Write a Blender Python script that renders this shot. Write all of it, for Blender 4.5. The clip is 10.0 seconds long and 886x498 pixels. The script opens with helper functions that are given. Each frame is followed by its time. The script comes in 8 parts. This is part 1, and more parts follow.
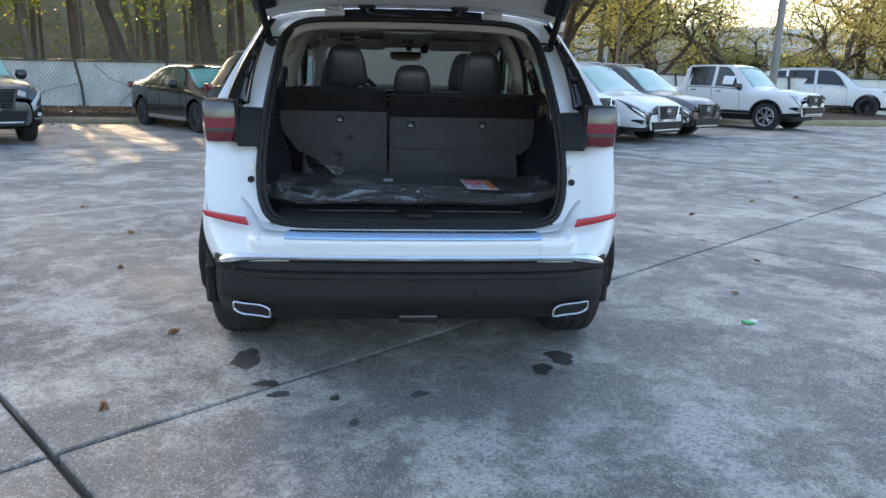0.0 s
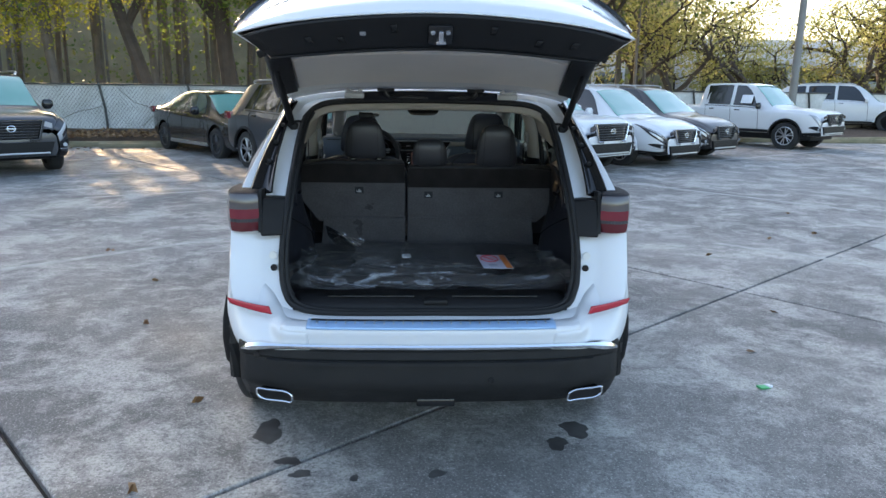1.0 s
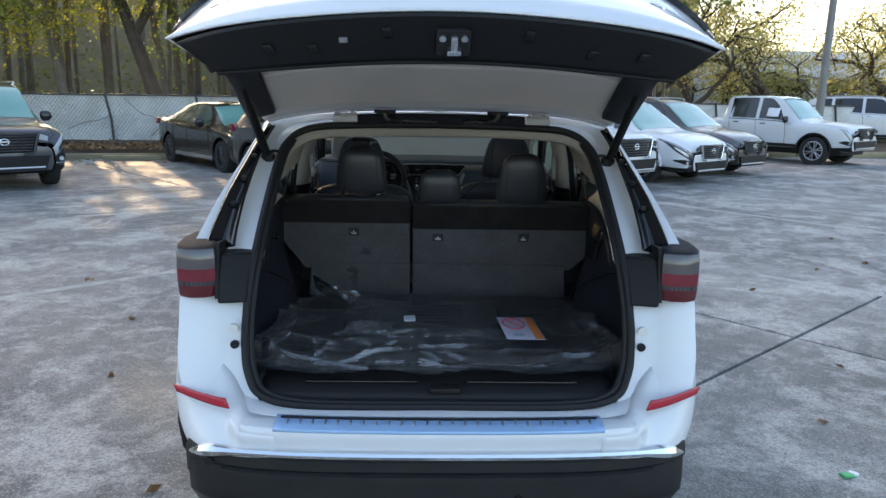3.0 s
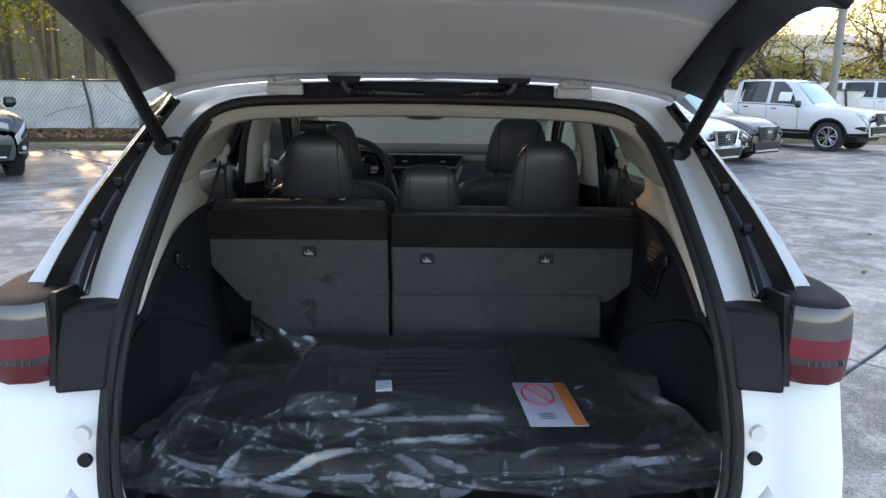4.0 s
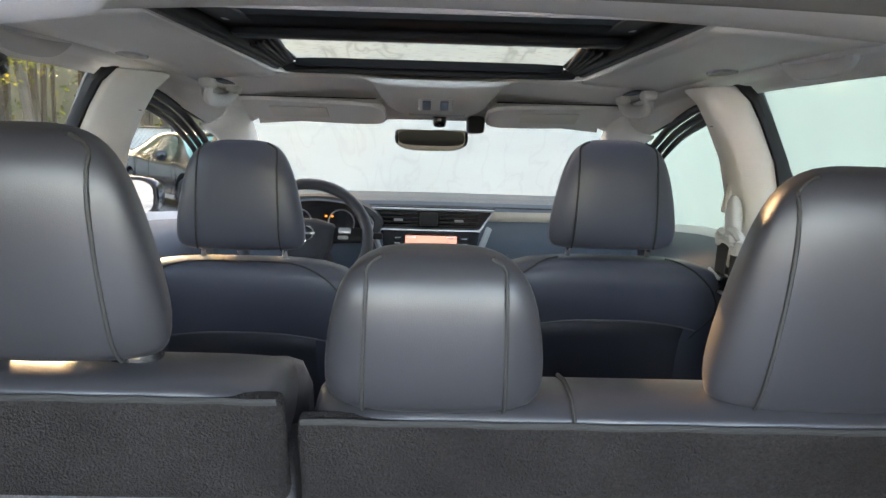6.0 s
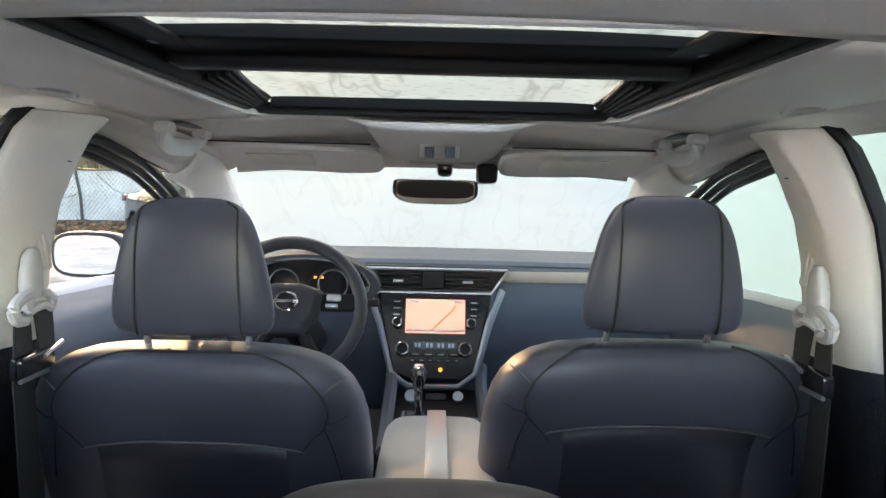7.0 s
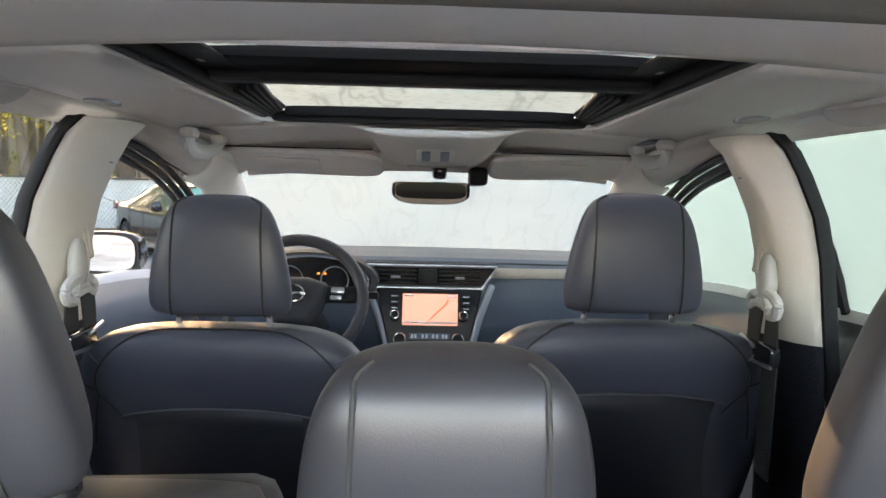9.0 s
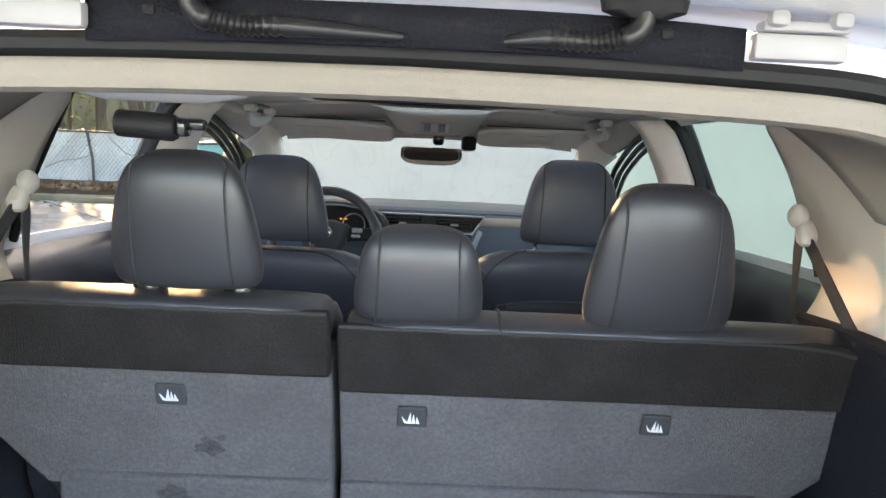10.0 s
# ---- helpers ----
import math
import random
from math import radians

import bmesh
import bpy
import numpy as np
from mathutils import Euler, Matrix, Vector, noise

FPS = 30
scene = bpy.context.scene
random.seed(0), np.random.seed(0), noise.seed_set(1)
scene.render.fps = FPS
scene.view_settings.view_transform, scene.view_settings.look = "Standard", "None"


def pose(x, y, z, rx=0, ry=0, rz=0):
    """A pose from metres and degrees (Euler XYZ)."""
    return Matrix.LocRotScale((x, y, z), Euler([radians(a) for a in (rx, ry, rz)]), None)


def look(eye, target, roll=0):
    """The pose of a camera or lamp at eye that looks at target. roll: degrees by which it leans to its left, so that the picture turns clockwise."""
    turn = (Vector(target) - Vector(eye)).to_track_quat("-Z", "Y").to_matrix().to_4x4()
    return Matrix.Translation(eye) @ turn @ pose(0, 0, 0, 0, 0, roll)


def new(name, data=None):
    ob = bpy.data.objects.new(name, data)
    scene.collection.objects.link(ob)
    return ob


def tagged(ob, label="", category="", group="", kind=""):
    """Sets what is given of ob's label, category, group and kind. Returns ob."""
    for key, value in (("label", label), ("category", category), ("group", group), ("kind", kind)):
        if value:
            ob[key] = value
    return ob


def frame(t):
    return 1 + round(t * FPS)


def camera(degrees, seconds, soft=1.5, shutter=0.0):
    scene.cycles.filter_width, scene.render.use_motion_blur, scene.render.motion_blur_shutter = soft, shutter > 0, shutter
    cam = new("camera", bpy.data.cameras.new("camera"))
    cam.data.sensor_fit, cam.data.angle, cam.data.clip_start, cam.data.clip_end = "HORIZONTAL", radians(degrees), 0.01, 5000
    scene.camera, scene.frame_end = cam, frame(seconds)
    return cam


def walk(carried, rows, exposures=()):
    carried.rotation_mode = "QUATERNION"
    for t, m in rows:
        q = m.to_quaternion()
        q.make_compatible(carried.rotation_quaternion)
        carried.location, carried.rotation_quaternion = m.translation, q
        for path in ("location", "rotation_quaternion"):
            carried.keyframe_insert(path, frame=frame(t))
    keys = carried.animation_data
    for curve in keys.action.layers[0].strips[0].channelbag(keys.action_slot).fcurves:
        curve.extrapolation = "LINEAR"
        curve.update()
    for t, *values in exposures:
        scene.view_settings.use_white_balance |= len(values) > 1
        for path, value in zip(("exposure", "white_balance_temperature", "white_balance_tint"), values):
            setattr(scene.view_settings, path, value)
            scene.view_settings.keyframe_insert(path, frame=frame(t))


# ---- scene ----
from mathutils.bvhtree import BVHTree

cam = camera(62.5, 10.0)
PATH = [
    (0, (-0.089, -2.669, 1.307), (0.052, -0.728, 0.847), 1.2),
    (0.5, (-0.086, -2.676, 1.501), (0.029, -0.732, 1.045), 1.0),
    (1, (-0.091, -2.675, 1.634), (0.001, -0.726, 1.197), 0.8),
    (1.5, (-0.084, -2.659, 1.706), (-0.015, -0.704, 1.291), 0.7),
    (2, (-0.061, -2.598, 1.716), (-0.006, -0.638, 1.32), 0.8),
    (2.5, (-0.061, -2.366, 1.677), (-0.005, -0.406, 1.281), 0.9),
    (2.7, (-0.069, -2.202, 1.68), (-0.013, -0.244, 1.278), 1.0),
    (3.8, (-0.006, -1.21, 1.621), (0.053, 0.741, 1.185), 0.8),
    (4, (-0.013, -1.016, 1.604), (0.051, 0.933, 1.16), 0.8),
    (4.5, (-0.011, -0.548, 1.562), (0.057, 1.405, 1.135), 0.7),
    (5, (0.01, -0.088, 1.493), (0.08, 1.872, 1.101), 1.0),
    (5.5, (-0.001, 0.293, 1.438), (0.063, 2.262, 1.095), 1.2),
    (6, (0.006, 0.599, 1.449), (0.048, 2.576, 1.152), 1.6),
    (7.5, (0.016, 1.012, 1.481), (0.028, 3.007, 1.339), 1.2),
    (8, (0.016, 1.03, 1.476), (0.032, 3.026, 1.354), 1.0),
    (8.5, (0.016, 0.974, 1.474), (0.037, 2.97, 1.349), 1.0),
    (9, (-0.003, 0.763, 1.456), (0.045, 2.756, 1.294), 1.4),
    (9.5, (0.013, 0.495, 1.437), (0.052, 2.482, 1.211), 2.0),
    (10, (0.033, 0.156, 1.469), (0.059, 2.138, 1.201), 2.6),
]
walk(cam, [(t, look(eye, target, roll)) for t, eye, target, roll in PATH], exposures=((0, 2.2, 6750, 10), (2.0, 2.1, 6750, 10), (2.7, 2.05, 6800, 10), (4.0, 2.6, 7400, 16), (4.5, 3.3, 7650, 17), (5.0, 4.3, 7400, 18), (5.5, 4.82, 7550, 18), (6.5, 5.2, 7650, 18), (8, 5.25, 7800, 19), (9, 5.1, 8000, 20), (10, 4.8, 7650, 18)))

# ---------------------------------------------------------------- world, sun
world = bpy.data.worlds.new("sky")
scene.world = world
world.use_nodes = True
wn = world.node_tree.nodes
sky = wn.new("ShaderNodeTexSky")
sky.sky_type = "NISHITA"
sky.sun_disc = False
sky.sun_elevation = radians(20)
sky.sun_rotation = radians(-28)
sky.air_density, sky.dust_density, sky.ozone_density = 1.0, 2.5, 1.0
wn["Background"].inputs["Strength"].default_value = 0.15
world.node_tree.links.new(sky.outputs[0], wn["Background"].inputs["Color"])

sun_data = bpy.data.lights.new("sun", "SUN")
sun_data.energy, sun_data.angle, sun_data.color = 1.35, radians(0.6), (1.0, 0.70, 0.40)
sun = new("sun", sun_data)
sun.matrix_world = look((-28, 53, 21.8), (0, 0, 0))

# ---------------------------------------------------------------- materials


def material(name, color, rough=0.5, metal=0.0, tint=None, grain=0.0, grain_scale=40.0, stain=0.0, stain_scale=1.5,
             bump=0.0, bump_scale=80.0, coat=0.0, transmission=0.0, alpha=1.0, emission=None, island=0.0, rough_vary=0.0, spec=0.5):
    m = bpy.data.materials.new(name)
    m.use_nodes = True
    n, link = m.node_tree.nodes, m.node_tree.links.new
    p = n["Principled BSDF"]
    p.inputs["Roughness"].default_value = rough
    p.inputs["Metallic"].default_value = metal
    p.inputs["Coat Weight"].default_value = coat
    p.inputs["Coat Roughness"].default_value = 0.04
    p.inputs["Transmission Weight"].default_value = transmission
    p.inputs["Alpha"].default_value = alpha
    p.inputs["Specular IOR Level"].default_value = spec
    p.inputs["Base Color"].default_value = (*color, 1)
    where = n.new("ShaderNodeTexCoord").outputs["Object"]
    last = None

    def noise_of(scale, detail=5.0):
        t = n.new("ShaderNodeTexNoise")
        t.inputs["Scale"].default_value, t.inputs["Detail"].default_value = scale, detail
        link(where, t.inputs["Vector"])
        return t.outputs["Fac"]

    def shaded(last, fac, amount, dark):
        ramp = n.new("ShaderNodeMapRange")
        ramp.inputs["From Min"].default_value, ramp.inputs["From Max"].default_value = 0.3, 0.7
        ramp.inputs["To Min"].default_value, ramp.inputs["To Max"].default_value = 0.0, amount
        link(fac, ramp.inputs["Value"])
        mix = n.new("ShaderNodeMix")
        mix.data_type = "RGBA"
        link(ramp.outputs["Result"], mix.inputs[0])
        if last is None:
            mix.inputs[6].default_value = (*color, 1)
        else:
            link(last, mix.inputs[6])
        mix.inputs[7].default_value = (*dark, 1)
        return mix.outputs[2]

    second = tint or tuple(c * 0.45 for c in color)
    if stain:
        last = shaded(last, noise_of(stain_scale, 6), stain, second)
    if grain:
        last = shaded(last, noise_of(grain_scale, 3), grain, tuple(c * 0.5 for c in color))
    if island:
        hsv = n.new("ShaderNodeHueSaturation")
        geo = n.new("ShaderNodeNewGeometry")
        ramp = n.new("ShaderNodeMapRange")
        ramp.inputs["To Min"].default_value, ramp.inputs["To Max"].default_value = 1 - island, 1 + island
        link(geo.outputs["Random Per Island"], ramp.inputs["Value"])
        link(ramp.outputs["Result"], hsv.inputs["Value"])
        if last is None:
            hsv.inputs["Color"].default_value = (*color, 1)
        else:
            link(last, hsv.inputs["Color"])
        last = hsv.outputs["Color"]
    if last is not None:
        link(last, p.inputs["Base Color"])
    if rough_vary:
        ramp = n.new("ShaderNodeMapRange")
        ramp.inputs["From Min"].default_value, ramp.inputs["From Max"].default_value = 0.3, 0.7
        ramp.inputs["To Min"].default_value, ramp.inputs["To Max"].default_value = max(0.02, rough - rough_vary), min(1, rough + rough_vary)
        link(noise_of(stain_scale * 1.7, 5), ramp.inputs["Value"])
        link(ramp.outputs["Result"], p.inputs["Roughness"])
    if bump:
        b = n.new("ShaderNodeBump")
        b.inputs["Strength"].default_value, b.inputs["Distance"].default_value = min(1, bump), 0.01 * max(1, bump)
        link(noise_of(bump_scale, 4), b.inputs["Height"])
        link(b.outputs["Normal"], p.inputs["Normal"])
    if emission:
        p.inputs["Emission Color"].default_value = (*emission[0], 1)
        p.inputs["Emission Strength"].default_value = emission[1]
    return m


def leaf_material(name, color, warm, glow=0.45):
    """Leaves that let light through, from green to yellow, leaf by leaf."""
    m = bpy.data.materials.new(name)
    m.use_nodes = True
    n, link = m.node_tree.nodes, m.node_tree.links.new
    geo = n.new("ShaderNodeNewGeometry")
    mix = n.new("ShaderNodeMix")
    mix.data_type = "RGBA"
    mix.inputs[6].default_value, mix.inputs[7].default_value = (*color, 1), (*warm, 1)
    power = n.new("ShaderNodeMath")
    power.operation = "POWER"
    power.inputs[1].default_value = 1.6
    link(geo.outputs["Random Per Island"], power.inputs[0])
    link(power.outputs[0], mix.inputs[0])
    p = n["Principled BSDF"]
    p.inputs["Roughness"].default_value = 0.55
    link(mix.outputs[2], p.inputs["Base Color"])
    tr = n.new("ShaderNodeBsdfTranslucent")
    link(mix.outputs[2], tr.inputs["Color"])
    ms = n.new("ShaderNodeMixShader")
    ms.inputs[0].default_value = glow
    link(p.outputs[0], ms.inputs[1])
    link(tr.outputs[0], ms.inputs[2])
    link(ms.outputs[0], n["Material Output"].inputs["Surface"])
    return m


def glass_material(name, tint, fog=0.0, wet=0.0, rough=0.0, clear=0.9, gloss=0.08, drops=220.0, streak=0.25, bead_scale=130.0, bead_dark=0.15):
    """A pane: clear part, mirror part, and a whitish film of condensation that scatters light through."""
    m = bpy.data.materials.new(name)
    m.use_nodes = True
    n, link = m.node_tree.nodes, m.node_tree.links.new
    where = n.new("ShaderNodeTexCoord").outputs["Object"]
    clear_part = n.new("ShaderNodeBsdfTransparent")
    clear_part.inputs["Color"].default_value = (*[c * clear for c in tint], 1)
    shine = n.new("ShaderNodeBsdfGlossy")
    shine.inputs["Roughness"].default_value = 0.03 + rough
    if wet:
        vor = n.new("ShaderNodeTexVoronoi")
        vor.inputs["Scale"].default_value = drops
        link(where, vor.inputs["Vector"])
        ramp = n.new("ShaderNodeMapRange")
        ramp.inputs["From Min"].default_value, ramp.inputs["From Max"].default_value = 0.1, 0.35
        ramp.inputs["To Min"].default_value, ramp.inputs["To Max"].default_value = 1.0, 0.0
        link(vor.outputs["Distance"], ramp.inputs["Value"])
        b = n.new("ShaderNodeBump")
        b.inputs["Strength"].default_value, b.inputs["Distance"].default_value = wet, 0.004
        link(ramp.outputs["Result"], b.inputs["Height"])
        link(b.outputs["Normal"], shine.inputs["Normal"])
    mix = n.new("ShaderNodeMixShader")
    mix.inputs[0].default_value = gloss
    link(clear_part.outputs[0], mix.inputs[1])
    link(shine.outputs[0], mix.inputs[2])
    out = mix.outputs[0]
    if fog:
        film = n.new("ShaderNodeBsdfTranslucent")
        film.inputs["Color"].default_value = (*[min(1, c * 0.98) for c in tint], 1)
        haze = n.new("ShaderNodeBsdfDiffuse")
        haze.inputs["Color"].default_value = (0.3, 0.32, 0.30, 1)
        both = n.new("ShaderNodeMixShader")
        both.inputs[0].default_value = 0.25
        link(film.outputs[0], both.inputs[1])
        link(haze.outputs[0], both.inputs[2])
        # the film thins a little in runs where water went down, and beads stand darker on it
        squeeze = n.new("ShaderNodeMapping")
        squeeze.inputs["Scale"].default_value = (1.0, 0.22, 0.22)
        link(where, squeeze.inputs["Vector"])
        runs = n.new("ShaderNodeTexNoise")
        runs.inputs["Scale"].default_value, runs.inputs["Detail"].default_value, runs.inputs["Distortion"].default_value = 9.0, 3.0, 0.6
        link(squeeze.outputs[0], runs.inputs["Vector"])
        off = n.new("ShaderNodeMath")
        off.operation = "SUBTRACT"
        off.inputs[1].default_value = 0.5
        link(runs.outputs["Fac"], off.inputs[0])
        size = n.new("ShaderNodeMath")
        size.operation = "ABSOLUTE"
        link(off.outputs[0], size.inputs[0])
        trail = n.new("ShaderNodeMapRange")
        for key, val in zip(("From Min", "From Max", "To Min", "To Max"), (0.0, 0.03, streak, 0.0)):
            trail.inputs[key].default_value = val
        link(size.outputs[0], trail.inputs["Value"])
        beads = n.new("ShaderNodeTexVoronoi")
        beads.inputs["Scale"].default_value, beads.inputs["Randomness"].default_value = bead_scale, 1.0
        flat_beads = n.new("ShaderNodeMapping")
        flat_beads.inputs["Scale"].default_value = (0.6, 1.3, 1.3)
        link(where, flat_beads.inputs["Vector"])
        link(flat_beads.outputs[0], beads.inputs["Vector"])
        bead = n.new("ShaderNodeMapRange")
        for key, val in zip(("From Min", "From Max", "To Min", "To Max"), (0.16, 0.32, bead_dark, 0.0)):
            bead.inputs[key].default_value = val
        link(beads.outputs["Distance"], bead.inputs["Value"])
        cloud = n.new("ShaderNodeTexNoise")
        cloud.inputs["Scale"].default_value, cloud.inputs["Detail"].default_value = 3.0, 3.0
        link(where, cloud.inputs["Vector"])
        total = n.new("ShaderNodeMath")
        total.operation = "MAXIMUM"
        link(trail.outputs["Result"], total.inputs[0])
        link(bead.outputs["Result"], total.inputs[1])
        tone = n.new("ShaderNodeMix")
        tone.data_type = "RGBA"
        link(total.outputs[0], tone.inputs[0])
        tone.inputs[6].default_value = (*[min(1, c * 0.98) for c in tint], 1)
        tone.inputs[7].default_value = (*[c * 0.35 for c in tint], 1)
        link(tone.outputs[2], film.inputs["Color"])
        ramp = n.new("ShaderNodeMapRange")
        ramp.inputs["From Min"].default_value, ramp.inputs["From Max"].default_value = 0.35, 0.6
        ramp.inputs["To Min"].default_value, ramp.inputs["To Max"].default_value = fog - 0.05, fog
        link(cloud.outputs["Fac"], ramp.inputs["Value"])
        last = n.new("ShaderNodeMixShader")
        link(ramp.outputs["Result"], last.inputs[0])
        link(out, last.inputs[1])
        link(both.outputs[0], last.inputs[2])
        out = last.outputs[0]
    link(out, n["Material Output"].inputs["Surface"])
    return m


PAINT_WHITE = material("white_car_paint", (0.63, 0.64, 0.66), 0.28, coat=0.7, stain=0.06, stain_scale=3)
# Stained white hinge paint, its base darkened to stand for shade under the gate.
HINGE_PAINT_SHADED = material("shaded_worn_hinge_paint", (0.38, 0.38, 0.385), 0.45, stain=0.35, stain_scale=14, tint=(0.3, 0.28, 0.25))
PAINT_JAMB = material("white_jamb_paint", (0.62, 0.61, 0.585), 0.4, stain=0.12, stain_scale=4, tint=(0.6, 0.57, 0.5))
PAINT_BLACK = material("black_car_paint", (0.012, 0.012, 0.015), 0.2, coat=0.6, stain=0.3, stain_scale=2, tint=(0.03, 0.03, 0.03))
PAINT_GREY = material("dark_grey_car_paint", (0.05, 0.055, 0.065), 0.3, metal=0.3, coat=0.6, stain=0.2)
PAINT_BROWN = material("bronze_grey_car_paint", (0.075, 0.068, 0.066), 0.3, metal=0.4, coat=0.6, stain=0.2)
BLACK_PLASTIC = material("black_plastic", (0.010, 0.010, 0.011), 0.5, spec=0.25, grain=0.4, grain_scale=200, bump=0.25, bump_scale=600)
BUMPER_PLASTIC = material("grained_bumper_plastic", (0.012, 0.012, 0.013), 0.6, spec=0.3, stain=0.5, stain_scale=4, tint=(0.02, 0.02, 0.019), bump=0.3, bump_scale=900, rough_vary=0.12)
GLOSS_BLACK = material("gloss_black", (0.01, 0.01, 0.011), 0.12)
ROOF_BLACK = material("black_roof_frame", (0.003, 0.003, 0.0033), 0.55, spec=0.12, grain=0.3, grain_scale=120)
RUBBER = material("rubber_seal", (0.012, 0.012, 0.013), 0.6, spec=0.3, grain=0.3, grain_scale=90)
TYRE = material("tyre_rubber", (0.02, 0.02, 0.021), 0.8, grain=0.5, grain_scale=60, bump=0.4, bump_scale=120)
DARK_SATIN = material("dark_satin_trim", (0.06, 0.062, 0.066), 0.35, metal=0.5)
CHROME = material("chrome", (0.75, 0.76, 0.78), 0.1, metal=1.0, rough_vary=0.05)
SATIN = material("satin_silver", (0.5, 0.51, 0.53), 0.32, metal=0.9, stain=0.15)
ALLOY = material("alloy", (0.45, 0.46, 0.48), 0.3, metal=0.9, stain=0.2)
RED_LENS = material("red_lens", (0.17, 0.014, 0.026), 0.15, coat=0.5, stain=0.3, stain_scale=8)
DARK_RED_LENS = material("dark_red_lens", (0.1, 0.012, 0.016), 0.15, coat=0.5)
SMOKE_LENS = material("smoked_lens", (0.085, 0.078, 0.084), 0.10, coat=0.5, stain=0.5, stain_scale=9)
SMOKE_LENS_DARK = material("dark_smoked_lens", (0.045, 0.04, 0.045), 0.12, coat=0.5, stain=0.5, stain_scale=9)
VIOLET_LENS = material("violet_smoked_lens", (0.10, 0.085, 0.105), 0.14, coat=0.5, stain=0.4, stain_scale=9, tint=(0.10, 0.03, 0.045))
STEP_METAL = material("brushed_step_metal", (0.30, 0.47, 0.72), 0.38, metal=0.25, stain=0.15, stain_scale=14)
LAMP_CLEAR = material("clear_lamp", (0.55, 0.57, 0.6), 0.12, metal=0.3, coat=0.5, stain=0.6, stain_scale=9)
REFLECTOR = material("red_reflector", (0.42, 0.012, 0.03), 0.25, coat=0.3, bump=0.3, bump_scale=300)
# Copy of the black leather, lightened and blued for roof-glass light on the front seats.
LEATHER_SHEEN = material("sheen_black_leather", (0.050, 0.052, 0.067), 0.40, spec=0.55, stain=0.25, stain_scale=6, tint=(0.048, 0.048, 0.058), bump=0.06, bump_scale=900, rough_vary=0.06)
LEATHER = material("black_leather", (0.027, 0.027, 0.032), 0.38, spec=0.55, stain=0.25, stain_scale=6, tint=(0.026, 0.025, 0.027), bump=0.06, bump_scale=900, rough_vary=0.06)
STITCH = material("seam_thread", (0.02, 0.02, 0.02), 0.7)
STITCH_PALE = material("pale_seam_thread", (0.11, 0.11, 0.11), 0.7)
CARPET = material("charcoal_carpet", (0.165, 0.160, 0.172), 0.95, stain=0.55, stain_scale=9, tint=(0.088, 0.085, 0.091), grain=0.6, grain_scale=150, bump=0.9, bump_scale=500, spec=0.1)
CARPET_DARK = material("black_plush_carpet", (0.046, 0.042, 0.042), 1.0, stain=0.6, stain_scale=11, grain=0.6, grain_scale=320, bump=1.0, bump_scale=420, spec=0.05)
SMUDGE = material("rubbed_carpet", (0.085, 0.080, 0.086), 0.95, stain=0.7, stain_scale=60, tint=(0.15, 0.145, 0.155), grain=0.6, grain_scale=150, bump=0.9, bump_scale=500, spec=0.1)
TRIM_DARK = material("black_cargo_trim", (0.012, 0.013, 0.019), 0.75, spec=0.2, grain=0.4, grain_scale=150, bump=0.4, bump_scale=300)
# Beige trim with the raised gate's shade put into its colour.
HEADER_SHADED = material("shaded_beige_header", (0.25, 0.218, 0.183), 0.65, stain=0.15, stain_scale=4, bump=0.2, bump_scale=500)
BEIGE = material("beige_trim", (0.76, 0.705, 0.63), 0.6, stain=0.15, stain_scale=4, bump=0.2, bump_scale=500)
HEADLINER = material("grey_headliner_cloth", (0.86, 0.83, 0.79), 0.95, grain=0.12, grain_scale=500, stain=0.08, stain_scale=3, bump=0.3, bump_scale=900, spec=0.1)
DASH = material("slate_soft_dash", (0.105, 0.128, 0.158), 0.5, grain=0.2, grain_scale=300, stain=0.15, bump=0.25, bump_scale=500)
ARMREST = material("grey_armrest_vinyl", (0.44, 0.46, 0.47), 0.5, bump=0.25, bump_scale=420, stain=0.1)
WOOD = material("pale_inlay", (0.42, 0.37, 0.31), 0.3, coat=0.3, grain=0.3, grain_scale=18, stain=0.2)
SCREEN = material("lit_map_screen", (0.3, 0.2, 0.16), 0.2, emission=((0.9, 0.42, 0.32), 0.036))
SCREEN_LINE = material("lit_route", (0.5, 0.1, 0.03), 0.3, emission=((0.75, 0.12, 0.06), 0.03))
ICON = material("pale_print", (0.6, 0.62, 0.64), 0.5)
AMBER = material("amber_lamp", (0.6, 0.2, 0.02), 0.3, emission=((1.0, 0.3, 0.04), 0.07))
PAPER_FILMED = material("paper_under_film", (0.42, 0.42, 0.52), 0.35, stain=0.2, stain_scale=20)
PAPER = material("white_paper", (0.75, 0.77, 0.82), 0.6, stain=0.1, stain_scale=12)
PAPER_RED = material("red_print", (0.5, 0.04, 0.06), 0.6)
PAPER_ORANGE = material("orange_print", (0.55, 0.16, 0.04), 0.6)
CABLE = material("ribbed_cable_plastic", (0.012, 0.012, 0.013), 0.32, spec=0.5)
BELT = material("seat_belt_webbing", (0.03, 0.03, 0.03), 0.8, bump=0.5, bump_scale=300)
MAT_RUBBER = material("grey_rubber_mat", (0.038, 0.040, 0.046), 0.6, spec=0.3, grain=0.3, grain_scale=200, bump=0.3, bump_scale=400)
FOAM_GREY = material("grey_moulded_plastic", (0.56, 0.545, 0.52), 0.5, bump=0.1, bump_scale=600)
FOAM_WHITE = material("pale_plastic", (0.46, 0.43, 0.38), 0.5)
GLASS_FOG = glass_material("fogged_wet_glass", (0.100, 0.114, 0.103), fog=0.96, wet=0.5, rough=0.05, gloss=0.05, streak=0.22, bead_dark=0.12)
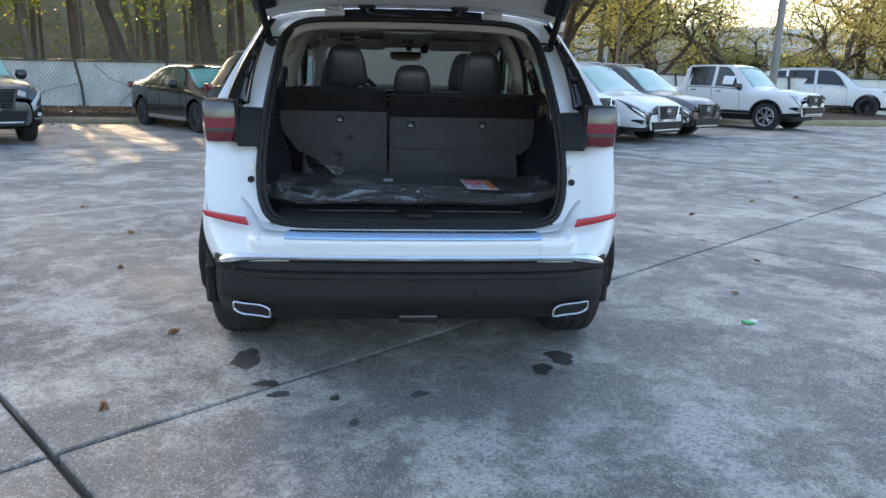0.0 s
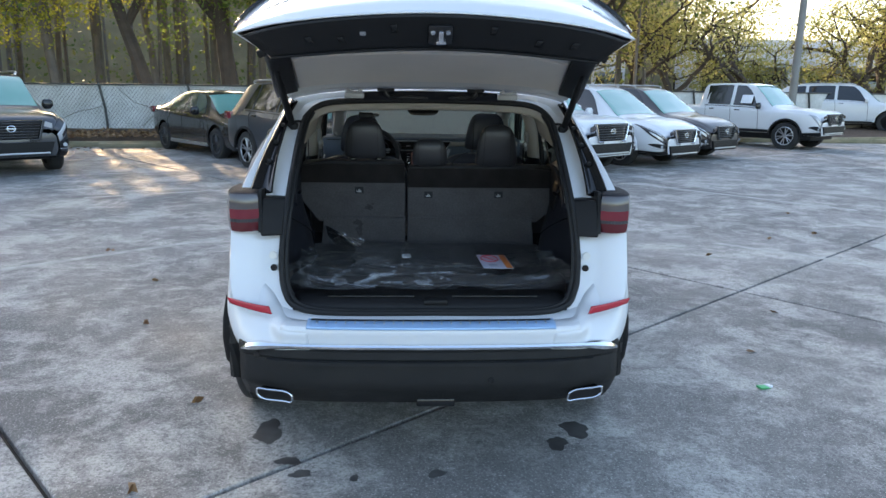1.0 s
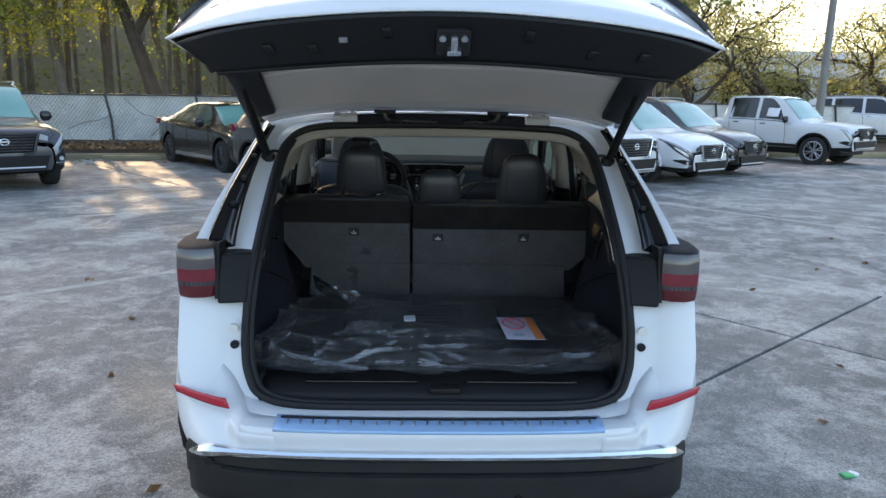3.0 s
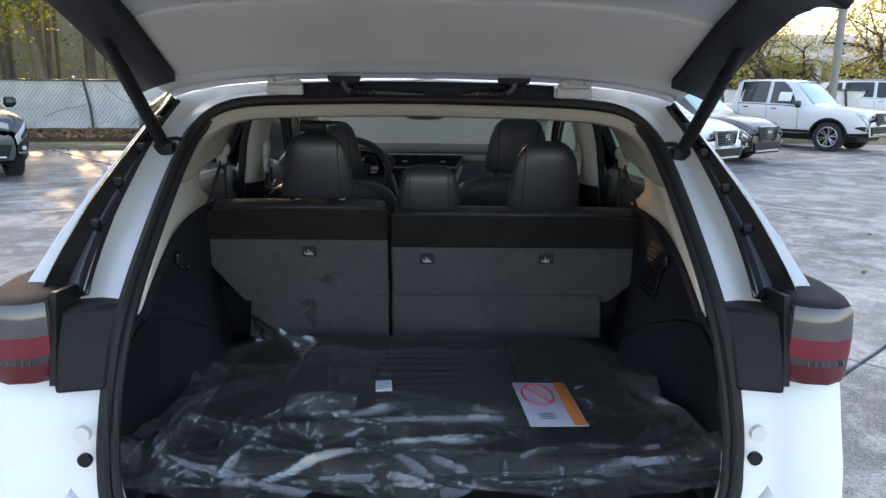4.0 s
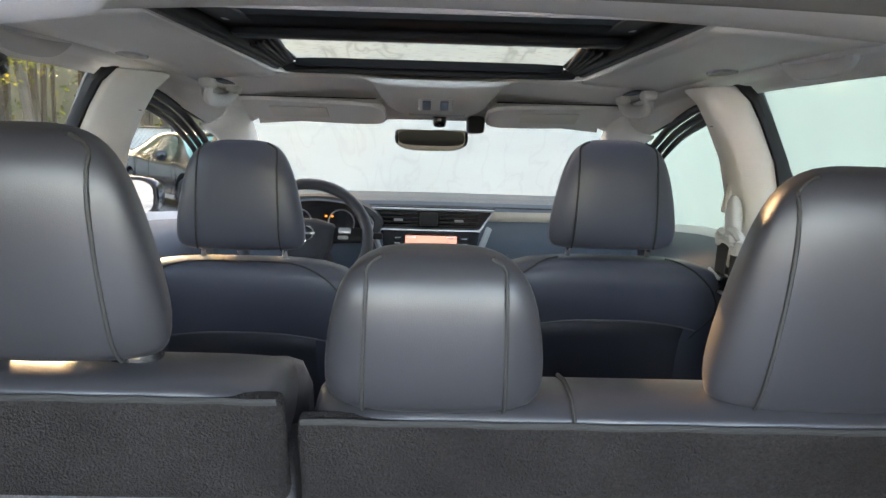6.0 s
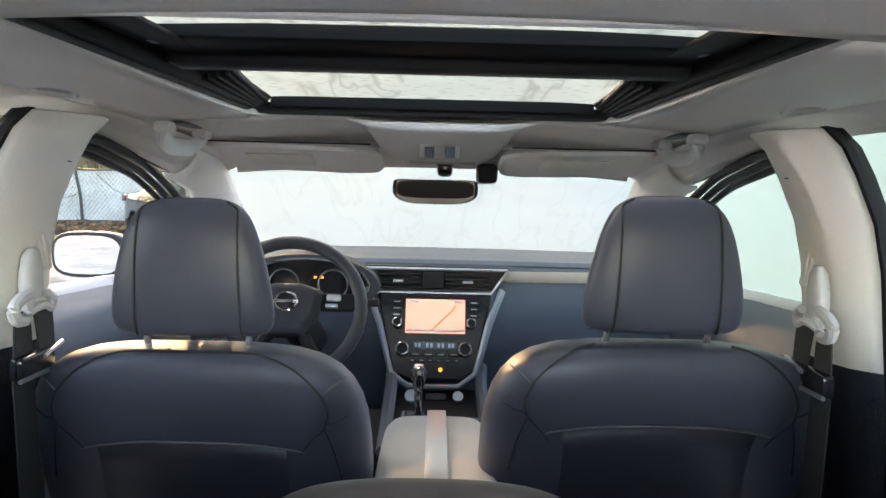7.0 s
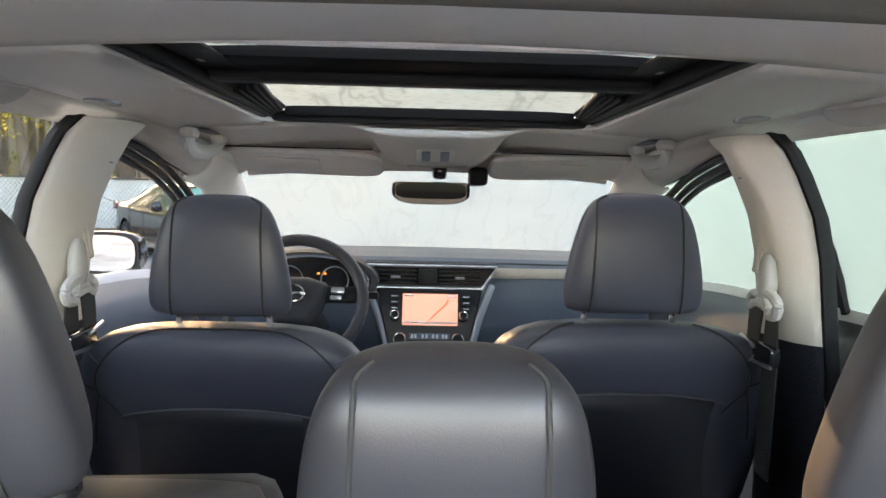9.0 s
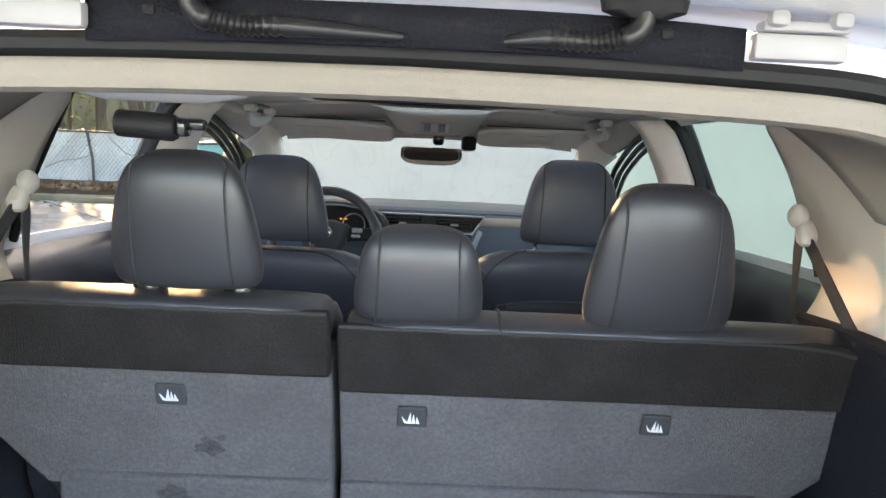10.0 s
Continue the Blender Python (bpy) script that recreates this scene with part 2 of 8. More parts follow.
GLASS_FOG_SIDE = glass_material("fogged_side_glass", (0.120, 0.138, 0.105), fog=0.96, wet=0.4, rough=0.05, gloss=0.05, streak=0.0, bead_dark=0.06)
GLASS_SMOKED = glass_material("smoked_clear_glass", (0.34, 0.345, 0.33), clear=0.95, gloss=0.05)
GLASS_ROOF = glass_material("wet_roof_glass", (0.095, 0.099, 0.078), fog=0.94, wet=0.9, rough=0.02, clear=0.9, gloss=0.06, drops=90.0, streak=0.75, bead_scale=52.0, bead_dark=0.8)
GLASS_DARK = material("privacy_glass", (0.008, 0.009, 0.01), 0.06, spec=0.8)
GLASS_PALE = material("pale_green_side_glass", (0.10, 0.12, 0.095), 0.08, coat=0.6, stain=0.5, stain_scale=3, tint=(0.05, 0.055, 0.05))
GLASS_TEAL = material("sun_shade_behind_glass", (0.13, 0.29, 0.25), 0.12, coat=0.8, stain=0.35, stain_scale=1.2, tint=(0.22, 0.40, 0.35))
# Near-black mirror colour stands in for the dark cabin rear it would reflect.
MIRROR_DARKENED = material("darkened_mirror", (0.005, 0.0055, 0.006), 0.03, metal=1.0, stain=0.15, stain_scale=30)
MIRROR = material("mirror", (0.85, 0.87, 0.88), 0.02, metal=1.0, stain=0.15, stain_scale=30)
CONCRETE = material("worn_concrete", (0.20, 0.205, 0.21), 0.75)


def build_concrete(m):
    """Weathered concrete: broad stains, pale scuffs, fine aggregate, damp gloss in places."""
    n, link = m.node_tree.nodes, m.node_tree.links.new
    p = n["Principled BSDF"]
    where = n.new("ShaderNodeNewGeometry").outputs["Position"]

    def tex(scale, detail, rough=0.55, warp=0.0):
        t = n.new("ShaderNodeTexNoise")
        t.inputs["Scale"].default_value, t.inputs["Detail"].default_value = scale, detail
        t.inputs["Roughness"].default_value, t.inputs["Distortion"].default_value = rough, warp
        link(where, t.inputs["Vector"])
        return t.outputs["Fac"]

    def ranged(fac, a, b, c, d):
        r = n.new("ShaderNodeMapRange")
        for k, v in zip(("From Min", "From Max", "To Min", "To Max"), (a, b, c, d)):
            r.inputs[k].default_value = v
        link(fac, r.inputs["Value"])
        return r.outputs["Result"]

    def over(last, fac, color):
        x = n.new("ShaderNodeMix")
        x.data_type = "RGBA"
        link(fac, x.inputs[0])
        link(last, x.inputs[6])
        x.inputs[7].default_value = (*color, 1)
        return x.outputs[2]

    base = n.new("ShaderNodeRGB")
    base.outputs[0].default_value = (0.188, 0.182, 0.175, 1)
    c = over(base.outputs[0], ranged(tex(0.35, 9, 0.62, 0.3), 0.42, 0.58, 0, 0.8), (0.106, 0.104, 0.100))
    c = over(c, ranged(tex(1.3, 12, 0.75, 0.25), 0.48, 0.58, 0, 0.9), (0.450, 0.438, 0.413))
    c = over(c, ranged(tex(4.5, 12, 0.8, 0.2), 0.50, 0.62, 0, 0.7), (0.375, 0.362, 0.344))
    c = over(c, ranged(tex(7.0, 10, 0.75), 0.53, 0.66, 0, 0.7), (0.094, 0.091, 0.088))
    c = over(c, ranged(tex(60.0, 6, 0.8), 0.47, 0.62, 0, 0.8), (0.088, 0.085, 0.083))
    c = over(c, ranged(tex(95.0, 4, 0.7), 0.56, 0.66, 0, 0.75), (0.562, 0.550, 0.525))
    link(c, p.inputs["Base Color"])
    link(ranged(tex(0.8, 7, 0.6, 0.5), 0.35, 0.65, 0.55, 0.9), p.inputs["Roughness"])
    b = n.new("ShaderNodeBump")
    b.inputs["Strength"].default_value, b.inputs["Distance"].default_value = 0.9, 0.006
    link(tex(110.0, 5, 0.75), b.inputs["Height"])
    link(b.outputs["Normal"], p.inputs["Normal"])


build_concrete(CONCRETE)
TAR = material("dark_joint_filler", (0.02, 0.02, 0.02), 0.8, grain=0.5, grain_scale=30)
KERB = material("kerb_concrete", (0.34, 0.28, 0.18), 0.85, stain=0.7, stain_scale=3, tint=(0.12, 0.13, 0.07), grain=0.4, grain_scale=50, bump=0.5, bump_scale=60)
LINE_PAINT = material("worn_white_line", (0.5, 0.5, 0.48), 0.7, stain=0.95, stain_scale=6, tint=(0.2, 0.2, 0.195), grain=0.8, grain_scale=45)
MULCH = material("leaf_litter_soil", (0.10, 0.06, 0.035), 0.95, stain=0.6, stain_scale=2, grain=0.8, grain_scale=30, bump=1.0, bump_scale=40)
DRY_LEAF = leaf_material("dry_leaves", (0.14, 0.07, 0.03), (0.32, 0.2, 0.1), 0.15)
GRASS = material("grass", (0.09, 0.11, 0.035), 0.9, stain=0.6, stain_scale=2, tint=(0.16, 0.13, 0.06), bump=1.0, bump_scale=60)
WOOD_FLOOR = material("forest_ground", (0.05, 0.045, 0.028), 0.95, stain=0.6, stain_scale=0.8, tint=(0.09, 0.06, 0.03))
BARK = material("bark", (0.085, 0.065, 0.05), 0.95, stain=0.7, stain_scale=3, tint=(0.045, 0.035, 0.028), bump=1.0, bump_scale=18)
BARK_PALE = material("pale_bark", (0.17, 0.15, 0.13), 0.9, stain=0.6, stain_scale=3, bump=0.9, bump_scale=18)
LEAF_A = leaf_material("green_leaves", (0.11, 0.17, 0.035), (0.30, 0.33, 0.07), 0.6)
# LEAF_B: bright yellow puts the low sunlight into the leaf colour.
LEAF_B = leaf_material("sunlit_leaves", (0.20, 0.22, 0.03), (0.52, 0.48, 0.07), 0.62)
LEAF_C = leaf_material("shade_leaves", (0.09, 0.13, 0.03), (0.24, 0.22, 0.06), 0.55)
LEAF_D = leaf_material("sparse_autumn_leaves", (0.25, 0.26, 0.08), (0.46, 0.40, 0.15), 0.65)
WIRE = material("galvanised_wire", (0.16, 0.16, 0.15), 0.5, metal=0.6, stain=0.5)
POST = material("dark_fence_post", (0.07, 0.07, 0.065), 0.6, metal=0.3, stain=0.5)
SCREEN_CLOTH = material("white_fence_screen", (0.74, 0.74, 0.71), 0.9, stain=0.7, stain_scale=1.6, tint=(0.36, 0.34, 0.29), grain=0.4, grain_scale=14)
STUCCO = material("white_stucco", (0.62, 0.62, 0.64), 0.85, stain=0.2, stain_scale=0.5)
POLE = material("grey_lamp_pole", (0.24, 0.23, 0.21), 0.7, stain=0.4, stain_scale=2)
LITTER = material("green_wrapper", (0.05, 0.35, 0.12), 0.4)
OIL = material("damp_oil_stain", (0.045, 0.043, 0.042), 0.45, stain=0.8, stain_scale=9, tint=(0.11, 0.108, 0.105))


def build_wrap():
    """Clear protective film: mostly seen through, with fine crinkles that shine, and a faint milky haze, partly
    painted-in sky reflection.
    """
    m = bpy.data.materials.new("clear_plastic_film")
    m.use_nodes = True
    n, link = m.node_tree.nodes, m.node_tree.links.new
    where = n.new("ShaderNodeTexCoord").outputs["Object"]
    clear_part = n.new("ShaderNodeBsdfTransparent")
    clear_part.inputs["Color"].default_value = (0.93, 0.94, 0.95, 1)
    shine = n.new("ShaderNodeBsdfGlossy")
    shine.inputs["Roughness"].default_value = 0.06
    heights = []
    mask = n.new("ShaderNodeTexNoise")
    mask.inputs["Scale"].default_value, mask.inputs["Detail"].default_value = 3.2, 2.0
    link(where, mask.inputs["Vector"])
    some = n.new("ShaderNodeMapRange")
    for key, val in zip(("From Min", "From Max", "To Min", "To Max"), (0.36, 0.58, 0.0, 1.0)):
        some.inputs[key].default_value = val
    link(mask.outputs["Fac"], some.inputs["Value"])
    for turn, wide, weight in ((0.7, 0.009, 1.0), (-0.5, 0.008, 0.8)):
        stretch = n.new("ShaderNodeMapping")
        stretch.inputs["Rotation"].default_value = (0, 0, turn)
        stretch.inputs["Scale"].default_value = (1.0, 0.13, 1.0)
        link(where, stretch.inputs["Vector"])
        t = n.new("ShaderNodeTexNoise")
        t.inputs["Scale"].default_value, t.inputs["Detail"].default_value, t.inputs["Distortion"].default_value = 13.0, 4.0, 0.3
        link(stretch.outputs[0], t.inputs["Vector"])
        off = n.new("ShaderNodeMath")
        off.operation = "SUBTRACT"
        off.inputs[1].default_value = 0.5
        link(t.outputs["Fac"], off.inputs[0])
        size = n.new("ShaderNodeMath")
        size.operation = "ABSOLUTE"
        link(off.outputs[0], size.inputs[0])
        ridge = n.new("ShaderNodeMapRange")
        for key, val in zip(("From Min", "From Max", "To Min", "To Max"), (0.0, wide, weight, 0.0)):
            ridge.inputs[key].default_value = val
        link(size.outputs[0], ridge.inputs["Value"])
        part_of = n.new("ShaderNodeMath")
        part_of.operation = "MULTIPLY"
        link(ridge.outputs["Result"], part_of.inputs[0])
        link(some.outputs["Result"], part_of.inputs[1])
        heights.append(part_of.outputs[0])
    both = n.new("ShaderNodeMath")
    both.operation = "ADD"
    link(heights[0], both.inputs[0])
    link(heights[1], both.inputs[1])
    b = n.new("ShaderNodeBump")
    b.inputs["Strength"].default_value, b.inputs["Distance"].default_value = 0.38, 0.012
    link(both.outputs[0], b.inputs["Height"])
    link(b.outputs["Normal"], shine.inputs["Normal"])
    rim = n.new("ShaderNodeFresnel")
    rim.inputs["IOR"].default_value = 2.0
    link(b.outputs["Normal"], rim.inputs["Normal"])
    mix = n.new("ShaderNodeMixShader")
    link(rim.outputs[0], mix.inputs[0])
    link(clear_part.outputs[0], mix.inputs[1])
    link(shine.outputs[0], mix.inputs[2])
    # diffuse haze, whiter on creases; its brightness also stands in for reflected sky
    milk = n.new("ShaderNodeBsdfDiffuse")
    milk.inputs["Color"].default_value = (0.7, 0.74, 0.8, 1)
    haze = n.new("ShaderNodeMixShader")
    level = n.new("ShaderNodeMapRange")
    for key, val in zip(("From Min", "From Max", "To Min", "To Max"), (0.2, 1.0, 0.03, 0.26)):
        level.inputs[key].default_value = val
    link(both.outputs[0], level.inputs["Value"])
    link(level.outputs["Result"], haze.inputs[0])
    link(mix.outputs[0], haze.inputs[1])
    link(milk.outputs[0], haze.inputs[2])
    link(haze.outputs[0], n["Material Output"].inputs["Surface"])
    return m


WRAP = build_wrap()

# ---------------------------------------------------------------- mesh helpers


def part(name, bm, mat, parent=None, label="", smooth=True, bevel=0.0, thick=0.0, subsurf=0, offset=-1.0):
    """Links a bmesh as one mesh object, under a thing or a part."""
    me = bpy.data.meshes.new(name)
    bmesh.ops.recalc_face_normals(bm, faces=bm.faces[:])
    bm.to_mesh(me)
    bm.free()
    for poly in me.polygons:
        poly.use_smooth = smooth
    me.materials.append(mat)
    ob = new(name, me)
    if parent is not None:
        ob.parent = parent
    if label:
        tagged(ob, label)
    if thick:
        s = ob.modifiers.new("thickness", "SOLIDIFY")
        s.thickness, s.offset = thick, offset
    if bevel:
        b = ob.modifiers.new("edges", "BEVEL")
        b.width, b.segments, b.limit_method, b.angle_limit = bevel, 2, "ANGLE", radians(40)
    if subsurf:
        s = ob.modifiers.new("round", "SUBSURF")
        s.levels = s.render_levels = subsurf
    if smooth and not subsurf:
        try:
            me.set_sharp_from_angle(angle=radians(38))
        except AttributeError:
            pass
    return ob


def thing(name, label, category, x=0, y=0, z=0, rz=0, group="", kind=""):
    ob = new(name)
    ob.empty_display_size = 0.1
    ob.matrix_world = pose(x, y, z, 0, 0, rz)
    return tagged(ob, label, category, group, kind)


def surface(fn, nu, nv, wrap_u=False, wrap_v=False):
    """A grid of fn(a, b), a and b from 0 to 1."""
    bm = bmesh.new()
    rows = []
    for i in range(nu if wrap_u else nu + 1):
        rows.append([bm.verts.new(fn(i / nu, j / nv)) for j in range(nv if wrap_v else nv + 1)])
    for i in range(nu):
        for j in range(nv):
            a, b = rows[i], rows[(i + 1) % len(rows)]
            k = (j + 1) % len(a)
            bm.faces.new((a[j], b[j], b[k], a[k]))
    return bm


def loft(rings, caps=True, closed=True):
    """Joins rings of equal length one after the other."""
    bm = bmesh.new()
    made = [[bm.verts.new(p) for p in ring] for ring in rings]
    for a, b in zip(made, made[1:]):
        for j in range(len(a) if closed else len(a) - 1):
            k = (j + 1) % len(a)
            bm.faces.new((a[j], a[k], b[k], b[j]))
    if caps and closed:
        bm.faces.new(made[0][::-1])
        bm.faces.new(made[-1])
    return bm


def rounded(w, d, n=28, power=3.5, x=0, y=0, z=0):
    """A ring: a rectangle w by d with round corners, flat at height z."""
    out = []
    for i in range(n):
        a = 2 * math.pi * (i + 0.5) / n
        c, s = math.cos(a), math.sin(a)
        out.append((x + w / 2 * math.copysign(abs(c) ** (2 / power), c), y + d / 2 * math.copysign(abs(s) ** (2 / power), s), z))
    return out


def rbox(sx, sy, sz, r=0.01, x=0, y=0, z=0, seg=2):
    """A box with rounded edges, its middle at x, y, z."""
    bm = bmesh.new()
    bmesh.ops.create_cube(bm, size=1, matrix=Matrix.Translation((x, y, z)) @ Matrix.Diagonal((sx, sy, sz, 1)))
    r = min(r, 0.49 * min(sx, sy, sz))
    bmesh.ops.bevel(bm, geom=bm.edges[:], offset=r, segments=seg, affect="EDGES", profile=0.5)
    return bm


def smooth_line(points, steps=8, closed=False):
    """Points along a Catmull-Rom curve through the given ones."""
    pts = [Vector(p) for p in points]
    n, out = len(pts), []
    for i in range(n if closed else n - 1):
        if closed:
            a, b, c, d = (pts[(i + k) % n] for k in (-1, 0, 1, 2))
        else:
            a, b, c, d = pts[max(i - 1, 0)], pts[i], pts[i + 1], pts[min(i + 2, n - 1)]
        for k in range(steps):
            t = k / steps
            out.append(0.5 * (2 * b + (c - a) * t + (2 * a - 5 * b + 4 * c - d) * t * t + (3 * b - a - 3 * c + d) * t ** 3))
    if not closed:
        out.append(pts[-1])
    return out


def tube(points, r, n=8, closed=False, radii=None, flat=1.0):
    """A round bar along points."""
    pts = [Vector(p) for p in points]
    rings, up = [], Vector((0.13, 0.21, 1)).normalized()
    for i, p in enumerate(pts):
        if closed:
            d = pts[(i + 1) % len(pts)] - pts[i - 1]
        else:
            d = pts[min(i + 1, len(pts) - 1)] - pts[max(i - 1, 0)]
        d = d.normalized() if d.length > 1e-9 else Vector((0, 0, 1))
        side = d.cross(up)
        side = side.normalized() if side.length > 1e-4 else Vector((1, 0, 0))
        above = side.cross(d)
        rr = radii[i] if radii else r
        rings.append([p + rr * (math.cos(2 * math.pi * k / n) * side + flat * math.sin(2 * math.pi * k / n) * above) for k in range(n)])
    if closed:
        rings.append(rings[0])
        bm = loft(rings, caps=False)
        bmesh.ops.remove_doubles(bm, verts=bm.verts[:], dist=1e-6)
        return bm
    return loft(rings)


def slab_of(outline, thick, axis="z", at=0.0):
    """A flat plate with the given outline; axis: along which it is thick."""
    def place(p, h):
        return {"z": (p[0], p[1], at + h), "y": (p[0], at + h, p[1]), "x": (at + h, p[0], p[1])}[axis]
    return loft([[place(p, 0) for p in outline], [place(p, thick) for p in outline]])


def merged(*bms):
    """Several pieces of one part in one bmesh."""
    out = bmesh.new()
    for b in bms:
        me = bpy.data.meshes.new("tmp")
        b.to_mesh(me)
        b.free()
        out.from_mesh(me)
        bpy.data.meshes.remove(me)
    return out


def moved(bm, m):
    bmesh.ops.transform(bm, matrix=m, verts=bm.verts[:])
    return bm


def disc(r, h, n=24, axis="y", x=0, y=0, z=0):
    """A short round plate along an axis."""
    ring = [(r * math.cos(2 * math.pi * k / n), r * math.sin(2 * math.pi * k / n)) for k in range(n)]
    bm = loft([[(a, b, -h / 2) for a, b in ring], [(a, b, h / 2) for a, b in ring]])
    if axis == "y":
        moved(bm, pose(0, 0, 0, 90))
    if axis == "x":
        moved(bm, pose(0, 0, 0, 0, 90))
    return moved(bm, pose(x, y, z))


def spread(table, y):
    """Values between the rows of a table (y, values...), smoothly."""
    i = 0
    while i < len(table) - 2 and y > table[i + 1][0]:
        i += 1
    a, b, c, d = table[max(i - 1, 0)], table[i], table[i + 1], table[min(i + 2, len(table) - 1)]
    h = c[0] - b[0]
    t = min(max((y - b[0]) / h, 0), 1)
    out = []
    for k in range(1, len(b)):
        mb = (c[k] - a[k]) / max(c[0] - a[0], 1e-6) * h
        mc = (d[k] - b[k]) / max(d[0] - b[0], 1e-6) * h
        out.append((2 * t ** 3 - 3 * t * t + 1) * b[k] + (t ** 3 - 2 * t * t + t) * mb + (-2 * t ** 3 + 3 * t * t) * c[k] + (t ** 3 - t * t) * mc)
    return out



# ---------------------------------------------------------------- the white SUV: outer skin
# y from the rear bumper forwards: half width, sill, waist, half width of roof, top
SKIN = [
    (0.15, 0.80, 0.40, 1.10, 0.60, 1.50), (0.30, 0.845, 0.40, 1.12, 0.62, 1.54), (0.60, 0.885, 0.40, 1.16, 0.645, 1.58),
    (0.95, 0.925, 0.36, 1.215, 0.668, 1.612), (1.4, 0.945, 0.33, 1.235, 0.685, 1.627), (2.0, 0.94, 0.32, 1.23, 0.68, 1.634), (2.3, 0.94, 0.32, 1.22, 0.655, 1.624),
    (2.6, 0.935, 0.32, 1.21, 0.615, 1.602), (2.72, 0.935, 0.32, 1.205, 0.60, 1.575), (3.1, 0.935, 0.32, 1.17, 0.64, 1.39),
    (3.5, 0.935, 0.33, 1.09, 0.70, 1.185), (3.62, 0.935, 0.34, 1.05, 0.74, 1.12), (4.0, 0.94, 0.36, 0.99, 0.72, 1.07),
    (4.5, 0.89, 0.38, 0.90, 0.64, 0.98), (4.75, 0.80, 0.40, 0.78, 0.55, 0.86), (4.9, 0.66, 0.42, 0.68, 0.45, 0.74)]
WHEEL_Y, WHEEL_R = (1.05, 3.9), 0.375
TAIL = [(2.4, 0.235), (3.0, 0.27), (4.0, 0.37), (4.4, 0.47), (5.0, 0.74), (5.6, 0.92), (6.0, 0.98), (7.0, 0.99), (8.0, 0.99), (9.0, 0.99)]


def skin_rows(y):
    w, zb, belt, wr, top = spread(SKIN, y)
    drop = 0.05 * min(max((y - 2.25) / 0.4, 0), 1) * min(max((3.5 - y) / 0.6, 0), 1)
    return [(w * 0.94, zb), (w * 0.99, zb + 0.1), (w, min(0.62, belt - 0.25)), (w * 0.985, min(0.86, belt - 0.1)), (w * 0.955, belt),
            (w * 0.955 * 0.28 + wr * 0.72, belt * 0.38 + top * 0.62), (wr, top - 0.055 - drop), (wr - 0.08, top - 0.018 - 0.4 * drop), (wr * 0.45, top), (0.0, top + 0.008)]


def skin(y, v, inward=0.0, side=1):
    """A point of the outer skin; v runs from the sill (0) by the waist (4) and the roof's edge (6) to the middle of the roof (9)."""
    def raw(y, v):
        rows = skin_rows(y)
        i = min(int(v), 8)
        t = v - i
        a, b, c, d = rows[max(i - 1, 0)], rows[i], rows[i + 1], rows[min(i + 2, 9)]
        f = [0.5 * (2 * b[k] + (c[k] - a[k]) * t + (2 * a[k] - 5 * b[k] + 4 * c[k] - d[k]) * t * t + (3 * b[k] - a[k] - 3 * c[k] + d[k]) * t ** 3) for k in (0, 1)]
        return Vector((f[0], y, f[1]))
    p = raw(y, v)
    if inward:
        e = 0.02
        n = (raw(y + e, v) - raw(y - e, v)).cross(raw(y, min(v + e, 9)) - raw(y, max(v - e, 0))).normalized()
        if n.x > 0 or (v > 6.5 and n.z > 0):
            n = -n
        p = p + n * inward
    return Vector((p.x * side, p.y, p.z))


def patch(y0, y1, v0, v1, nu=10, nv=6, inward=0.0, side=1):
    """A piece of the skin; y0 and y1 may depend on v."""
    def at(a, b):
        v = v0 + (v1 - v0) * b
        ya = y0(v) if callable(y0) else y0
        yb = y1(v) if callable(y1) else y1
        return skin(ya + (yb - ya) * a, v, inward, side)
    return surface(at, nu, nv)


def tail_y(v):
    return spread(TAIL, v)[0]


def line(a, b):
    """y along a slanted edge between waist and roof."""
    return lambda v: a + (b - a) * (v - 4) / 2


def arch_v(y):
    """Where the wheel arch cuts the side."""
    top = 0.0
    for wy in WHEEL_Y:
        if abs(y - wy) < 0.45:
            z = WHEEL_R + math.sqrt(0.45 ** 2 - (y - wy) ** 2)
            rows = skin_rows(y)
            for k in range(4):
                if rows[k][1] <= z <= rows[k + 1][1]:
                    top = max(top, k + (z - rows[k][1]) / (rows[k + 1][1] - rows[k][1]))
    return top


car = thing("suv", "white mid-size SUV with its rear liftgate raised, wet and fogged windows", "car", 0, 0, 0)

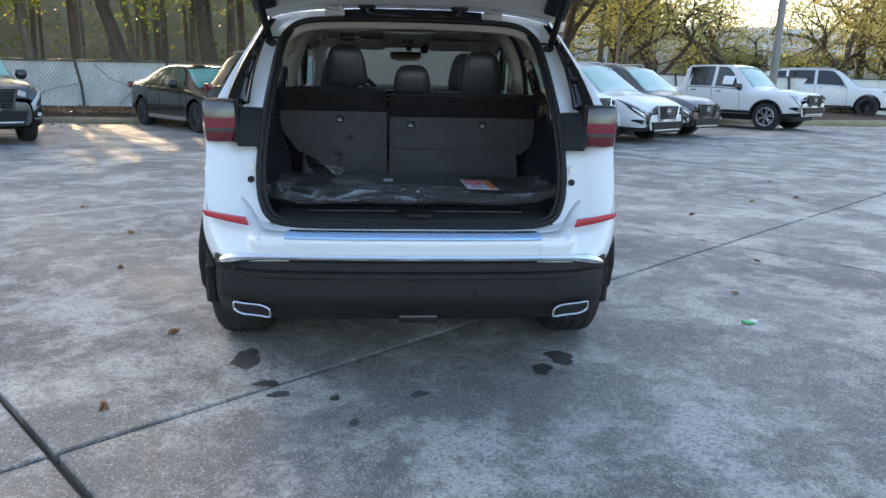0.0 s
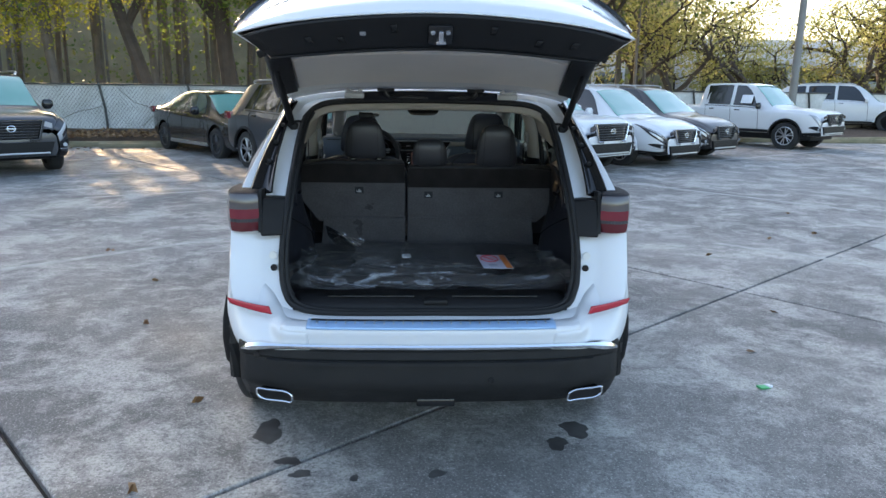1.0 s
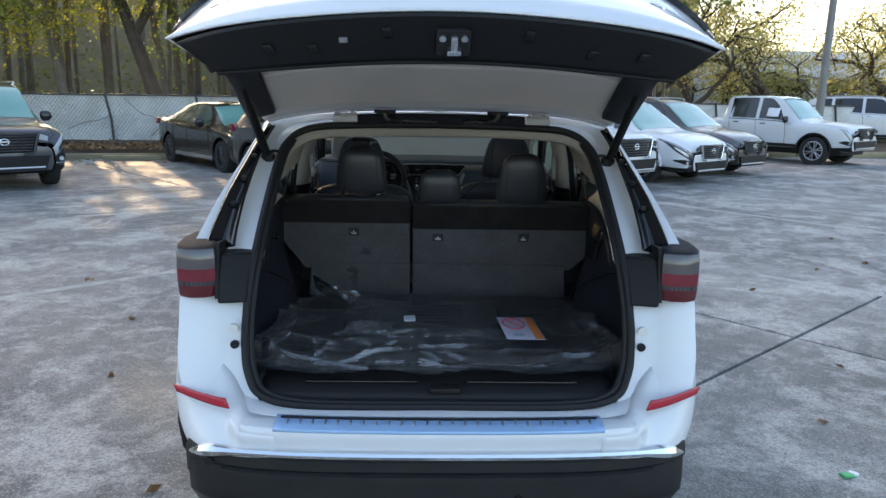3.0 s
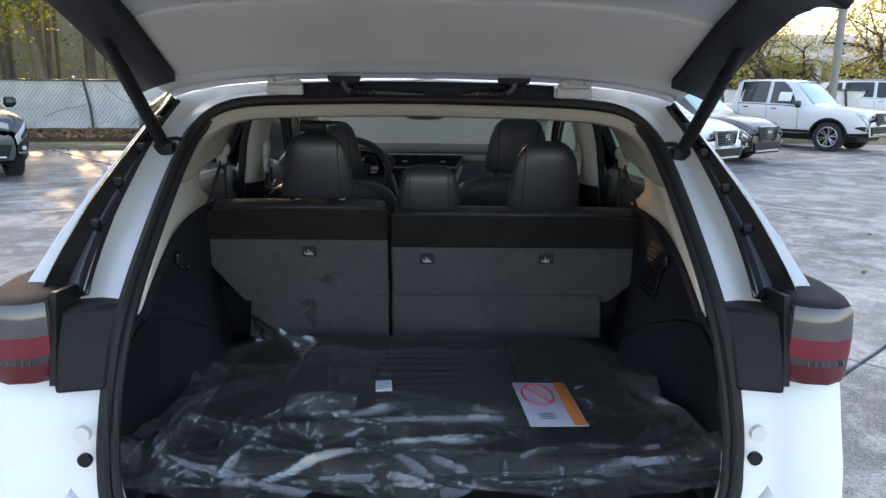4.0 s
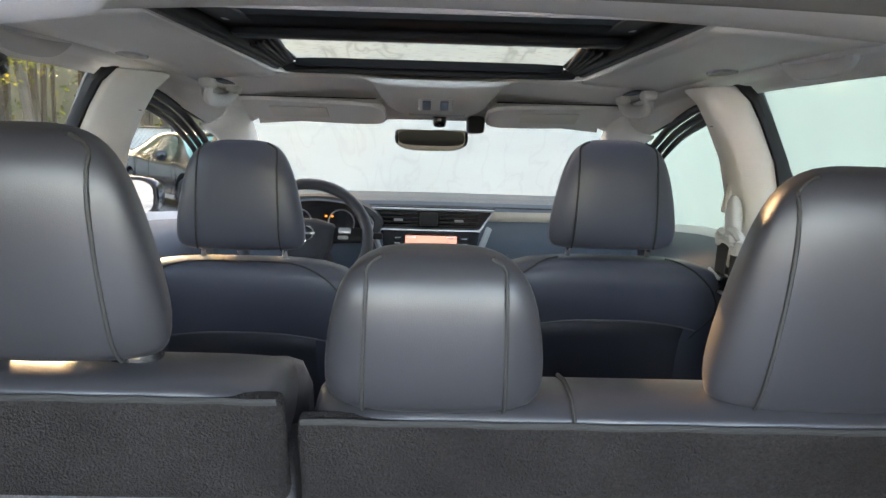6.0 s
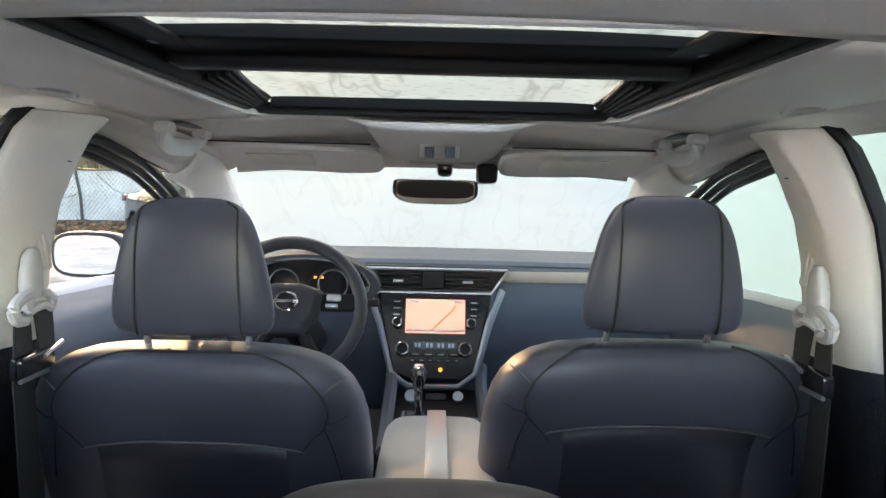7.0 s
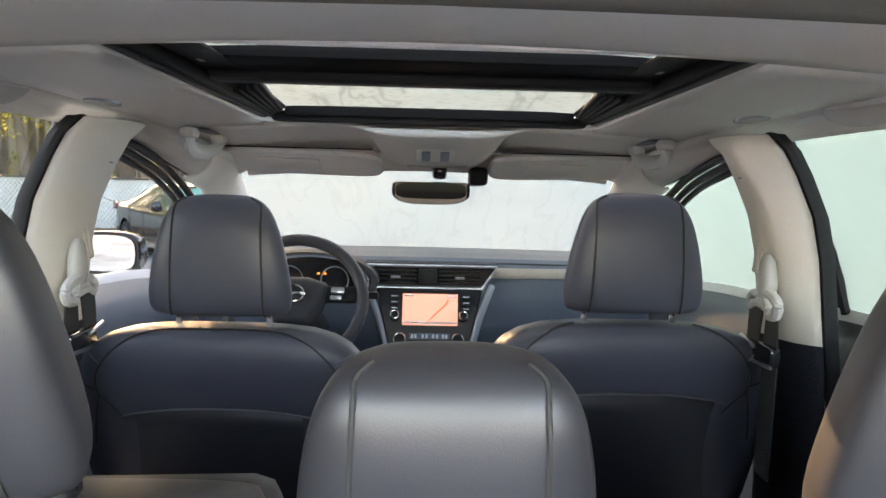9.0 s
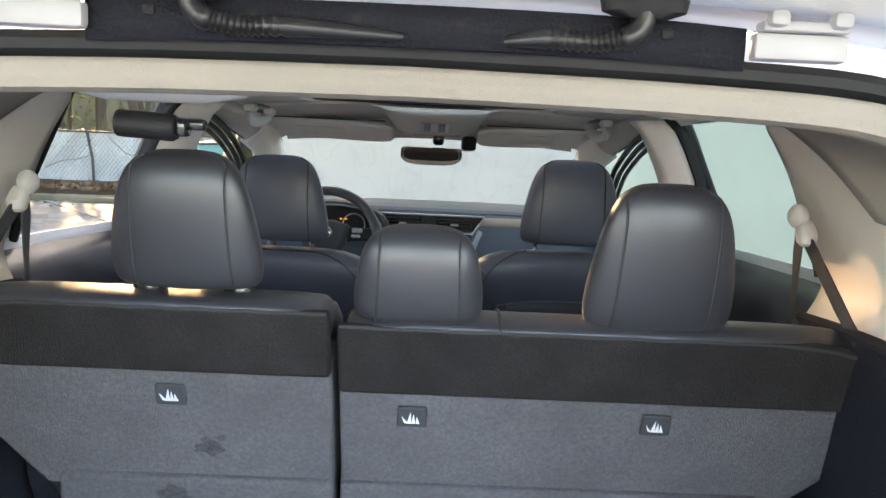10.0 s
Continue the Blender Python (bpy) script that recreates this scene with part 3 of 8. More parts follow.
for side in (-1, 1):
    def lower(a, b, side=side):
        y0 = 0.30 + (4.9 - 0.30) * a
        v = arch_v(y0) + (4 - arch_v(y0)) * b
        lift = tail_y(v) - 0.30 if v > 2.4 else 0
        k = min(max((2.35 - v) / 0.45, 0), 1)
        lift = lift * (1 - k) + 0.32 * k
        y = y0 + lift * (1 - a) ** 8
        return skin(y, v, 0, side)
    part("body_side", surface(lower, 92, 10), PAINT_WHITE, car, "white painted body side", thick=0.012)
    # wheel arch trim
    for wy in WHEEL_Y:
        ring_pts = []
        for k in range(21):
            a = math.pi * (k / 20 * 1.12 - 0.06)
            y, z = wy + 0.455 * math.cos(a), WHEEL_R + 0.455 * math.sin(a)
            ring_pts.append((side * (skin(y, 1.5).x + 0.012), y, z))
        part("wheel_arch_trim", tube(ring_pts, 0.035, 8), BLACK_PLASTIC, car, "black plastic wheel arch trim")
    part("mud_flap", loft([rounded(w, 0.03, 16, 3, side * (o - w / 2), yy, z) for z, w, yy, o in ((0.325, 0.10, 0.66, 0.948), (0.35, 0.12, 0.655, 0.962), (0.46, 0.12, 0.635, 0.968), (0.56, 0.09, 0.625, 0.960), (0.63, 0.05, 0.63, 0.948), (0.67, 0.015, 0.64, 0.942))]), BLACK_PLASTIC, car, "black plastic mud flap")
    # pillars and the frames over the doors
    part("rear_pillar", patch(tail_y, line(1.62, 1.59), 4.0, 6.0, 14, 8, 0, side), PAINT_WHITE, car, "white painted rear pillar", thick=0.01)
    part("centre_pillar", patch(line(2.09, 2.07), line(2.29, 2.25), 4.0, 6.0, 3, 8, 0, side), GLOSS_BLACK, car, "gloss black centre pillar", thick=0.01)
    part("roof_rail_panel", patch(tail_y, 2.75, 5.98, 7.0, 40, 4, 0, side), PAINT_WHITE, car, thick=0.01)
    part("front_pillar", patch(2.70, 3.6, 5.7, 6.6, 16, 4, 0, side), PAINT_WHITE, car, thick=0.01)
    part("front_door_frame", patch(2.25, 2.75, 5.85, 6.0, 10, 2, 0, side), GLOSS_BLACK, car, thick=0.012)
    part("front_wing_top", patch(3.3, 4.9, 4.0, 7.0, 20, 6, 0, side), PAINT_WHITE, car, thick=0.01)
    # roof bars
    bar = [skin(y, 7.0, -0.035, side) for y in (1.05, 1.3, 1.7, 2.1, 2.45)]
    part("roof_bar", tube(smooth_line([skin(0.98, 7.0, 0, side)] + bar + [skin(2.55, 7.0, 0, side)], 5), 0.014, 8), SATIN, car, "satin silver roof bar")

part("hood", surface(lambda a, b: skin(3.6 + 1.3 * a, 6.9 + 2.1 * (1 - abs(2 * b - 1)), 0, 1 if b < 0.5 else -1), 14, 16), PAINT_WHITE, car, thick=0.01)
part("front_bumper", loft([[(x * k, 4.88 + f, z) for x, z in ((-0.68, 0.42), (-0.66, 0.66), (-0.44, 0.74), (0.44, 0.74), (0.66, 0.66), (0.68, 0.42), (0.4, 0.36), (-0.4, 0.36))]
                           for k, f in ((1, 0), (0.9, 0.05), (0.7, 0.07))]), PAINT_WHITE, car)
nose_half = [skin(4.895, 9 * q / 24) for q in range(25)]
nose_ring = nose_half + [Vector((-p.x, p.y, p.z)) for p in nose_half[-2::-1]]
part("nose_panel", loft([[(p.x * k, p.y + 0.05 * (1 - k * k), 0.66 + (p.z - 0.66) * k) for p in nose_ring] for k in (1.0, 0.96, 0.85, 0.6, 0.3)]), PAINT_WHITE, car, "plain white nose panel")
part("underbody", rbox(1.5, 3.9, 0.12, 0.03, 0, 2.55, 0.33), BLACK_PLASTIC, car)


def roof_z(x, y, drop=0.0):
    w, zb, belt, wr, top = spread(SKIN, y)
    return top + 0.008 - 0.026 * (x / max(wr - 0.08, 0.1)) ** 2 - drop


def roof_half(y):
    return spread(SKIN, y)[3] - 0.08


def roof_strip(x0, x1, y0, y1, drop=0.0, nx=8, ny=16):
    """A rectangle of the roof's shell; the bounds in x may be 'edge'."""
    def bound(b, y):
        return {"left": -roof_half(y), "right": roof_half(y)}.get(b, b)
    return surface(lambda a, b: (lambda y: (lambda x: (x, y, roof_z(x, y, drop)))(bound(x0, y) + (bound(x1, y) - bound(x0, y)) * a))(y0 + (y1 - y0) * b), nx, ny)


HOLE_X, HOLE_Y0, HOLE_Y1 = 0.385, 1.47, 2.36
roof = part("roof", merged(roof_strip("left", "right", 0.985, HOLE_Y0, 0, 16, 8), roof_strip("left", "right", HOLE_Y1, 2.74, 0, 16, 5),
                           roof_strip("left", -HOLE_X, HOLE_Y0, HOLE_Y1, 0, 4, 10), roof_strip(HOLE_X, "right", HOLE_Y0, HOLE_Y1, 0, 4, 10)), PAINT_WHITE, car, thick=0.008)
# glass roof: two panes, cross bar, side rails
for y0, y1 in ((1.48, 1.70), (1.84, 2.35)):
    pane = part("roof_glass", roof_strip(-HOLE_X + 0.012, HOLE_X - 0.012, y0, y1, 0.012, 10, 6), GLASS_ROOF, roof, "wet tinted glass roof pane")
    pane.visible_shadow = False
cross = part("roof_cross_bar", rbox(0.76, 0.16, 0.02, 0.008, 0, 1.77, 1.618), ROOF_BLACK, roof, "black cross bar between the roof panes")
part("bar_roll", rbox(0.66, 0.05, 0.022, 0.010, 0, 1.81, 1.604), BLACK_PLASTIC, cross)
for side in (-1, 1):
    rail = part("roof_side_rail", merged(rbox(0.05, 0.86, 0.024, 0.008, side * 0.362, 1.92, 1.607)), ROOF_BLACK, roof, "black sunroof side rail")
    part("rail_edge", rbox(0.012, 0.84, 0.008, 0.003, side * 0.356, 1.92, 1.593), BLACK_PLASTIC, rail)
    part("rail_plate", rbox(0.085, 0.34, 0.006, 0.002, side * 0.325, 1.66, 1.613), ROOF_BLACK, rail, "black plate beside the rear roof pane")
    part("rail_track", moved(rbox(0.010, 0.13, 0.004, 0.0015), pose(side * 0.318, 1.66, 1.608, 0, 0, side * 2)), SATIN, rail)
    part("rail_plate", moved(rbox(0.055, 0.44, 0.004, 0.0015), pose(side * 0.325, 2.08, 1.613, 0, 0, -side * 3)), ROOF_BLACK, rail)
    for k in range(5):
        part("pleat", moved(rbox(0.006, 0.36, 0.008, 0.0025), pose(side * (0.302 + 0.009 * k), 2.12, 1.610 - 0.003 * k, 0, 0, -side * (6 - 1.2 * k))), BLACK_PLASTIC, rail)
frame_f = part("roof_front_frame", rbox(0.74, 0.06, 0.022, 0.006, 0, 2.325, 1.596), BLACK_PLASTIC, roof)
part("frame_lip", rbox(0.62, 0.02, 0.022, 0.005, 0, 2.285, 1.606), ROOF_BLACK, frame_f)
part("roof_rear_frame", rbox(0.74, 0.05, 0.022, 0.006, 0, 1.50, 1.608), ROOF_BLACK, roof)
part("roof_aerial", loft([rounded(0.05, 0.16, 16, 2.4, 0, 1.02, 1.63), rounded(0.035, 0.11, 16, 2.4, 0, 1.0, 1.67), rounded(0.012, 0.04, 16, 2.4, 0, 0.97, 1.70)]), GLOSS_BLACK, roof, "black shark-fin aerial")

# ---- windows
windscreen = part("windscreen", surface(lambda a, b: skin(2.69 + 0.89 * a, 6.45 + 2.55 * (1 - abs(2 * b - 1)), 0.004, 1 if b < 0.5 else -1), 14, 20), GLASS_FOG, car, "fogged rain-wet windscreen")
windscreen.visible_shadow = False
for side in (-1, 1):
    if side > 0:
        for y0, y1, name in ((line(2.29, 2.25), 3.45, "front_door_window"), (line(1.62, 1.59), line(2.09, 2.07), "rear_door_window")):
            g = part(name, patch(y0, y1, 3.95, 5.97 if name[0] == "r" else 5.8, 14, 8, 0.006, side), GLASS_FOG_SIDE, car, "fogged closed side window")
            g.visible_shadow = False
    else:
        g = part("rear_door_window", patch(line(1.62, 1.59), line(2.09, 2.07), 3.95, 5.97, 14, 8, 0.006, side), GLASS_SMOKED, car, "clear smoked side window")
        g.visible_shadow = False
        g = part("front_door_window", patch(line(2.29, 2.25), 3.45, 3.95, 5.8, 14, 8, 0.006, side), GLASS_SMOKED, car, "clear smoked side window")
        g.visible_shadow = False
    # seal of the window openings
    for edge in (lambda v: line(1.62, 1.59)(v), lambda v: line(2.09, 2.07)(v), lambda v: line(2.29, 2.25)(v)):
        part("window_channel", tube([skin(edge(v), v, 0.02, side) for v in (4.0, 4.4, 4.8, 5.2, 5.6, 6.0)], 0.013, 6), RUBBER, car)
    part("window_channel", tube(smooth_line([skin(y, v, 0.02, side) for y, v in ((1.59, 5.98), (1.8, 6.0), (2.07, 6.0))], 4), 0.012, 6), RUBBER, car)
    part("window_channel", tube(smooth_line([skin(y, v, 0.02, side) for y, v in ((2.25, 5.95), (2.4, 5.92), (2.55, 5.85), (2.8, 5.75), (3.1, 5.7), (3.4, 5.7))], 4), 0.013, 6), RUBBER, car)
    # door mirrors
    mx = side * 1.02
    shell = part("door_mirror", loft([[(mx + side * sx * px, 3.08 + yy, 1.225 + sz * pz) for px, pz in [(0.112 * math.copysign(abs(math.cos(t)) ** 0.6, math.cos(t)), 0.070 * math.copysign(abs(math.sin(t)) ** 0.6, math.sin(t))) for t in [2 * math.pi * k / 20 for k in range(20)]]]
                                      for yy, sx, sz in ((-0.055, 0.96, 0.96), (-0.05, 1, 1), (0.0, 1.0, 1.0), (0.07, 0.8, 0.8), (0.10, 0.4, 0.4))]), PAINT_WHITE if side > 0 else GLOSS_BLACK, car, "door mirror")
    part("mirror_glass", slab_of([(mx + 0.098 * math.copysign(abs(math.cos(t)) ** 0.6, math.cos(t)), 1.225 + 0.058 * math.copysign(abs(math.sin(t)) ** 0.6, math.sin(t))) for t in [2 * math.pi * k / 20 for k in range(20)]], -0.004, "y", 3.022), MIRROR, shell, "rain-spotted mirror glass")
    part("mirror_arm", rbox(0.14, 0.05, 0.04, 0.012, side * 0.93, 3.10, 1.13), GLOSS_BLACK, shell)

# ---- rear frame round the cargo opening
OPENING = [(0, 0.20, 0.717), (0.40, 0.20, 0.719), (0.555, 0.225, 0.74), (0.605, 0.26, 0.80), (0.618, 0.285, 0.88), (0.618, 0.31, 0.97), (0.612, 0.35, 1.07),
           (0.602, 0.41, 1.17), (0.598, 0.56, 1.29), (0.594, 0.74, 1.41), (0.575, 0.86, 1.49), (0.49, 0.90, 1.545), (0.30, 0.91, 1.56), (0, 0.915, 1.565)]
OUTER_V = [2.9, 3.35, 3.75, 4.15, 4.6, 5.0, 5.6, 6.3, 7.6, 9.0]
OUTER = [(0, 0.125, 0.705), (0.45, 0.135, 0.705), (0.66, 0.175, 0.712), (0.785, 0.215, 0.735)] + [tuple(skin(tail_y(v), v)) for v in OUTER_V]
HALF_O, HALF_E = smooth_line(OPENING, 5), smooth_line(OUTER, 5)


def whole(half):
    return [Vector((p.x, p.y, p.z)) for p in half] + [Vector((-p.x, p.y, p.z)) for p in half[-2:0:-1]]


RING_O, RING_E = whole(HALF_O), whole(HALF_E)
frame_ob = part("rear_frame", loft([RING_E, [e.lerp(o, 0.22) + Vector((0, -0.006, 0.002)) for e, o in zip(RING_E, RING_O)],
                         [e.lerp(o, 0.5) + Vector((0, 0.018, 0)) for e, o in zip(RING_E, RING_O)],
                         [e.lerp(o, 0.62) + Vector((0, 0.03, 0)) for e, o in zip(RING_E, RING_O)],
                         [o + Vector((0, 0.012, 0)) for o in RING_O], [Vector((o.x * 0.985, o.y + 0.05, o.z)) for o in RING_O]], caps=False), PAINT_WHITE, car, "white painted frame round the cargo opening")
part("opening_seal", merged(tube([o + Vector((0, -0.004, 0)) for o in RING_O], 0.013, 8, closed=True),
                            tube([Vector((o.x * 0.972, o.y + 0.006, 0.98 * (o.z - 1.15) + 1.15)) for o in RING_O], 0.010, 8, closed=True)), RUBBER, car, "black rubber seal round the opening")

# ---- rear bumper


def ease(a, b, v):
    t = min(max((v - a) / (b - a), 0), 1)
    return t * t * (3 - 2 * t)


def bumper_y(x, base=0.055):
    u = abs(x) / 0.86
    return base + 0.035 * u ** 2 + 0.17 * u ** 6


def bumper_band(profile, half, n=40):
    """A band across the car: profile of (set back, z, widening)."""
    return surface(lambda a, b: (lambda i, t: (lambda x: (x, bumper_y(x) + profile[i][0] * (1 - t) + profile[i + 1][0] * t, profile[i][1] * (1 - t) + profile[i + 1][1] * t))
                   ((2 * a - 1) * half))(min(int(b * (len(profile) - 1)), len(profile) - 2), b * (len(profile) - 1) - min(int(b * (len(profile) - 1)), len(profile) - 2)), n, (len(profile) - 1) * 2)


frame_tree = BVHTree.FromPolygons([v.co for v in frame_ob.data.vertices], [tuple(f.vertices) for f in frame_ob.data.polygons])
part("bumper_cover", bumper_band([(0.085, 0.708), (0.03, 0.706), (0.008, 0.70), (0.0, 0.685), (0.004, 0.645), (0.012, 0.61)], 0.60), PAINT_WHITE, car, "white painted upper rear bumper", thick=0.008)
for side in (-1, 1):
    low_c = smooth_line([(0.48, bumper_y(0.48) + 0.006, 0.60), (0.60, bumper_y(0.60) + 0.001, 0.60), (0.70, bumper_y(0.70) - 0.001, 0.598), (0.785, 0.205, 0.582), (0.828, 0.34, 0.57), (0.862, 0.62, 0.55)], 8)
    top_c = smooth_line([(0.48, 0.139, 0.7075), (0.598, 0.160, 0.722), (0.652, 0.186, 0.79), (0.735, 0.222, 0.87), (0.835, 0.310, 0.93), (0.885, 0.62, 0.93)], 8)

    for q in top_c[8:]:
        spot = frame_tree.ray_cast(Vector((q.x, -1, q.z)), Vector((0, 1, 0)))[0]
        if spot:
            q.y += (spot.y + 0.004 - q.y) * ease(0.56, 0.63, q.x)

    def corner(a, b, side=side, low_c=low_c, top_c=top_c, out=0.0):
        t = a * (len(low_c) - 1)
        i = min(int(t), len(low_c) - 2)
        p = low_c[i].lerp(low_c[i + 1], t - i)
        q = top_c[i].lerp(top_c[i + 1], t - i)
        r = p.lerp(q, b)
        n = Vector((0.25 + 0.75 * a, -1 + a, 0)).normalized()
        r = r + n * ((0.012 + 0.022 * a) * 6.75 * b * (1 - b) ** 2 + 0.045 * (1 - ease(0.22, 0.62, a)) * 9.48 * b ** 3 * (1 - b) + out)
        return Vector((side * r.x, r.y, r.z))
    part("bumper_corner", surface(corner, 30, 10), PAINT_WHITE, car, thick=0.006)
    # red reflectors let into the corners
    nodes_c = [corner(p / 60, q / 40, 1) for p in range(61) for q in range(41)]

    def strip_at(a, b, side=side, nodes_c=nodes_c):
        x, z = 0.646 + 0.184 * a + 0.012 * (b - 0.5), 0.731 + 0.022 * a + (0.032 - 0.010 * a) * b
        near = min(nodes_c, key=lambda g: (g.x - x) ** 2 + (g.z - z) ** 2)
        return (side * x, min(near.y, bumper_y(0.646) + 0.045 + 0.9 * max(0, x - 0.646) ** 1.4) - 0.004, z)
    part("rear_reflector", surface(strip_at, 16, 3), REFLECTOR, car, "long red reflector strip", thick=0.006)
    # bolt and hole in the jamb
    part("jamb_bolt", disc(0.016, 0.012, 16, "y", side * 0.650, 0.275, 0.945), PAINT_JAMB, car)
    part("jamb_hole", merged(disc(0.014, 0.008, 16, "y", side * 0.648, 0.272, 0.893)), GLOSS_BLACK, car)
    # bump stop and lamp bracket
    part("lamp_bracket", loft([[(side * x, y, z) for x, y, z in ((0.612, 0.305, 1.02), (0.70, 0.285, 1.02), (0.72, 0.38, 1.02), (0.64, 0.40, 1.02))],
                               [(side * x, y, z) for x, y, z in ((0.610, 0.345, 1.10), (0.70, 0.305, 1.10), (0.72, 0.40, 1.10), (0.63, 0.44, 1.10))],
                               [(side * x, y, z) for x, y, z in ((0.602, 0.395, 1.165), (0.70, 0.335, 1.17), (0.71, 0.42, 1.17), (0.62, 0.45, 1.17))]]), BLACK_PLASTIC, car, "black plastic lamp bracket", bevel=0.008)
    # dark gutter along the pillar, with clips
    def gutter(a, b, side=side):
        t = 35 + 17 * a
        i = min(int(t), len(HALF_E) - 2)
        e, o = HALF_E[i].lerp(HALF_E[i + 1], t - i), HALF_O[i].lerp(HALF_O[i + 1], t - i)
        f = (0.20 if a > 0.3 else 0.26 - 0.2 * a) + (0.46 - 0.18 * a) * b
        q = e.lerp(o, f)
        return (side * (q.x + 0.004), q.y - 0.020 + 0.02 * math.sin(math.pi * b), q.z + 0.016 - 0.012 * math.sin(math.pi * b))
    gut_ob = part("pillar_gutter", surface(gutter, 20, 8), GLOSS_BLACK, car, "dark plastic gutter on the rear pillar", thick=0.01, bevel=0.003)
    for k in (0.25, 0.42, 0.6, 0.78):
        c = Vector(gutter(k, 0.5))
        part("gutter_clip", rbox(0.02, 0.015, 0.018, 0.004, c.x, c.y - 0.012, c.z + 0.012), BLACK_PLASTIC, gut_ob)
    part("strut_mount", rbox(0.05, 0.05, 0.06, 0.012, side * 0.635, 0.80, 1.425), BLACK_PLASTIC, car)
    part("pillar_hinge_plate", rbox(0.035, 0.05, 0.09, 0.01, side * 0.70, 0.60, 1.27), GLOSS_BLACK, car)
    # tail lamp
    plan = [(0.708, 0.305), (0.735, 0.285), (0.785, 0.278), (0.825, 0.300), (0.848, 0.36), (0.862, 0.48), (0.85, 0.60), (0.80, 0.58), (0.74, 0.46), (0.712, 0.38)]
    def lamp_ring(z, k):
        cx, cy = 0.78, 0.42
        return [(side * (cx + (x - cx) * k), cy + (y - cy) * k, z) for x, y in plan]
    lamp = part("tail_lamp", loft([lamp_ring(1.034, 0.80), lamp_ring(1.039, 0.92), lamp_ring(1.055, 0.965), lamp_ring(1.078, 0.985)]), DARK_RED_LENS, car, "tail lamp with red and smoked lens")
    part("dark_band", loft([lamp_ring(1.078, 0.982), lamp_ring(1.092, 0.984)]), SMOKE_LENS_DARK, lamp)
    part("red_band", loft([lamp_ring(1.092, 0.99), lamp_ring(1.11, 1.0), lamp_ring(1.132, 1.0)]), RED_LENS, lamp, "bright red ribbed lens")
    part("smoked_band", loft([lamp_ring(1.132, 0.998), lamp_ring(1.160, 0.99), lamp_ring(1.184, 0.965), lamp_ring(1.194, 0.93)]), SMOKE_LENS, lamp, "smoked grey lens")
    part("lamp_top", loft([lamp_ring(1.193, 0.93), lamp_ring(1.199, 0.86), lamp_ring(1.203, 0.66)]), TRIM_DARK, lamp)
    part("lamp_housing", slab_of([(0.292, 1.035), (0.40, 1.03), (0.46, 1.11), (0.45, 1.20), (0.33, 1.208)], side * 0.012, "x", side * 0.698), BLACK_PLASTIC, lamp, "black lamp housing")
    for k in range(6):
        part("lens_rib", rbox(0.003, 0.006, 0.012, 0.001, side * (0.735 + 0.014 * k), 0.283 + 0.0004 * k, 1.085), SMOKE_LENS, lamp)
    # lower body: tips
    t = part("exhaust_tip", merged(*[tube([(side * (0.632 + 0.070 * math.copysign(abs(math.cos(a)) ** 0.5, math.cos(a))), 0.098, 0.405 + 0.018 * math.cos(a) + 0.022 * math.copysign(abs(math.sin(a)) ** 0.5, math.sin(a))) for a in [2 * math.pi * k / 28 for k in range(28)]], 0.0045, 8, closed=True)]), CHROME, car, "chrome framed exhaust tip")
    part("exhaust_pipe", loft([[(side * (0.632 + s * 0.066 * math.copysign(abs(math.cos(a)) ** 0.5, math.cos(a))), yy, 0.405 + 0.018 * math.cos(a) + s * 0.020 * math.copysign(abs(math.sin(a)) ** 0.5, math.sin(a))) for a in [2 * math.pi * k / 28 for k in range(28)]] for yy, s in ((0.098, 1), (0.13, 0.85), (0.18, 0.6))], caps=True), GLOSS_BLACK, t)

part("lower_bumper", bumper_band([(0.012, 0.612), (0.0, 0.60), (-0.002, 0.57), (0.012, 0.555), (0.006, 0.50), (0.012, 0.44), (0.05, 0.40), (0.10, 0.345), (0.22, 0.32)], 0.785, 48), BUMPER_PLASTIC, car, "grained black lower rear bumper", thick=0.012)
part("bumper_lip", bumper_band([(0.0, 0.565), (-0.014, 0.56), (-0.014, 0.545), (0.006, 0.538)], 0.66, 40), BUMPER_PLASTIC, car)
part("tow_cover", rbox(0.16, 0.02, 0.035, 0.008, 0.02, 0.14, 0.352), GLOSS_BLACK, car)
part("sensor", disc(0.012, 0.006, 16, "y", 0.24, 0.062, 0.48), GLOSS_BLACK, car)
part("sensor", disc(0.012, 0.006, 16, "y", -0.70, 0.115, 0.575), GLOSS_BLACK, car)
chrome_line = [(x / 100, bumper_y(x / 100) - 0.004, 0.624 - 0.040 * (abs(x) / 77) ** 9) for x in range(-77, 78, 2)]
part("chrome_strip", tube(chrome_line, 0.012, 8, radii=[0.012 + 0.010 * math.exp(-((abs(p[0]) - 0.70) / 0.06) ** 2) - 0.008 * (abs(p[0]) / 0.77) ** 30 for p in chrome_line]), CHROME, car, "chrome strip across the bumper")
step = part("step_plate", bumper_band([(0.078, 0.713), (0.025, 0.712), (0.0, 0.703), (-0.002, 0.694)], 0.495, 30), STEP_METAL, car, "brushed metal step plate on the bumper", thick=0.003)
for k in range(25):
    x = -0.456 + 0.038 * k
    part("plate_rib", rbox(0.005, 0.034, 0.005, 0.0015, x, bumper_y(x) + 0.036, 0.7140), SATIN, step)
part("plate_groove", tube([(-0.48 + 0.04 * k, bumper_y(-0.48 + 0.04 * k) + 0.058, 0.7155) for k in range(25)], 0.004, 6), BLACK_PLASTIC, step)

# ---- wheels


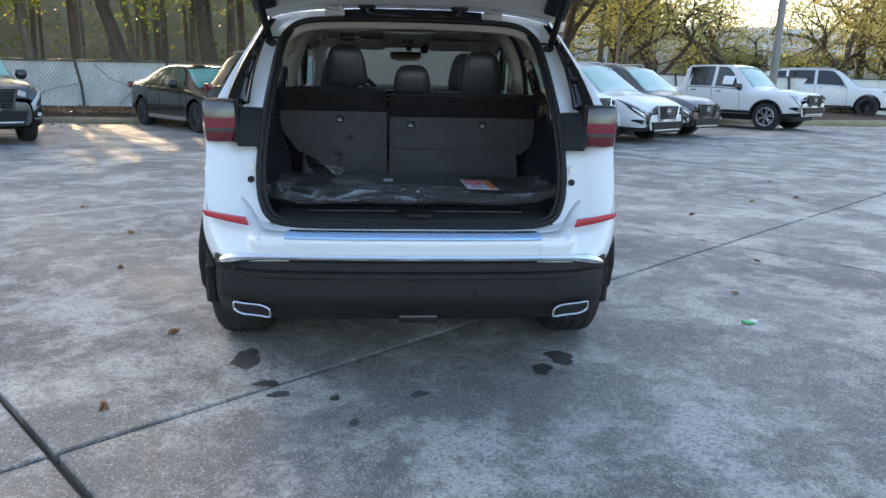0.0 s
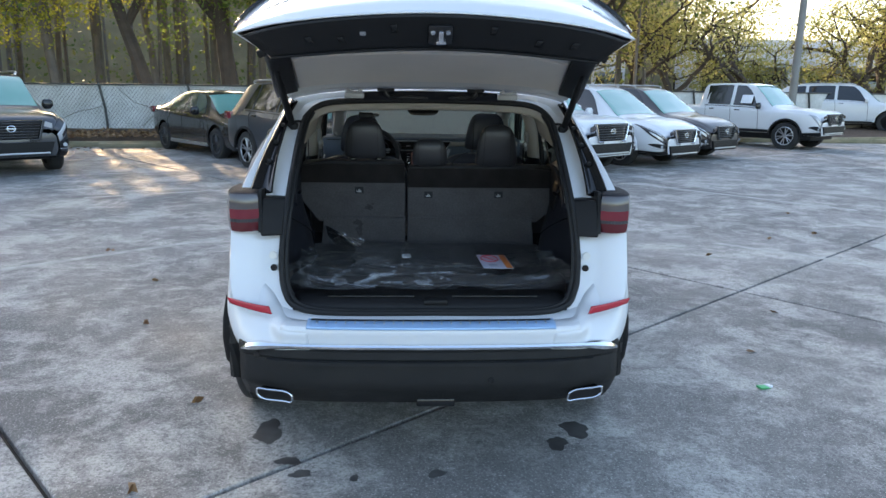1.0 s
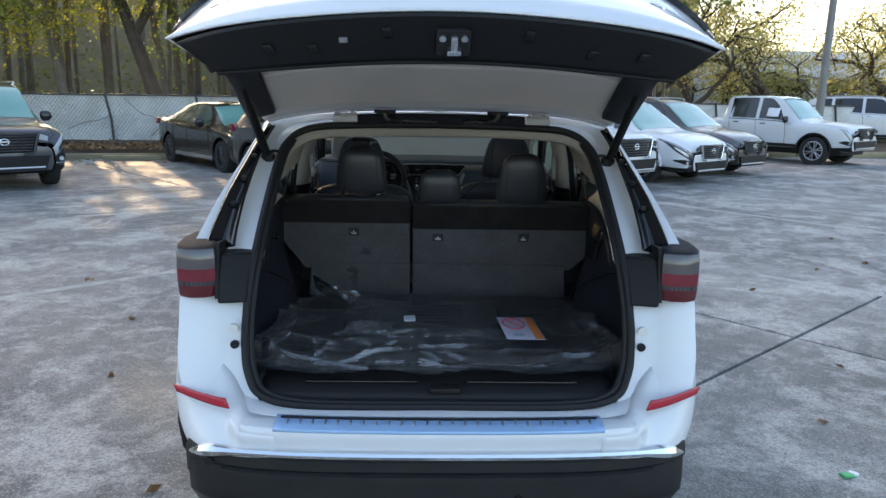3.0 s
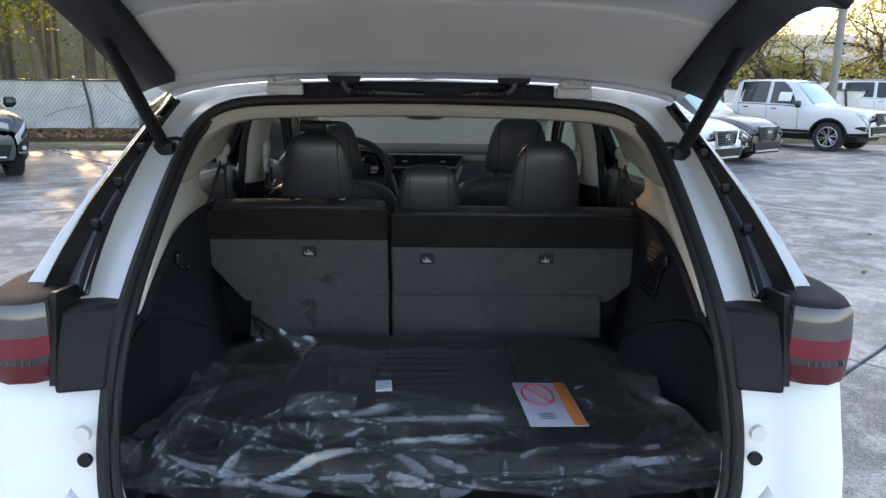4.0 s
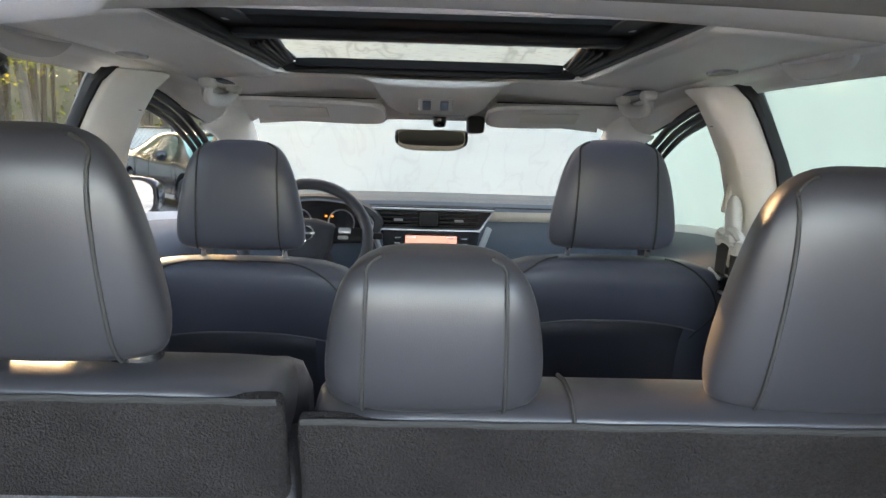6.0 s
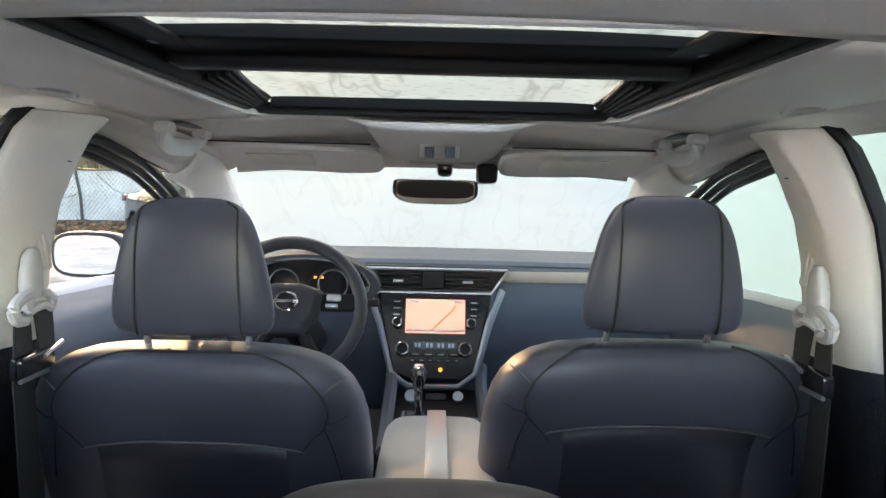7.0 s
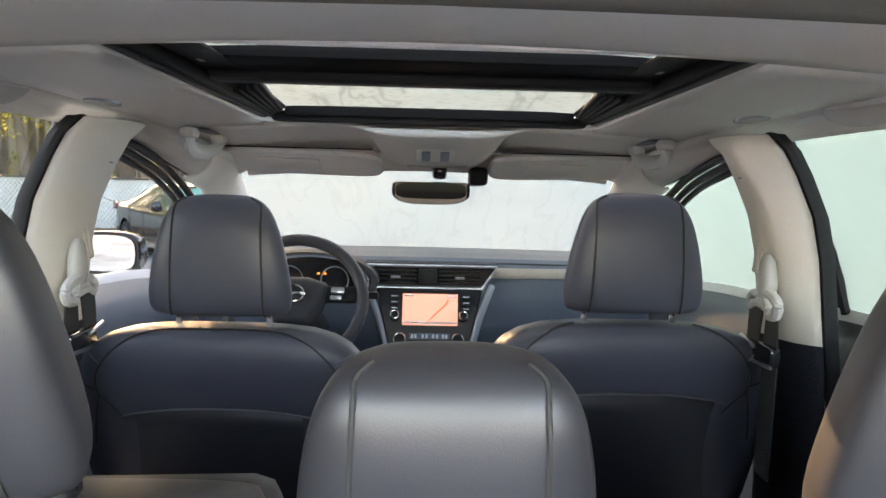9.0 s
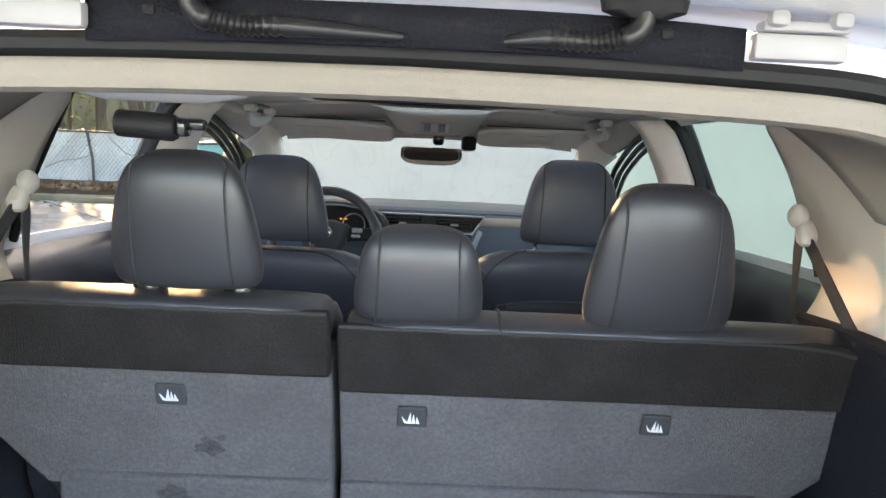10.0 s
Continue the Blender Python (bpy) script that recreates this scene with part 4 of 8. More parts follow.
def wheel(parent, x, y, r, width, spokes, rim_mat, side, z=None, rim_r=None):
    """Tyre with tread blocks, rim with spokes; side: which way its face looks."""
    z = r if z is None else z
    rim_r = rim_r or r * 0.66
    prof = [(rim_r, -0.5), (r * 0.93, -0.5), (r * 0.985, -0.42), (r, -0.3), (r, 0.3), (r * 0.985, 0.42), (r * 0.93, 0.5), (rim_r, 0.5)]
    n = 36
    tyre = part("wheel", loft([[(x + w * width, y + rr * math.cos(2 * math.pi * k / n), z + rr * math.sin(2 * math.pi * k / n)) for k in range(n)] for rr, w in prof], caps=False), TYRE, parent, "black tyre")
    bms = [disc(rim_r * 1.0, width * 0.5, 28, "x", x - side * width * 0.12, y, z)]
    part("rim_well", merged(*bms), BLACK_PLASTIC, tyre)
    rim = [tube([(x + side * width * 0.46, y + rim_r * 0.97 * math.cos(2 * math.pi * k / 28), z + rim_r * 0.97 * math.sin(2 * math.pi * k / 28)) for k in range(28)], rim_r * 0.06, 6, closed=True),
           disc(rim_r * 0.22, width * 0.12, 16, "x", x + side * width * 0.36, y, z)]
    for k in range(spokes):
        a = 2 * math.pi * k / spokes + 0.3
        for off in (-0.11, 0.11):
            c, s = math.cos(a + off * 0.6), math.sin(a + off * 0.6)
            c2, s2 = math.cos(a + off * 1.6), math.sin(a + off * 1.6)
            rim.append(tube([(x + side * width * 0.36, y + rim_r * 0.15 * c, z + rim_r * 0.15 * s), (x + side * width * 0.42, y + rim_r * 0.96 * c2, z + rim_r * 0.96 * s2)], rim_r * 0.055, 5))
    part("rim", merged(*rim), rim_mat, tyre, "spoked alloy rim")
    return tyre


for side in (-1, 1):
    for wy in WHEEL_Y:
        w = wheel(car, side * 0.825, wy, WHEEL_R, 0.235, 5, ALLOY, side)
        for g in (-0.06, 0.0, 0.06):
            part("tread_groove", tube([(side * 0.825 + g, wy + (WHEEL_R - 0.002) * math.cos(2 * math.pi * k / 40), WHEEL_R + (WHEEL_R - 0.002) * math.sin(2 * math.pi * k / 40)) for k in range(40)], 0.005, 5, closed=True), GLOSS_BLACK, w)
part("rear_axle", tube([(-0.75, 1.05, 0.36), (0.75, 1.05, 0.36)], 0.05, 8), BLACK_PLASTIC, car)
part("muffler", rbox(0.9, 0.3, 0.16, 0.06, 0, 0.5, 0.40), BLACK_PLASTIC, car)


# ---------------------------------------------------------------- liftgate, raised on its struts
HINGE = Vector((0, 0.905, 1.60))
OPEN = radians(60)
SWING = Matrix.Translation(HINGE) @ Matrix.Rotation(-OPEN, 4, "X") @ Matrix.Translation(-HINGE)


def gate_place(x, y, z):
    """A point of the shut gate, swung up about its hinge."""
    return SWING @ Vector((x, y, z))


# the shut gate from hinge to lip: y, z in the middle, half width, two bows towards the sides, lift of the corners
GATE_OUT = [(0.905, 1.635, 0.66, 0.03, 0.03, 0), (0.84, 1.635, 0.69, 0.03, 0.03, 0), (0.70, 1.55, 0.70, 0.04, 0.04, 0), (0.50, 1.40, 0.695, 0.05, 0.04, 0), (0.33, 1.265, 0.69, 0.06, 0.05, 0), (0.19, 1.175, 0.69, 0.08, 0.05, 0),
            (0.133, 1.12, 0.695, 0.09, 0.06, 0), (0.115, 1.04, 0.70, 0.10, 0.06, 0), (0.113, 0.97, 0.70, 0.10, 0.06, 0), (0.100, 0.88, 0.695, 0.10, 0.05, 0.015), (0.096, 0.80, 0.685, 0.09, 0.045, 0.05), (0.109, 0.745, 0.67, 0.08, 0.04, 0.095)]
GATE_IN = [(0.872, 1.605, 0.67, 0.03, 0.03, 0), (0.82, 1.57, 0.68, 0.03, 0.03, 0), (0.745, 1.51, 0.675, 0.03, 0.035, 0), (0.55, 1.345, 0.655, 0.03, 0.035, 0), (0.42, 1.215, 0.64, 0.03, 0.03, 0), (0.355, 1.13, 0.635, 0.035, 0.03, 0),
           (0.305, 1.02, 0.625, 0.04, 0.03, 0), (0.27, 0.92, 0.605, 0.05, 0.02, 0.0), (0.25, 0.83, 0.58, 0.05, 0.01, 0.01), (0.244, 0.764, 0.562, 0.052, 0.0, 0.03)]
GATE_LIP = [(0.112, 0.738, 0.655, 0.08, 0.04, 0.085), (0.12, 0.733, 0.64, 0.075, 0.035, 0.075), (0.20, 0.75, 0.59, 0.058, 0.01, 0.04), (0.244, 0.764, 0.562, 0.052, 0.0, 0.03)]


def gate_spot(table, t, u, push=0.0):
    """A point of one of the gate's faces: t from hinge to lip, u across, push inwards."""
    t = t * (len(table) - 1)
    i = min(int(t), len(table) - 2)
    f = t - i
    y, z, w, b2, b6, lift = (table[i][k] * (1 - f) + table[i + 1][k] * f for k in range(6))
    bend = b2 * u ** 2 + b6 * u ** 6
    return gate_place(u * w, y + bend + push * 0.75, z + push * 0.65 - bend * 0.15 + lift * u ** 4)


def gate_sheet(table, t0, t1, half0=-1.0, half1=1.0, push=0.0, nu=24, nv=20):
    return surface(lambda a, b: gate_spot(table, t0 + (t1 - t0) * b, half0 + (half1 - half0) * a, push), nu, nv)


def gate_box(sx, sy, sz, r, x, y, z, tilt=0.0):
    """A rounded box on the shut gate, swung up with it."""
    return moved(rbox(sx, sy, sz, r), SWING @ pose(x, y, z, tilt))


gate = part("liftgate", gate_sheet(GATE_OUT, 0.0, 1.0, nu=44, nv=44), PAINT_WHITE, car, "white liftgate swung up on struts", thick=0.006)
part("gate_inner_frame", gate_sheet(GATE_IN, 0.0, 0.62, nu=40, nv=24), PAINT_JAMB, gate, "white painted inner frame of the gate", thick=0.006)
for s in (-1, 1):
    part("gate_edge", surface(lambda a, b, s=s: gate_spot(GATE_OUT, b, s).lerp(gate_spot(GATE_IN, b, s), a), 4, 30), PAINT_WHITE, gate)
part("gate_upper_trim", gate_sheet(GATE_IN, 0.13, 0.335, -0.90, 0.90, 0.014), BEIGE, gate, "beige upper gate trim", thick=0.014, bevel=0.005)
for u in (-0.60, 0.60):
    part("trim_seam", tube([gate_spot(GATE_IN, 0.13 + 0.2 * k, u * (1.03 - 0.06 * k), -0.0006) for k in (0.0, 0.25, 0.5, 0.75, 1.0)], 0.0016, 5), RUBBER, gate)
part("gate_glass", gate_sheet(GATE_IN, 0.33, 0.56, -0.86, 0.86, 0.012), GLASS_DARK, gate, "dark rear window with heating lines")
part("glass_band", gate_sheet(GATE_IN, 0.325, 0.36, -0.88, 0.88, 0.006, 24, 3), BLACK_PLASTIC, gate, thick=0.004)
for k in range(7):
    f = 0.37 + 0.022 * k
    part("heating_line", gate_sheet(GATE_IN, f, f + 0.0015, -0.82, 0.82, 0.009, 24, 1), SATIN, gate)
part("gate_lower_trim", merged(gate_sheet(GATE_IN, 0.54, 1.0, -1.0, 1.0, 0.0, 30, 16), gate_sheet(GATE_LIP, 0.0, 1.0, -1.0, 1.0, 0.0, 30, 10)), BLACK_PLASTIC, gate, "black lower gate trim panel", thick=0.008)
for u, f in ((-0.72, 0.55), (-0.55, 0.6), (-0.25, 0.45), (0.28, 0.45), (0.55, 0.6), (0.75, 0.55)):
    part("trim_clip", gate_sheet(GATE_LIP, f, f + 0.12, u, u + 0.035, -0.003, 3, 3), BLACK_PLASTIC, gate, thick=0.003)
part("gate_button", gate_box(0.02, 0.014, 0.006, 0.002, -0.245, 0.185, 0.744, 8), SATIN, gate)
latch = part("latch", gate_box(0.085, 0.075, 0.022, 0.012, 0.008, 0.182, 0.741, 8), GLOSS_BLACK, gate, "metal gate latch in a black cover")
part("latch_plate", merged(gate_box(0.016, 0.045, 0.010, 0.003, 0.010, 0.186, 0.727, 8), gate_box(0.034, 0.014, 0.010, 0.004, 0.010, 0.205, 0.728, 8), *[moved(disc(0.008, 0.010, 12, "z"), SWING @ pose(0.008 + d, 0.168, 0.728, 8)) for d in (-0.025, 0.025)]), CHROME, latch)
# plate recess: ledge with wings, dark strip with lamps, camera and button, bolts
def ledge(a, b):
    q = 2 * a - 1
    h = 0.036 * (1 - abs(q) ** 1.6)
    return gate_spot(GATE_OUT, 0.636, 0.47 * q, 0.0) + (SWING.to_3x3() @ Vector((0, -0.016 * (1 - abs(q) ** 2) * math.sin(math.pi * min(1, 0.25 + b * 0.75)) - 0.002, 0.012 - h * (1 - b) * 0.8 + h * b * 0.8)))


part("grip_ledge", surface(ledge, 36, 6), PAINT_WHITE, gate, "white ledge over the plate recess", thick=0.006)
def on_gate(x, z, out):
    """A spot on the gate's plate field, in front of the paint."""
    return (x, 0.113 + 0.10 * (x / 0.70) ** 2 - out, z)


strip_ob = part("plate_grip", gate_box(0.385, 0.022, 0.030, 0.006, *on_gate(0.005, 1.0, 0.006)), BLACK_PLASTIC, gate, "black grip strip with plate lamps")
for x in (-0.13, 0.137):
    part("plate_lamp", gate_box(0.072, 0.010, 0.017, 0.004, *on_gate(x, 0.998, 0.016)), LAMP_CLEAR, strip_ob, "clear plate lamp")
part("grip_switch", gate_box(0.085, 0.010, 0.024, 0.004, *on_gate(0.045, 1.0, 0.016)), GLOSS_BLACK, strip_ob)
part("rear_camera", moved(disc(0.009, 0.012, 14, "y"), SWING @ pose(-0.025, 0.095, 1.0)), GLOSS_BLACK, strip_ob)
part("key_cylinder", gate_box(0.016, 0.006, 0.006, 0.002, *on_gate(0.015, 1.06, 0.0)), GLOSS_BLACK, gate)
for x in (-0.092, 0.092):
    part("plate_bolt", moved(disc(0.011, 0.014, 16, "y"), SWING @ pose(x, 0.097, 0.855)), GLOSS_BLACK, gate)
    part("plate_screw", moved(disc(0.008, 0.012, 14, "y"), SWING @ pose(x * 0.92, 0.104, 0.915)), SATIN, gate)
for x0, x1, n in ((-0.60, -0.40, 6), (0.515, 0.595, 2)):
    for k in range(n):
        a, w = x0 + (x1 - x0) * k / n, (x1 - x0) / n * 0.74
        part("chrome_badge_bar", gate_sheet(GATE_OUT, 0.712, 0.732, a / 0.70, (a + w) / 0.70, -0.004, 3, 2), SATIN, gate, thick=0.003)
part("round_emblem", merged(tube([gate_spot(GATE_OUT, 0.53 + 0.022 * math.sin(t), 0.011 + 0.072 * math.cos(t), -0.008) for t in [2 * math.pi * k / 28 for k in range(28)]], 0.006, 6, closed=True), gate_sheet(GATE_OUT, 0.525, 0.538, -0.085, 0.105, -0.010, 8, 2)), SATIN, gate, "chrome ring emblem")
part("spoiler_lamp", gate_box(0.26, 0.02, 0.016, 0.006, 0.06, 0.60, 1.515), GLOSS_BLACK, gate, "dark high brake lamp strip")
for sx in (-1, 1):
    def gl(a, b, sx=sx, push=-0.014):
        t = 0.50 + 0.155 * b
        u0 = 0.80 + 0.19 * b ** 1.3
        u = u0 + (1.03 - u0) * a
        return gate_spot(GATE_OUT, t, sx * u, push * math.sin(math.pi * (0.12 + 0.76 * b)) ** 0.5)
    gate_lens = part("gate_lamp", surface(gl, 10, 12), VIOLET_LENS, gate, "smoked violet tail lamp half on the gate", thick=0.012)
    part("gate_lamp_red", surface(lambda a, b, sx=sx: gl(0.12 + 0.5 * a, 0.08 + 0.62 * b, sx, -0.019), 8, 6), DARK_RED_LENS, gate_lens, "dark red lens")
    part("gate_lamp_edge", tube([gl(0.0, k / 10, sx, -0.018) for k in range(11)], 0.007, 6), GLOSS_BLACK, gate_lens)
    # dark strut well along the gate's edge
    part("strut_well", gate_sheet(GATE_IN, 0.13, 0.66, 0.905 * sx if sx > 0 else -1.06, 1.06 if sx > 0 else -0.905, 0.004, 6, 18), BLACK_PLASTIC, gate, "black strut well", thick=0.03, bevel=0.006)
    for k in range(6):
        q = gate_spot(GATE_IN, 0.16 + 0.085 * k, sx * 0.985, -0.004)
        part("well_rib", moved(rbox(0.05, 0.012, 0.012, 0.004), Matrix.Translation(q)), GLOSS_BLACK, gate)
    part("well_bolt", moved(disc(0.016, 0.02, 14, "z"), Matrix.Translation(gate_spot(GATE_IN, 0.15, sx * 0.97, -0.008))), SATIN, gate)
    # strut
    a, b = Vector((sx * 0.638, 0.80, 1.442)), gate_place(sx * 0.665, 0.55, 1.33) + Vector((0, 0, -0.03))
    strut = part("gas_strut", tube([a, a.lerp(b, 0.62)], 0.016, 12), BLACK_PLASTIC, car, "black power strut")
    part("strut_rod", tube([a.lerp(b, 0.6), b], 0.013, 10), BLACK_PLASTIC, strut)
    part("strut_ball", rbox(0.035, 0.03, 0.035, 0.01, *a), GLOSS_BLACK, strut)
    part("strut_cable", tube(smooth_line([a + Vector((-sx * 0.005, 0, 0.01)), a + Vector((-sx * 0.02, -0.01, 0.02)), a + Vector((-sx * 0.045, 0.0, 0.018)), a + Vector((-sx * 0.065, 0.02, 0.0))], 4), 0.006, 6), RUBBER, strut)
    # hinge
    hx = -0.355 if sx < 0 else 0.378
    part("gate_hinge", merged(rbox(0.092, 0.02, 0.026, 0.005, hx, 0.882, 1.582), rbox(0.084, 0.022, 0.010, 0.003, hx, 0.876, 1.600), *[rbox(0.02, 0.018, 0.016, 0.006, hx + d, 0.864, 1.606) for d in (-0.03, 0.03)]), HINGE_PAINT_SHADED, car, "white painted gate hinge")
# dark gap over the opening with cable sleeves
part("gutter_gap", surface(lambda a, b: (-0.312 + 0.64 * a, 0.888 - 0.004 * math.sin(math.pi * a), 1.566 + 0.040 * b - 0.007 * abs(2 * a - 1) ** 3), 12, 2), TRIM_DARK, car, "dark gap over the opening", thick=0.003)
for k in range(6):
    part("gap_clip", rbox(0.012, 0.006, 0.01, 0.002, -0.25 + 0.1 * k, 0.884, 1.59), BLACK_PLASTIC, car)
for x0, d in ((-0.205, 1), (0.222, -1)):
    g = part("cable_grommet", loft([rounded(0.085, 0.03, 20, 2.5, x0, 0.868, 1.618), rounded(0.08, 0.028, 20, 2.5, x0, 0.868, 1.606), rounded(0.045, 0.02, 20, 2.5, x0, 0.868, 1.600)]), RUBBER, gate, "black rubber cable grommet")
    far_x = 0.20 if d > 0 else 0.13
    path_c = smooth_line([(x0, 0.866, 1.606), (x0 + d * 0.002, 0.866, 1.594), (x0 + d * 0.014, 0.866, 1.582), (x0 + d * 0.045, 0.868, 1.577), (x0 + d * 0.09, 0.870, 1.578), (x0 + d * far_x, 0.874, 1.574)], 12)
    part("sleeve", tube(path_c, 0.010, 12, radii=[0.0115 if i < 26 else (0.0105 - 0.0024 * (i % 2) if i < 48 else 0.0098 - 0.0005 * (i - 48)) for i in range(len(path_c))]), CABLE, g, "ribbed black cable sleeve")

# ---------------------------------------------------------------- inside: headliner, pillars, doors
def lining_z(x, y):
    """Height of the headliner; it dips to the trim over the cargo opening."""
    t = min(max((1.30 - y) / 0.26, 0), 1)
    return roof_z(x, y, 0.042) - 0.032 * (1 - 0.75 * min(1, (x / 0.5) ** 2)) * t * t * (3 - 2 * t)


def lining_strip(x0, x1, y0, y1, nx=8, ny=16):
    def bound(b, y):
        return {"left": -roof_half(y), "right": roof_half(y)}.get(b, b)
    return surface(lambda a, b: (lambda y: (lambda x: (x, y, lining_z(x, y)))(bound(x0, y) + (bound(x1, y) - bound(x0, y)) * a))(y0 + (y1 - y0) * b), nx, ny)


lining = part("headliner", merged(lining_strip("left", "right", 1.0, 1.51, 16, 14), lining_strip("left", "right", 2.33, 2.70, 16, 6),
                                  lining_strip("left", -0.365, 1.51, 2.33, 4, 12), lining_strip(0.365, "right", 1.51, 2.33, 4, 12)), HEADLINER, car, "grey cloth headliner", thick=0.012, offset=1.0)
# rolled edge of the sunroof cut-out
edge = [(-0.365, 1.51), (-0.365, 2.27), (-0.32, 2.33), (0, 2.34), (0.32, 2.33), (0.365, 2.27), (0.365, 1.51), (0.3, 1.50), (-0.3, 1.50)]
part("cut_out_edge", tube([(x, y, lining_z(x, y) + 0.006) for x, y in edge], 0.006, 8, closed=True), HEADLINER, lining)
part("cut_out_wall", loft([[(x * 1.0, y, lining_z(x, y) + 0.002) for x, y in edge], [(x * 1.03, y, roof_z(x, y, 0.012)) for x, y in edge]], caps=False), ROOF_BLACK, lining)
# top edge of the cargo side walls, from the opening to the rear seat
WALL_TOP = smooth_line([(0.578, 0.43, 1.130), (0.602, 0.60, 1.176), (0.625, 0.81, 1.222), (0.642, 0.975, 1.231), (0.665, 1.2, 1.224), (0.69, 1.42, 1.205)], 8)
for side in (-1, 1):
    part("roof_rail_lining", patch(1.22, 2.75, 5.9, 7.05, 24, 6, 0.045, side), HEADLINER, car, thick=0.008, offset=1.0)
    part("front_pillar_trim", surface(lambda a, b, side=side: skin(2.58 + 0.87 * a, 5.75 + 1.1 * b, 0.035 + 0.02 * math.sin(math.pi * b), side), 14, 8), HEADLINER, car, "grey front pillar trim", thick=0.008, offset=1.0)
    # side trim from the opening to the rear door's window
    near_e = [Vector((x * 0.972, y + 0.02, 0.98 * (z - 1.15) + 1.15)) for x, y, z in [OPENING[k] for k in (7, 8, 9, 10, 11, 12, 13)]]
    near_e[0] = Vector(WALL_TOP[0]) + Vector((0.006, 0, 0.002))
    far_e = [Vector(WALL_TOP[-1]) + Vector((0.006, 0, 0.002)), Vector((0.790, 1.55, 1.25)), Vector((0.742, 1.55, 1.357)), Vector((0.700, 1.545, 1.451)), Vector((0.632, 1.50, 1.528)), Vector((0.45, 1.20, 1.562)), Vector((0, 1.05, 1.558))]
    na, fa = smooth_line(near_e, 6), smooth_line(far_e, 6)

    def trim_at(a, b, side=side, na=na, fa=fa):
        p, q = na[round(b * (len(na) - 1))], fa[round(b * (len(fa) - 1))]
        r = p.lerp(q, a)
        low = max(0, 1 - b * 6 * 1.2)
        w = WALL_TOP[round(a * (len(WALL_TOP) - 1))] + Vector((0.006, 0, 0.002))
        r = r.lerp(w, low) if low > 0 else r
        bulge = math.sin(math.pi * a) * math.sin(math.pi * min(1, b * 1.7)) if b < 0.59 else 0
        dip = (0.012 * math.sin(math.pi * min(1, a * 3)) if a < 0.33 else 0) * (1 if b > 0.5 else b * 2)
        return (side * (r.x + 0.018 * bulge), r.y, r.z - dip)
    nb = len(na)
    net = [[Vector(trim_at(a / 18, b / (nb - 1))) for b in range(nb)] for a in range(19)]
    for turn in range(30):
        net = [[net[a][b] if a in (0, 18) or b in (0, nb - 1) else net[a][b] * 0.4 + (net[a - 1][b] + net[a + 1][b] + net[a][b - 1] + net[a][b + 1]) * 0.15 for b in range(nb)] for a in range(19)]
    part("rear_pillar_trim", surface(lambda a, b: tuple(net[round(a * 18)][round(b * (nb - 1))]), 18, nb - 1), BEIGE, car, "beige trim from the opening to the rear door", thick=0.006, offset=1.0)
    grid = [p for line_n in net for p in line_n]
    ends = [min(grid, key=lambda g: (g[1] - y) ** 2 + (g[2] - z) ** 2) for y, z in ((1.10, 1.43), (0.95, 1.37))]
    part("trim_slot", tube([Vector(e) + Vector((-side * 0.009, 0, -0.004)) for e in ends], 0.0055, 6, flat=0.6), GLOSS_BLACK, car, "black slot in the side trim")
    # door trims
    for y0, y1 in ((1.45, 2.10), (2.26, 3.2)):
        part("door_trim", surface(lambda a, b, side=side: skin(y0 + (y1 - y0) * a, 1.6 + 2.42 * b, 0.10 + 0.02 * math.sin(math.pi * b) - 0.085 * max(0, b - 0.9) * 10, side), 12, 16), DASH if y0 > 2 else LEATHER, car, "dark door trim", thick=0.01, offset=1.0)
    # cargo side wall with the wheel housing
    def wall(a, b, side=side):
        w = WALL_TOP[round(a * (len(WALL_TOP) - 1))]
        z = 0.76 + (w.z - 0.76) * b
        start = spread([(0.70, 0.21, 0.50), (0.76, 0.25, 0.565), (0.82, 0.275, 0.60), (0.90, 0.30, 0.612), (1.0, 0.33, 0.61), (1.1, 0.38, 0.60), (1.18, 0.43, 0.592)], z)
        y = start[0] + (1.42 - start[0]) * a
        x = start[1] + 0.075 * math.sin(min(1, a * 2.4) * math.pi / 2)
        x -= 0.10 * math.exp(-((y - 0.98) / 0.20) ** 2) * max(0, min(1, 1.5 - 1.6 * b))
        k = max(0, (b - 0.75) / 0.25) ** 2
        return (side * (x * (1 - k) + w.x * k), y * (1 - k) + w.y * k, z)
    wall_ob = part("cargo_side_trim", surface(wall, 40, 16), TRIM_DARK, car, "black carpeted cargo side trim", thick=0.008, offset=1.0)
    part("trim_ledge", tube(smooth_line([wall(k / 8, 1.0) for k in range(9)], 3), 0.010, 6), TRIM_DARK, wall_ob)
    nodes = [wall(p / 40, q / 30, 1) for p in range(41) for q in range(31)]

    def wall_x(y, z, nodes=nodes):
        return min(nodes, key=lambda g: (g[1] - y) ** 2 + (g[2] - z) ** 2)[0]
    hx = wall_x(0.87, 1.13) - 0.006
    part("bag_hook", merged(tube(smooth_line([(side * hx, 0.87, 1.145), (side * (hx - 0.010), 0.866, 1.122), (side * (hx - 0.026), 0.866, 1.118), (side * (hx - 0.030), 0.866, 1.130)], 4), 0.006, 6), rbox(0.016, 0.026, 0.034, 0.006, side * hx, 0.87, 1.145)), GLOSS_BLACK, wall_ob, "black bag hook")
    part("cargo_socket", rbox(0.014, 0.034, 0.034, 0.006, side * (wall_x(0.47, 1.04) - 0.003), 0.47, 1.04), GLOSS_BLACK, wall_ob)
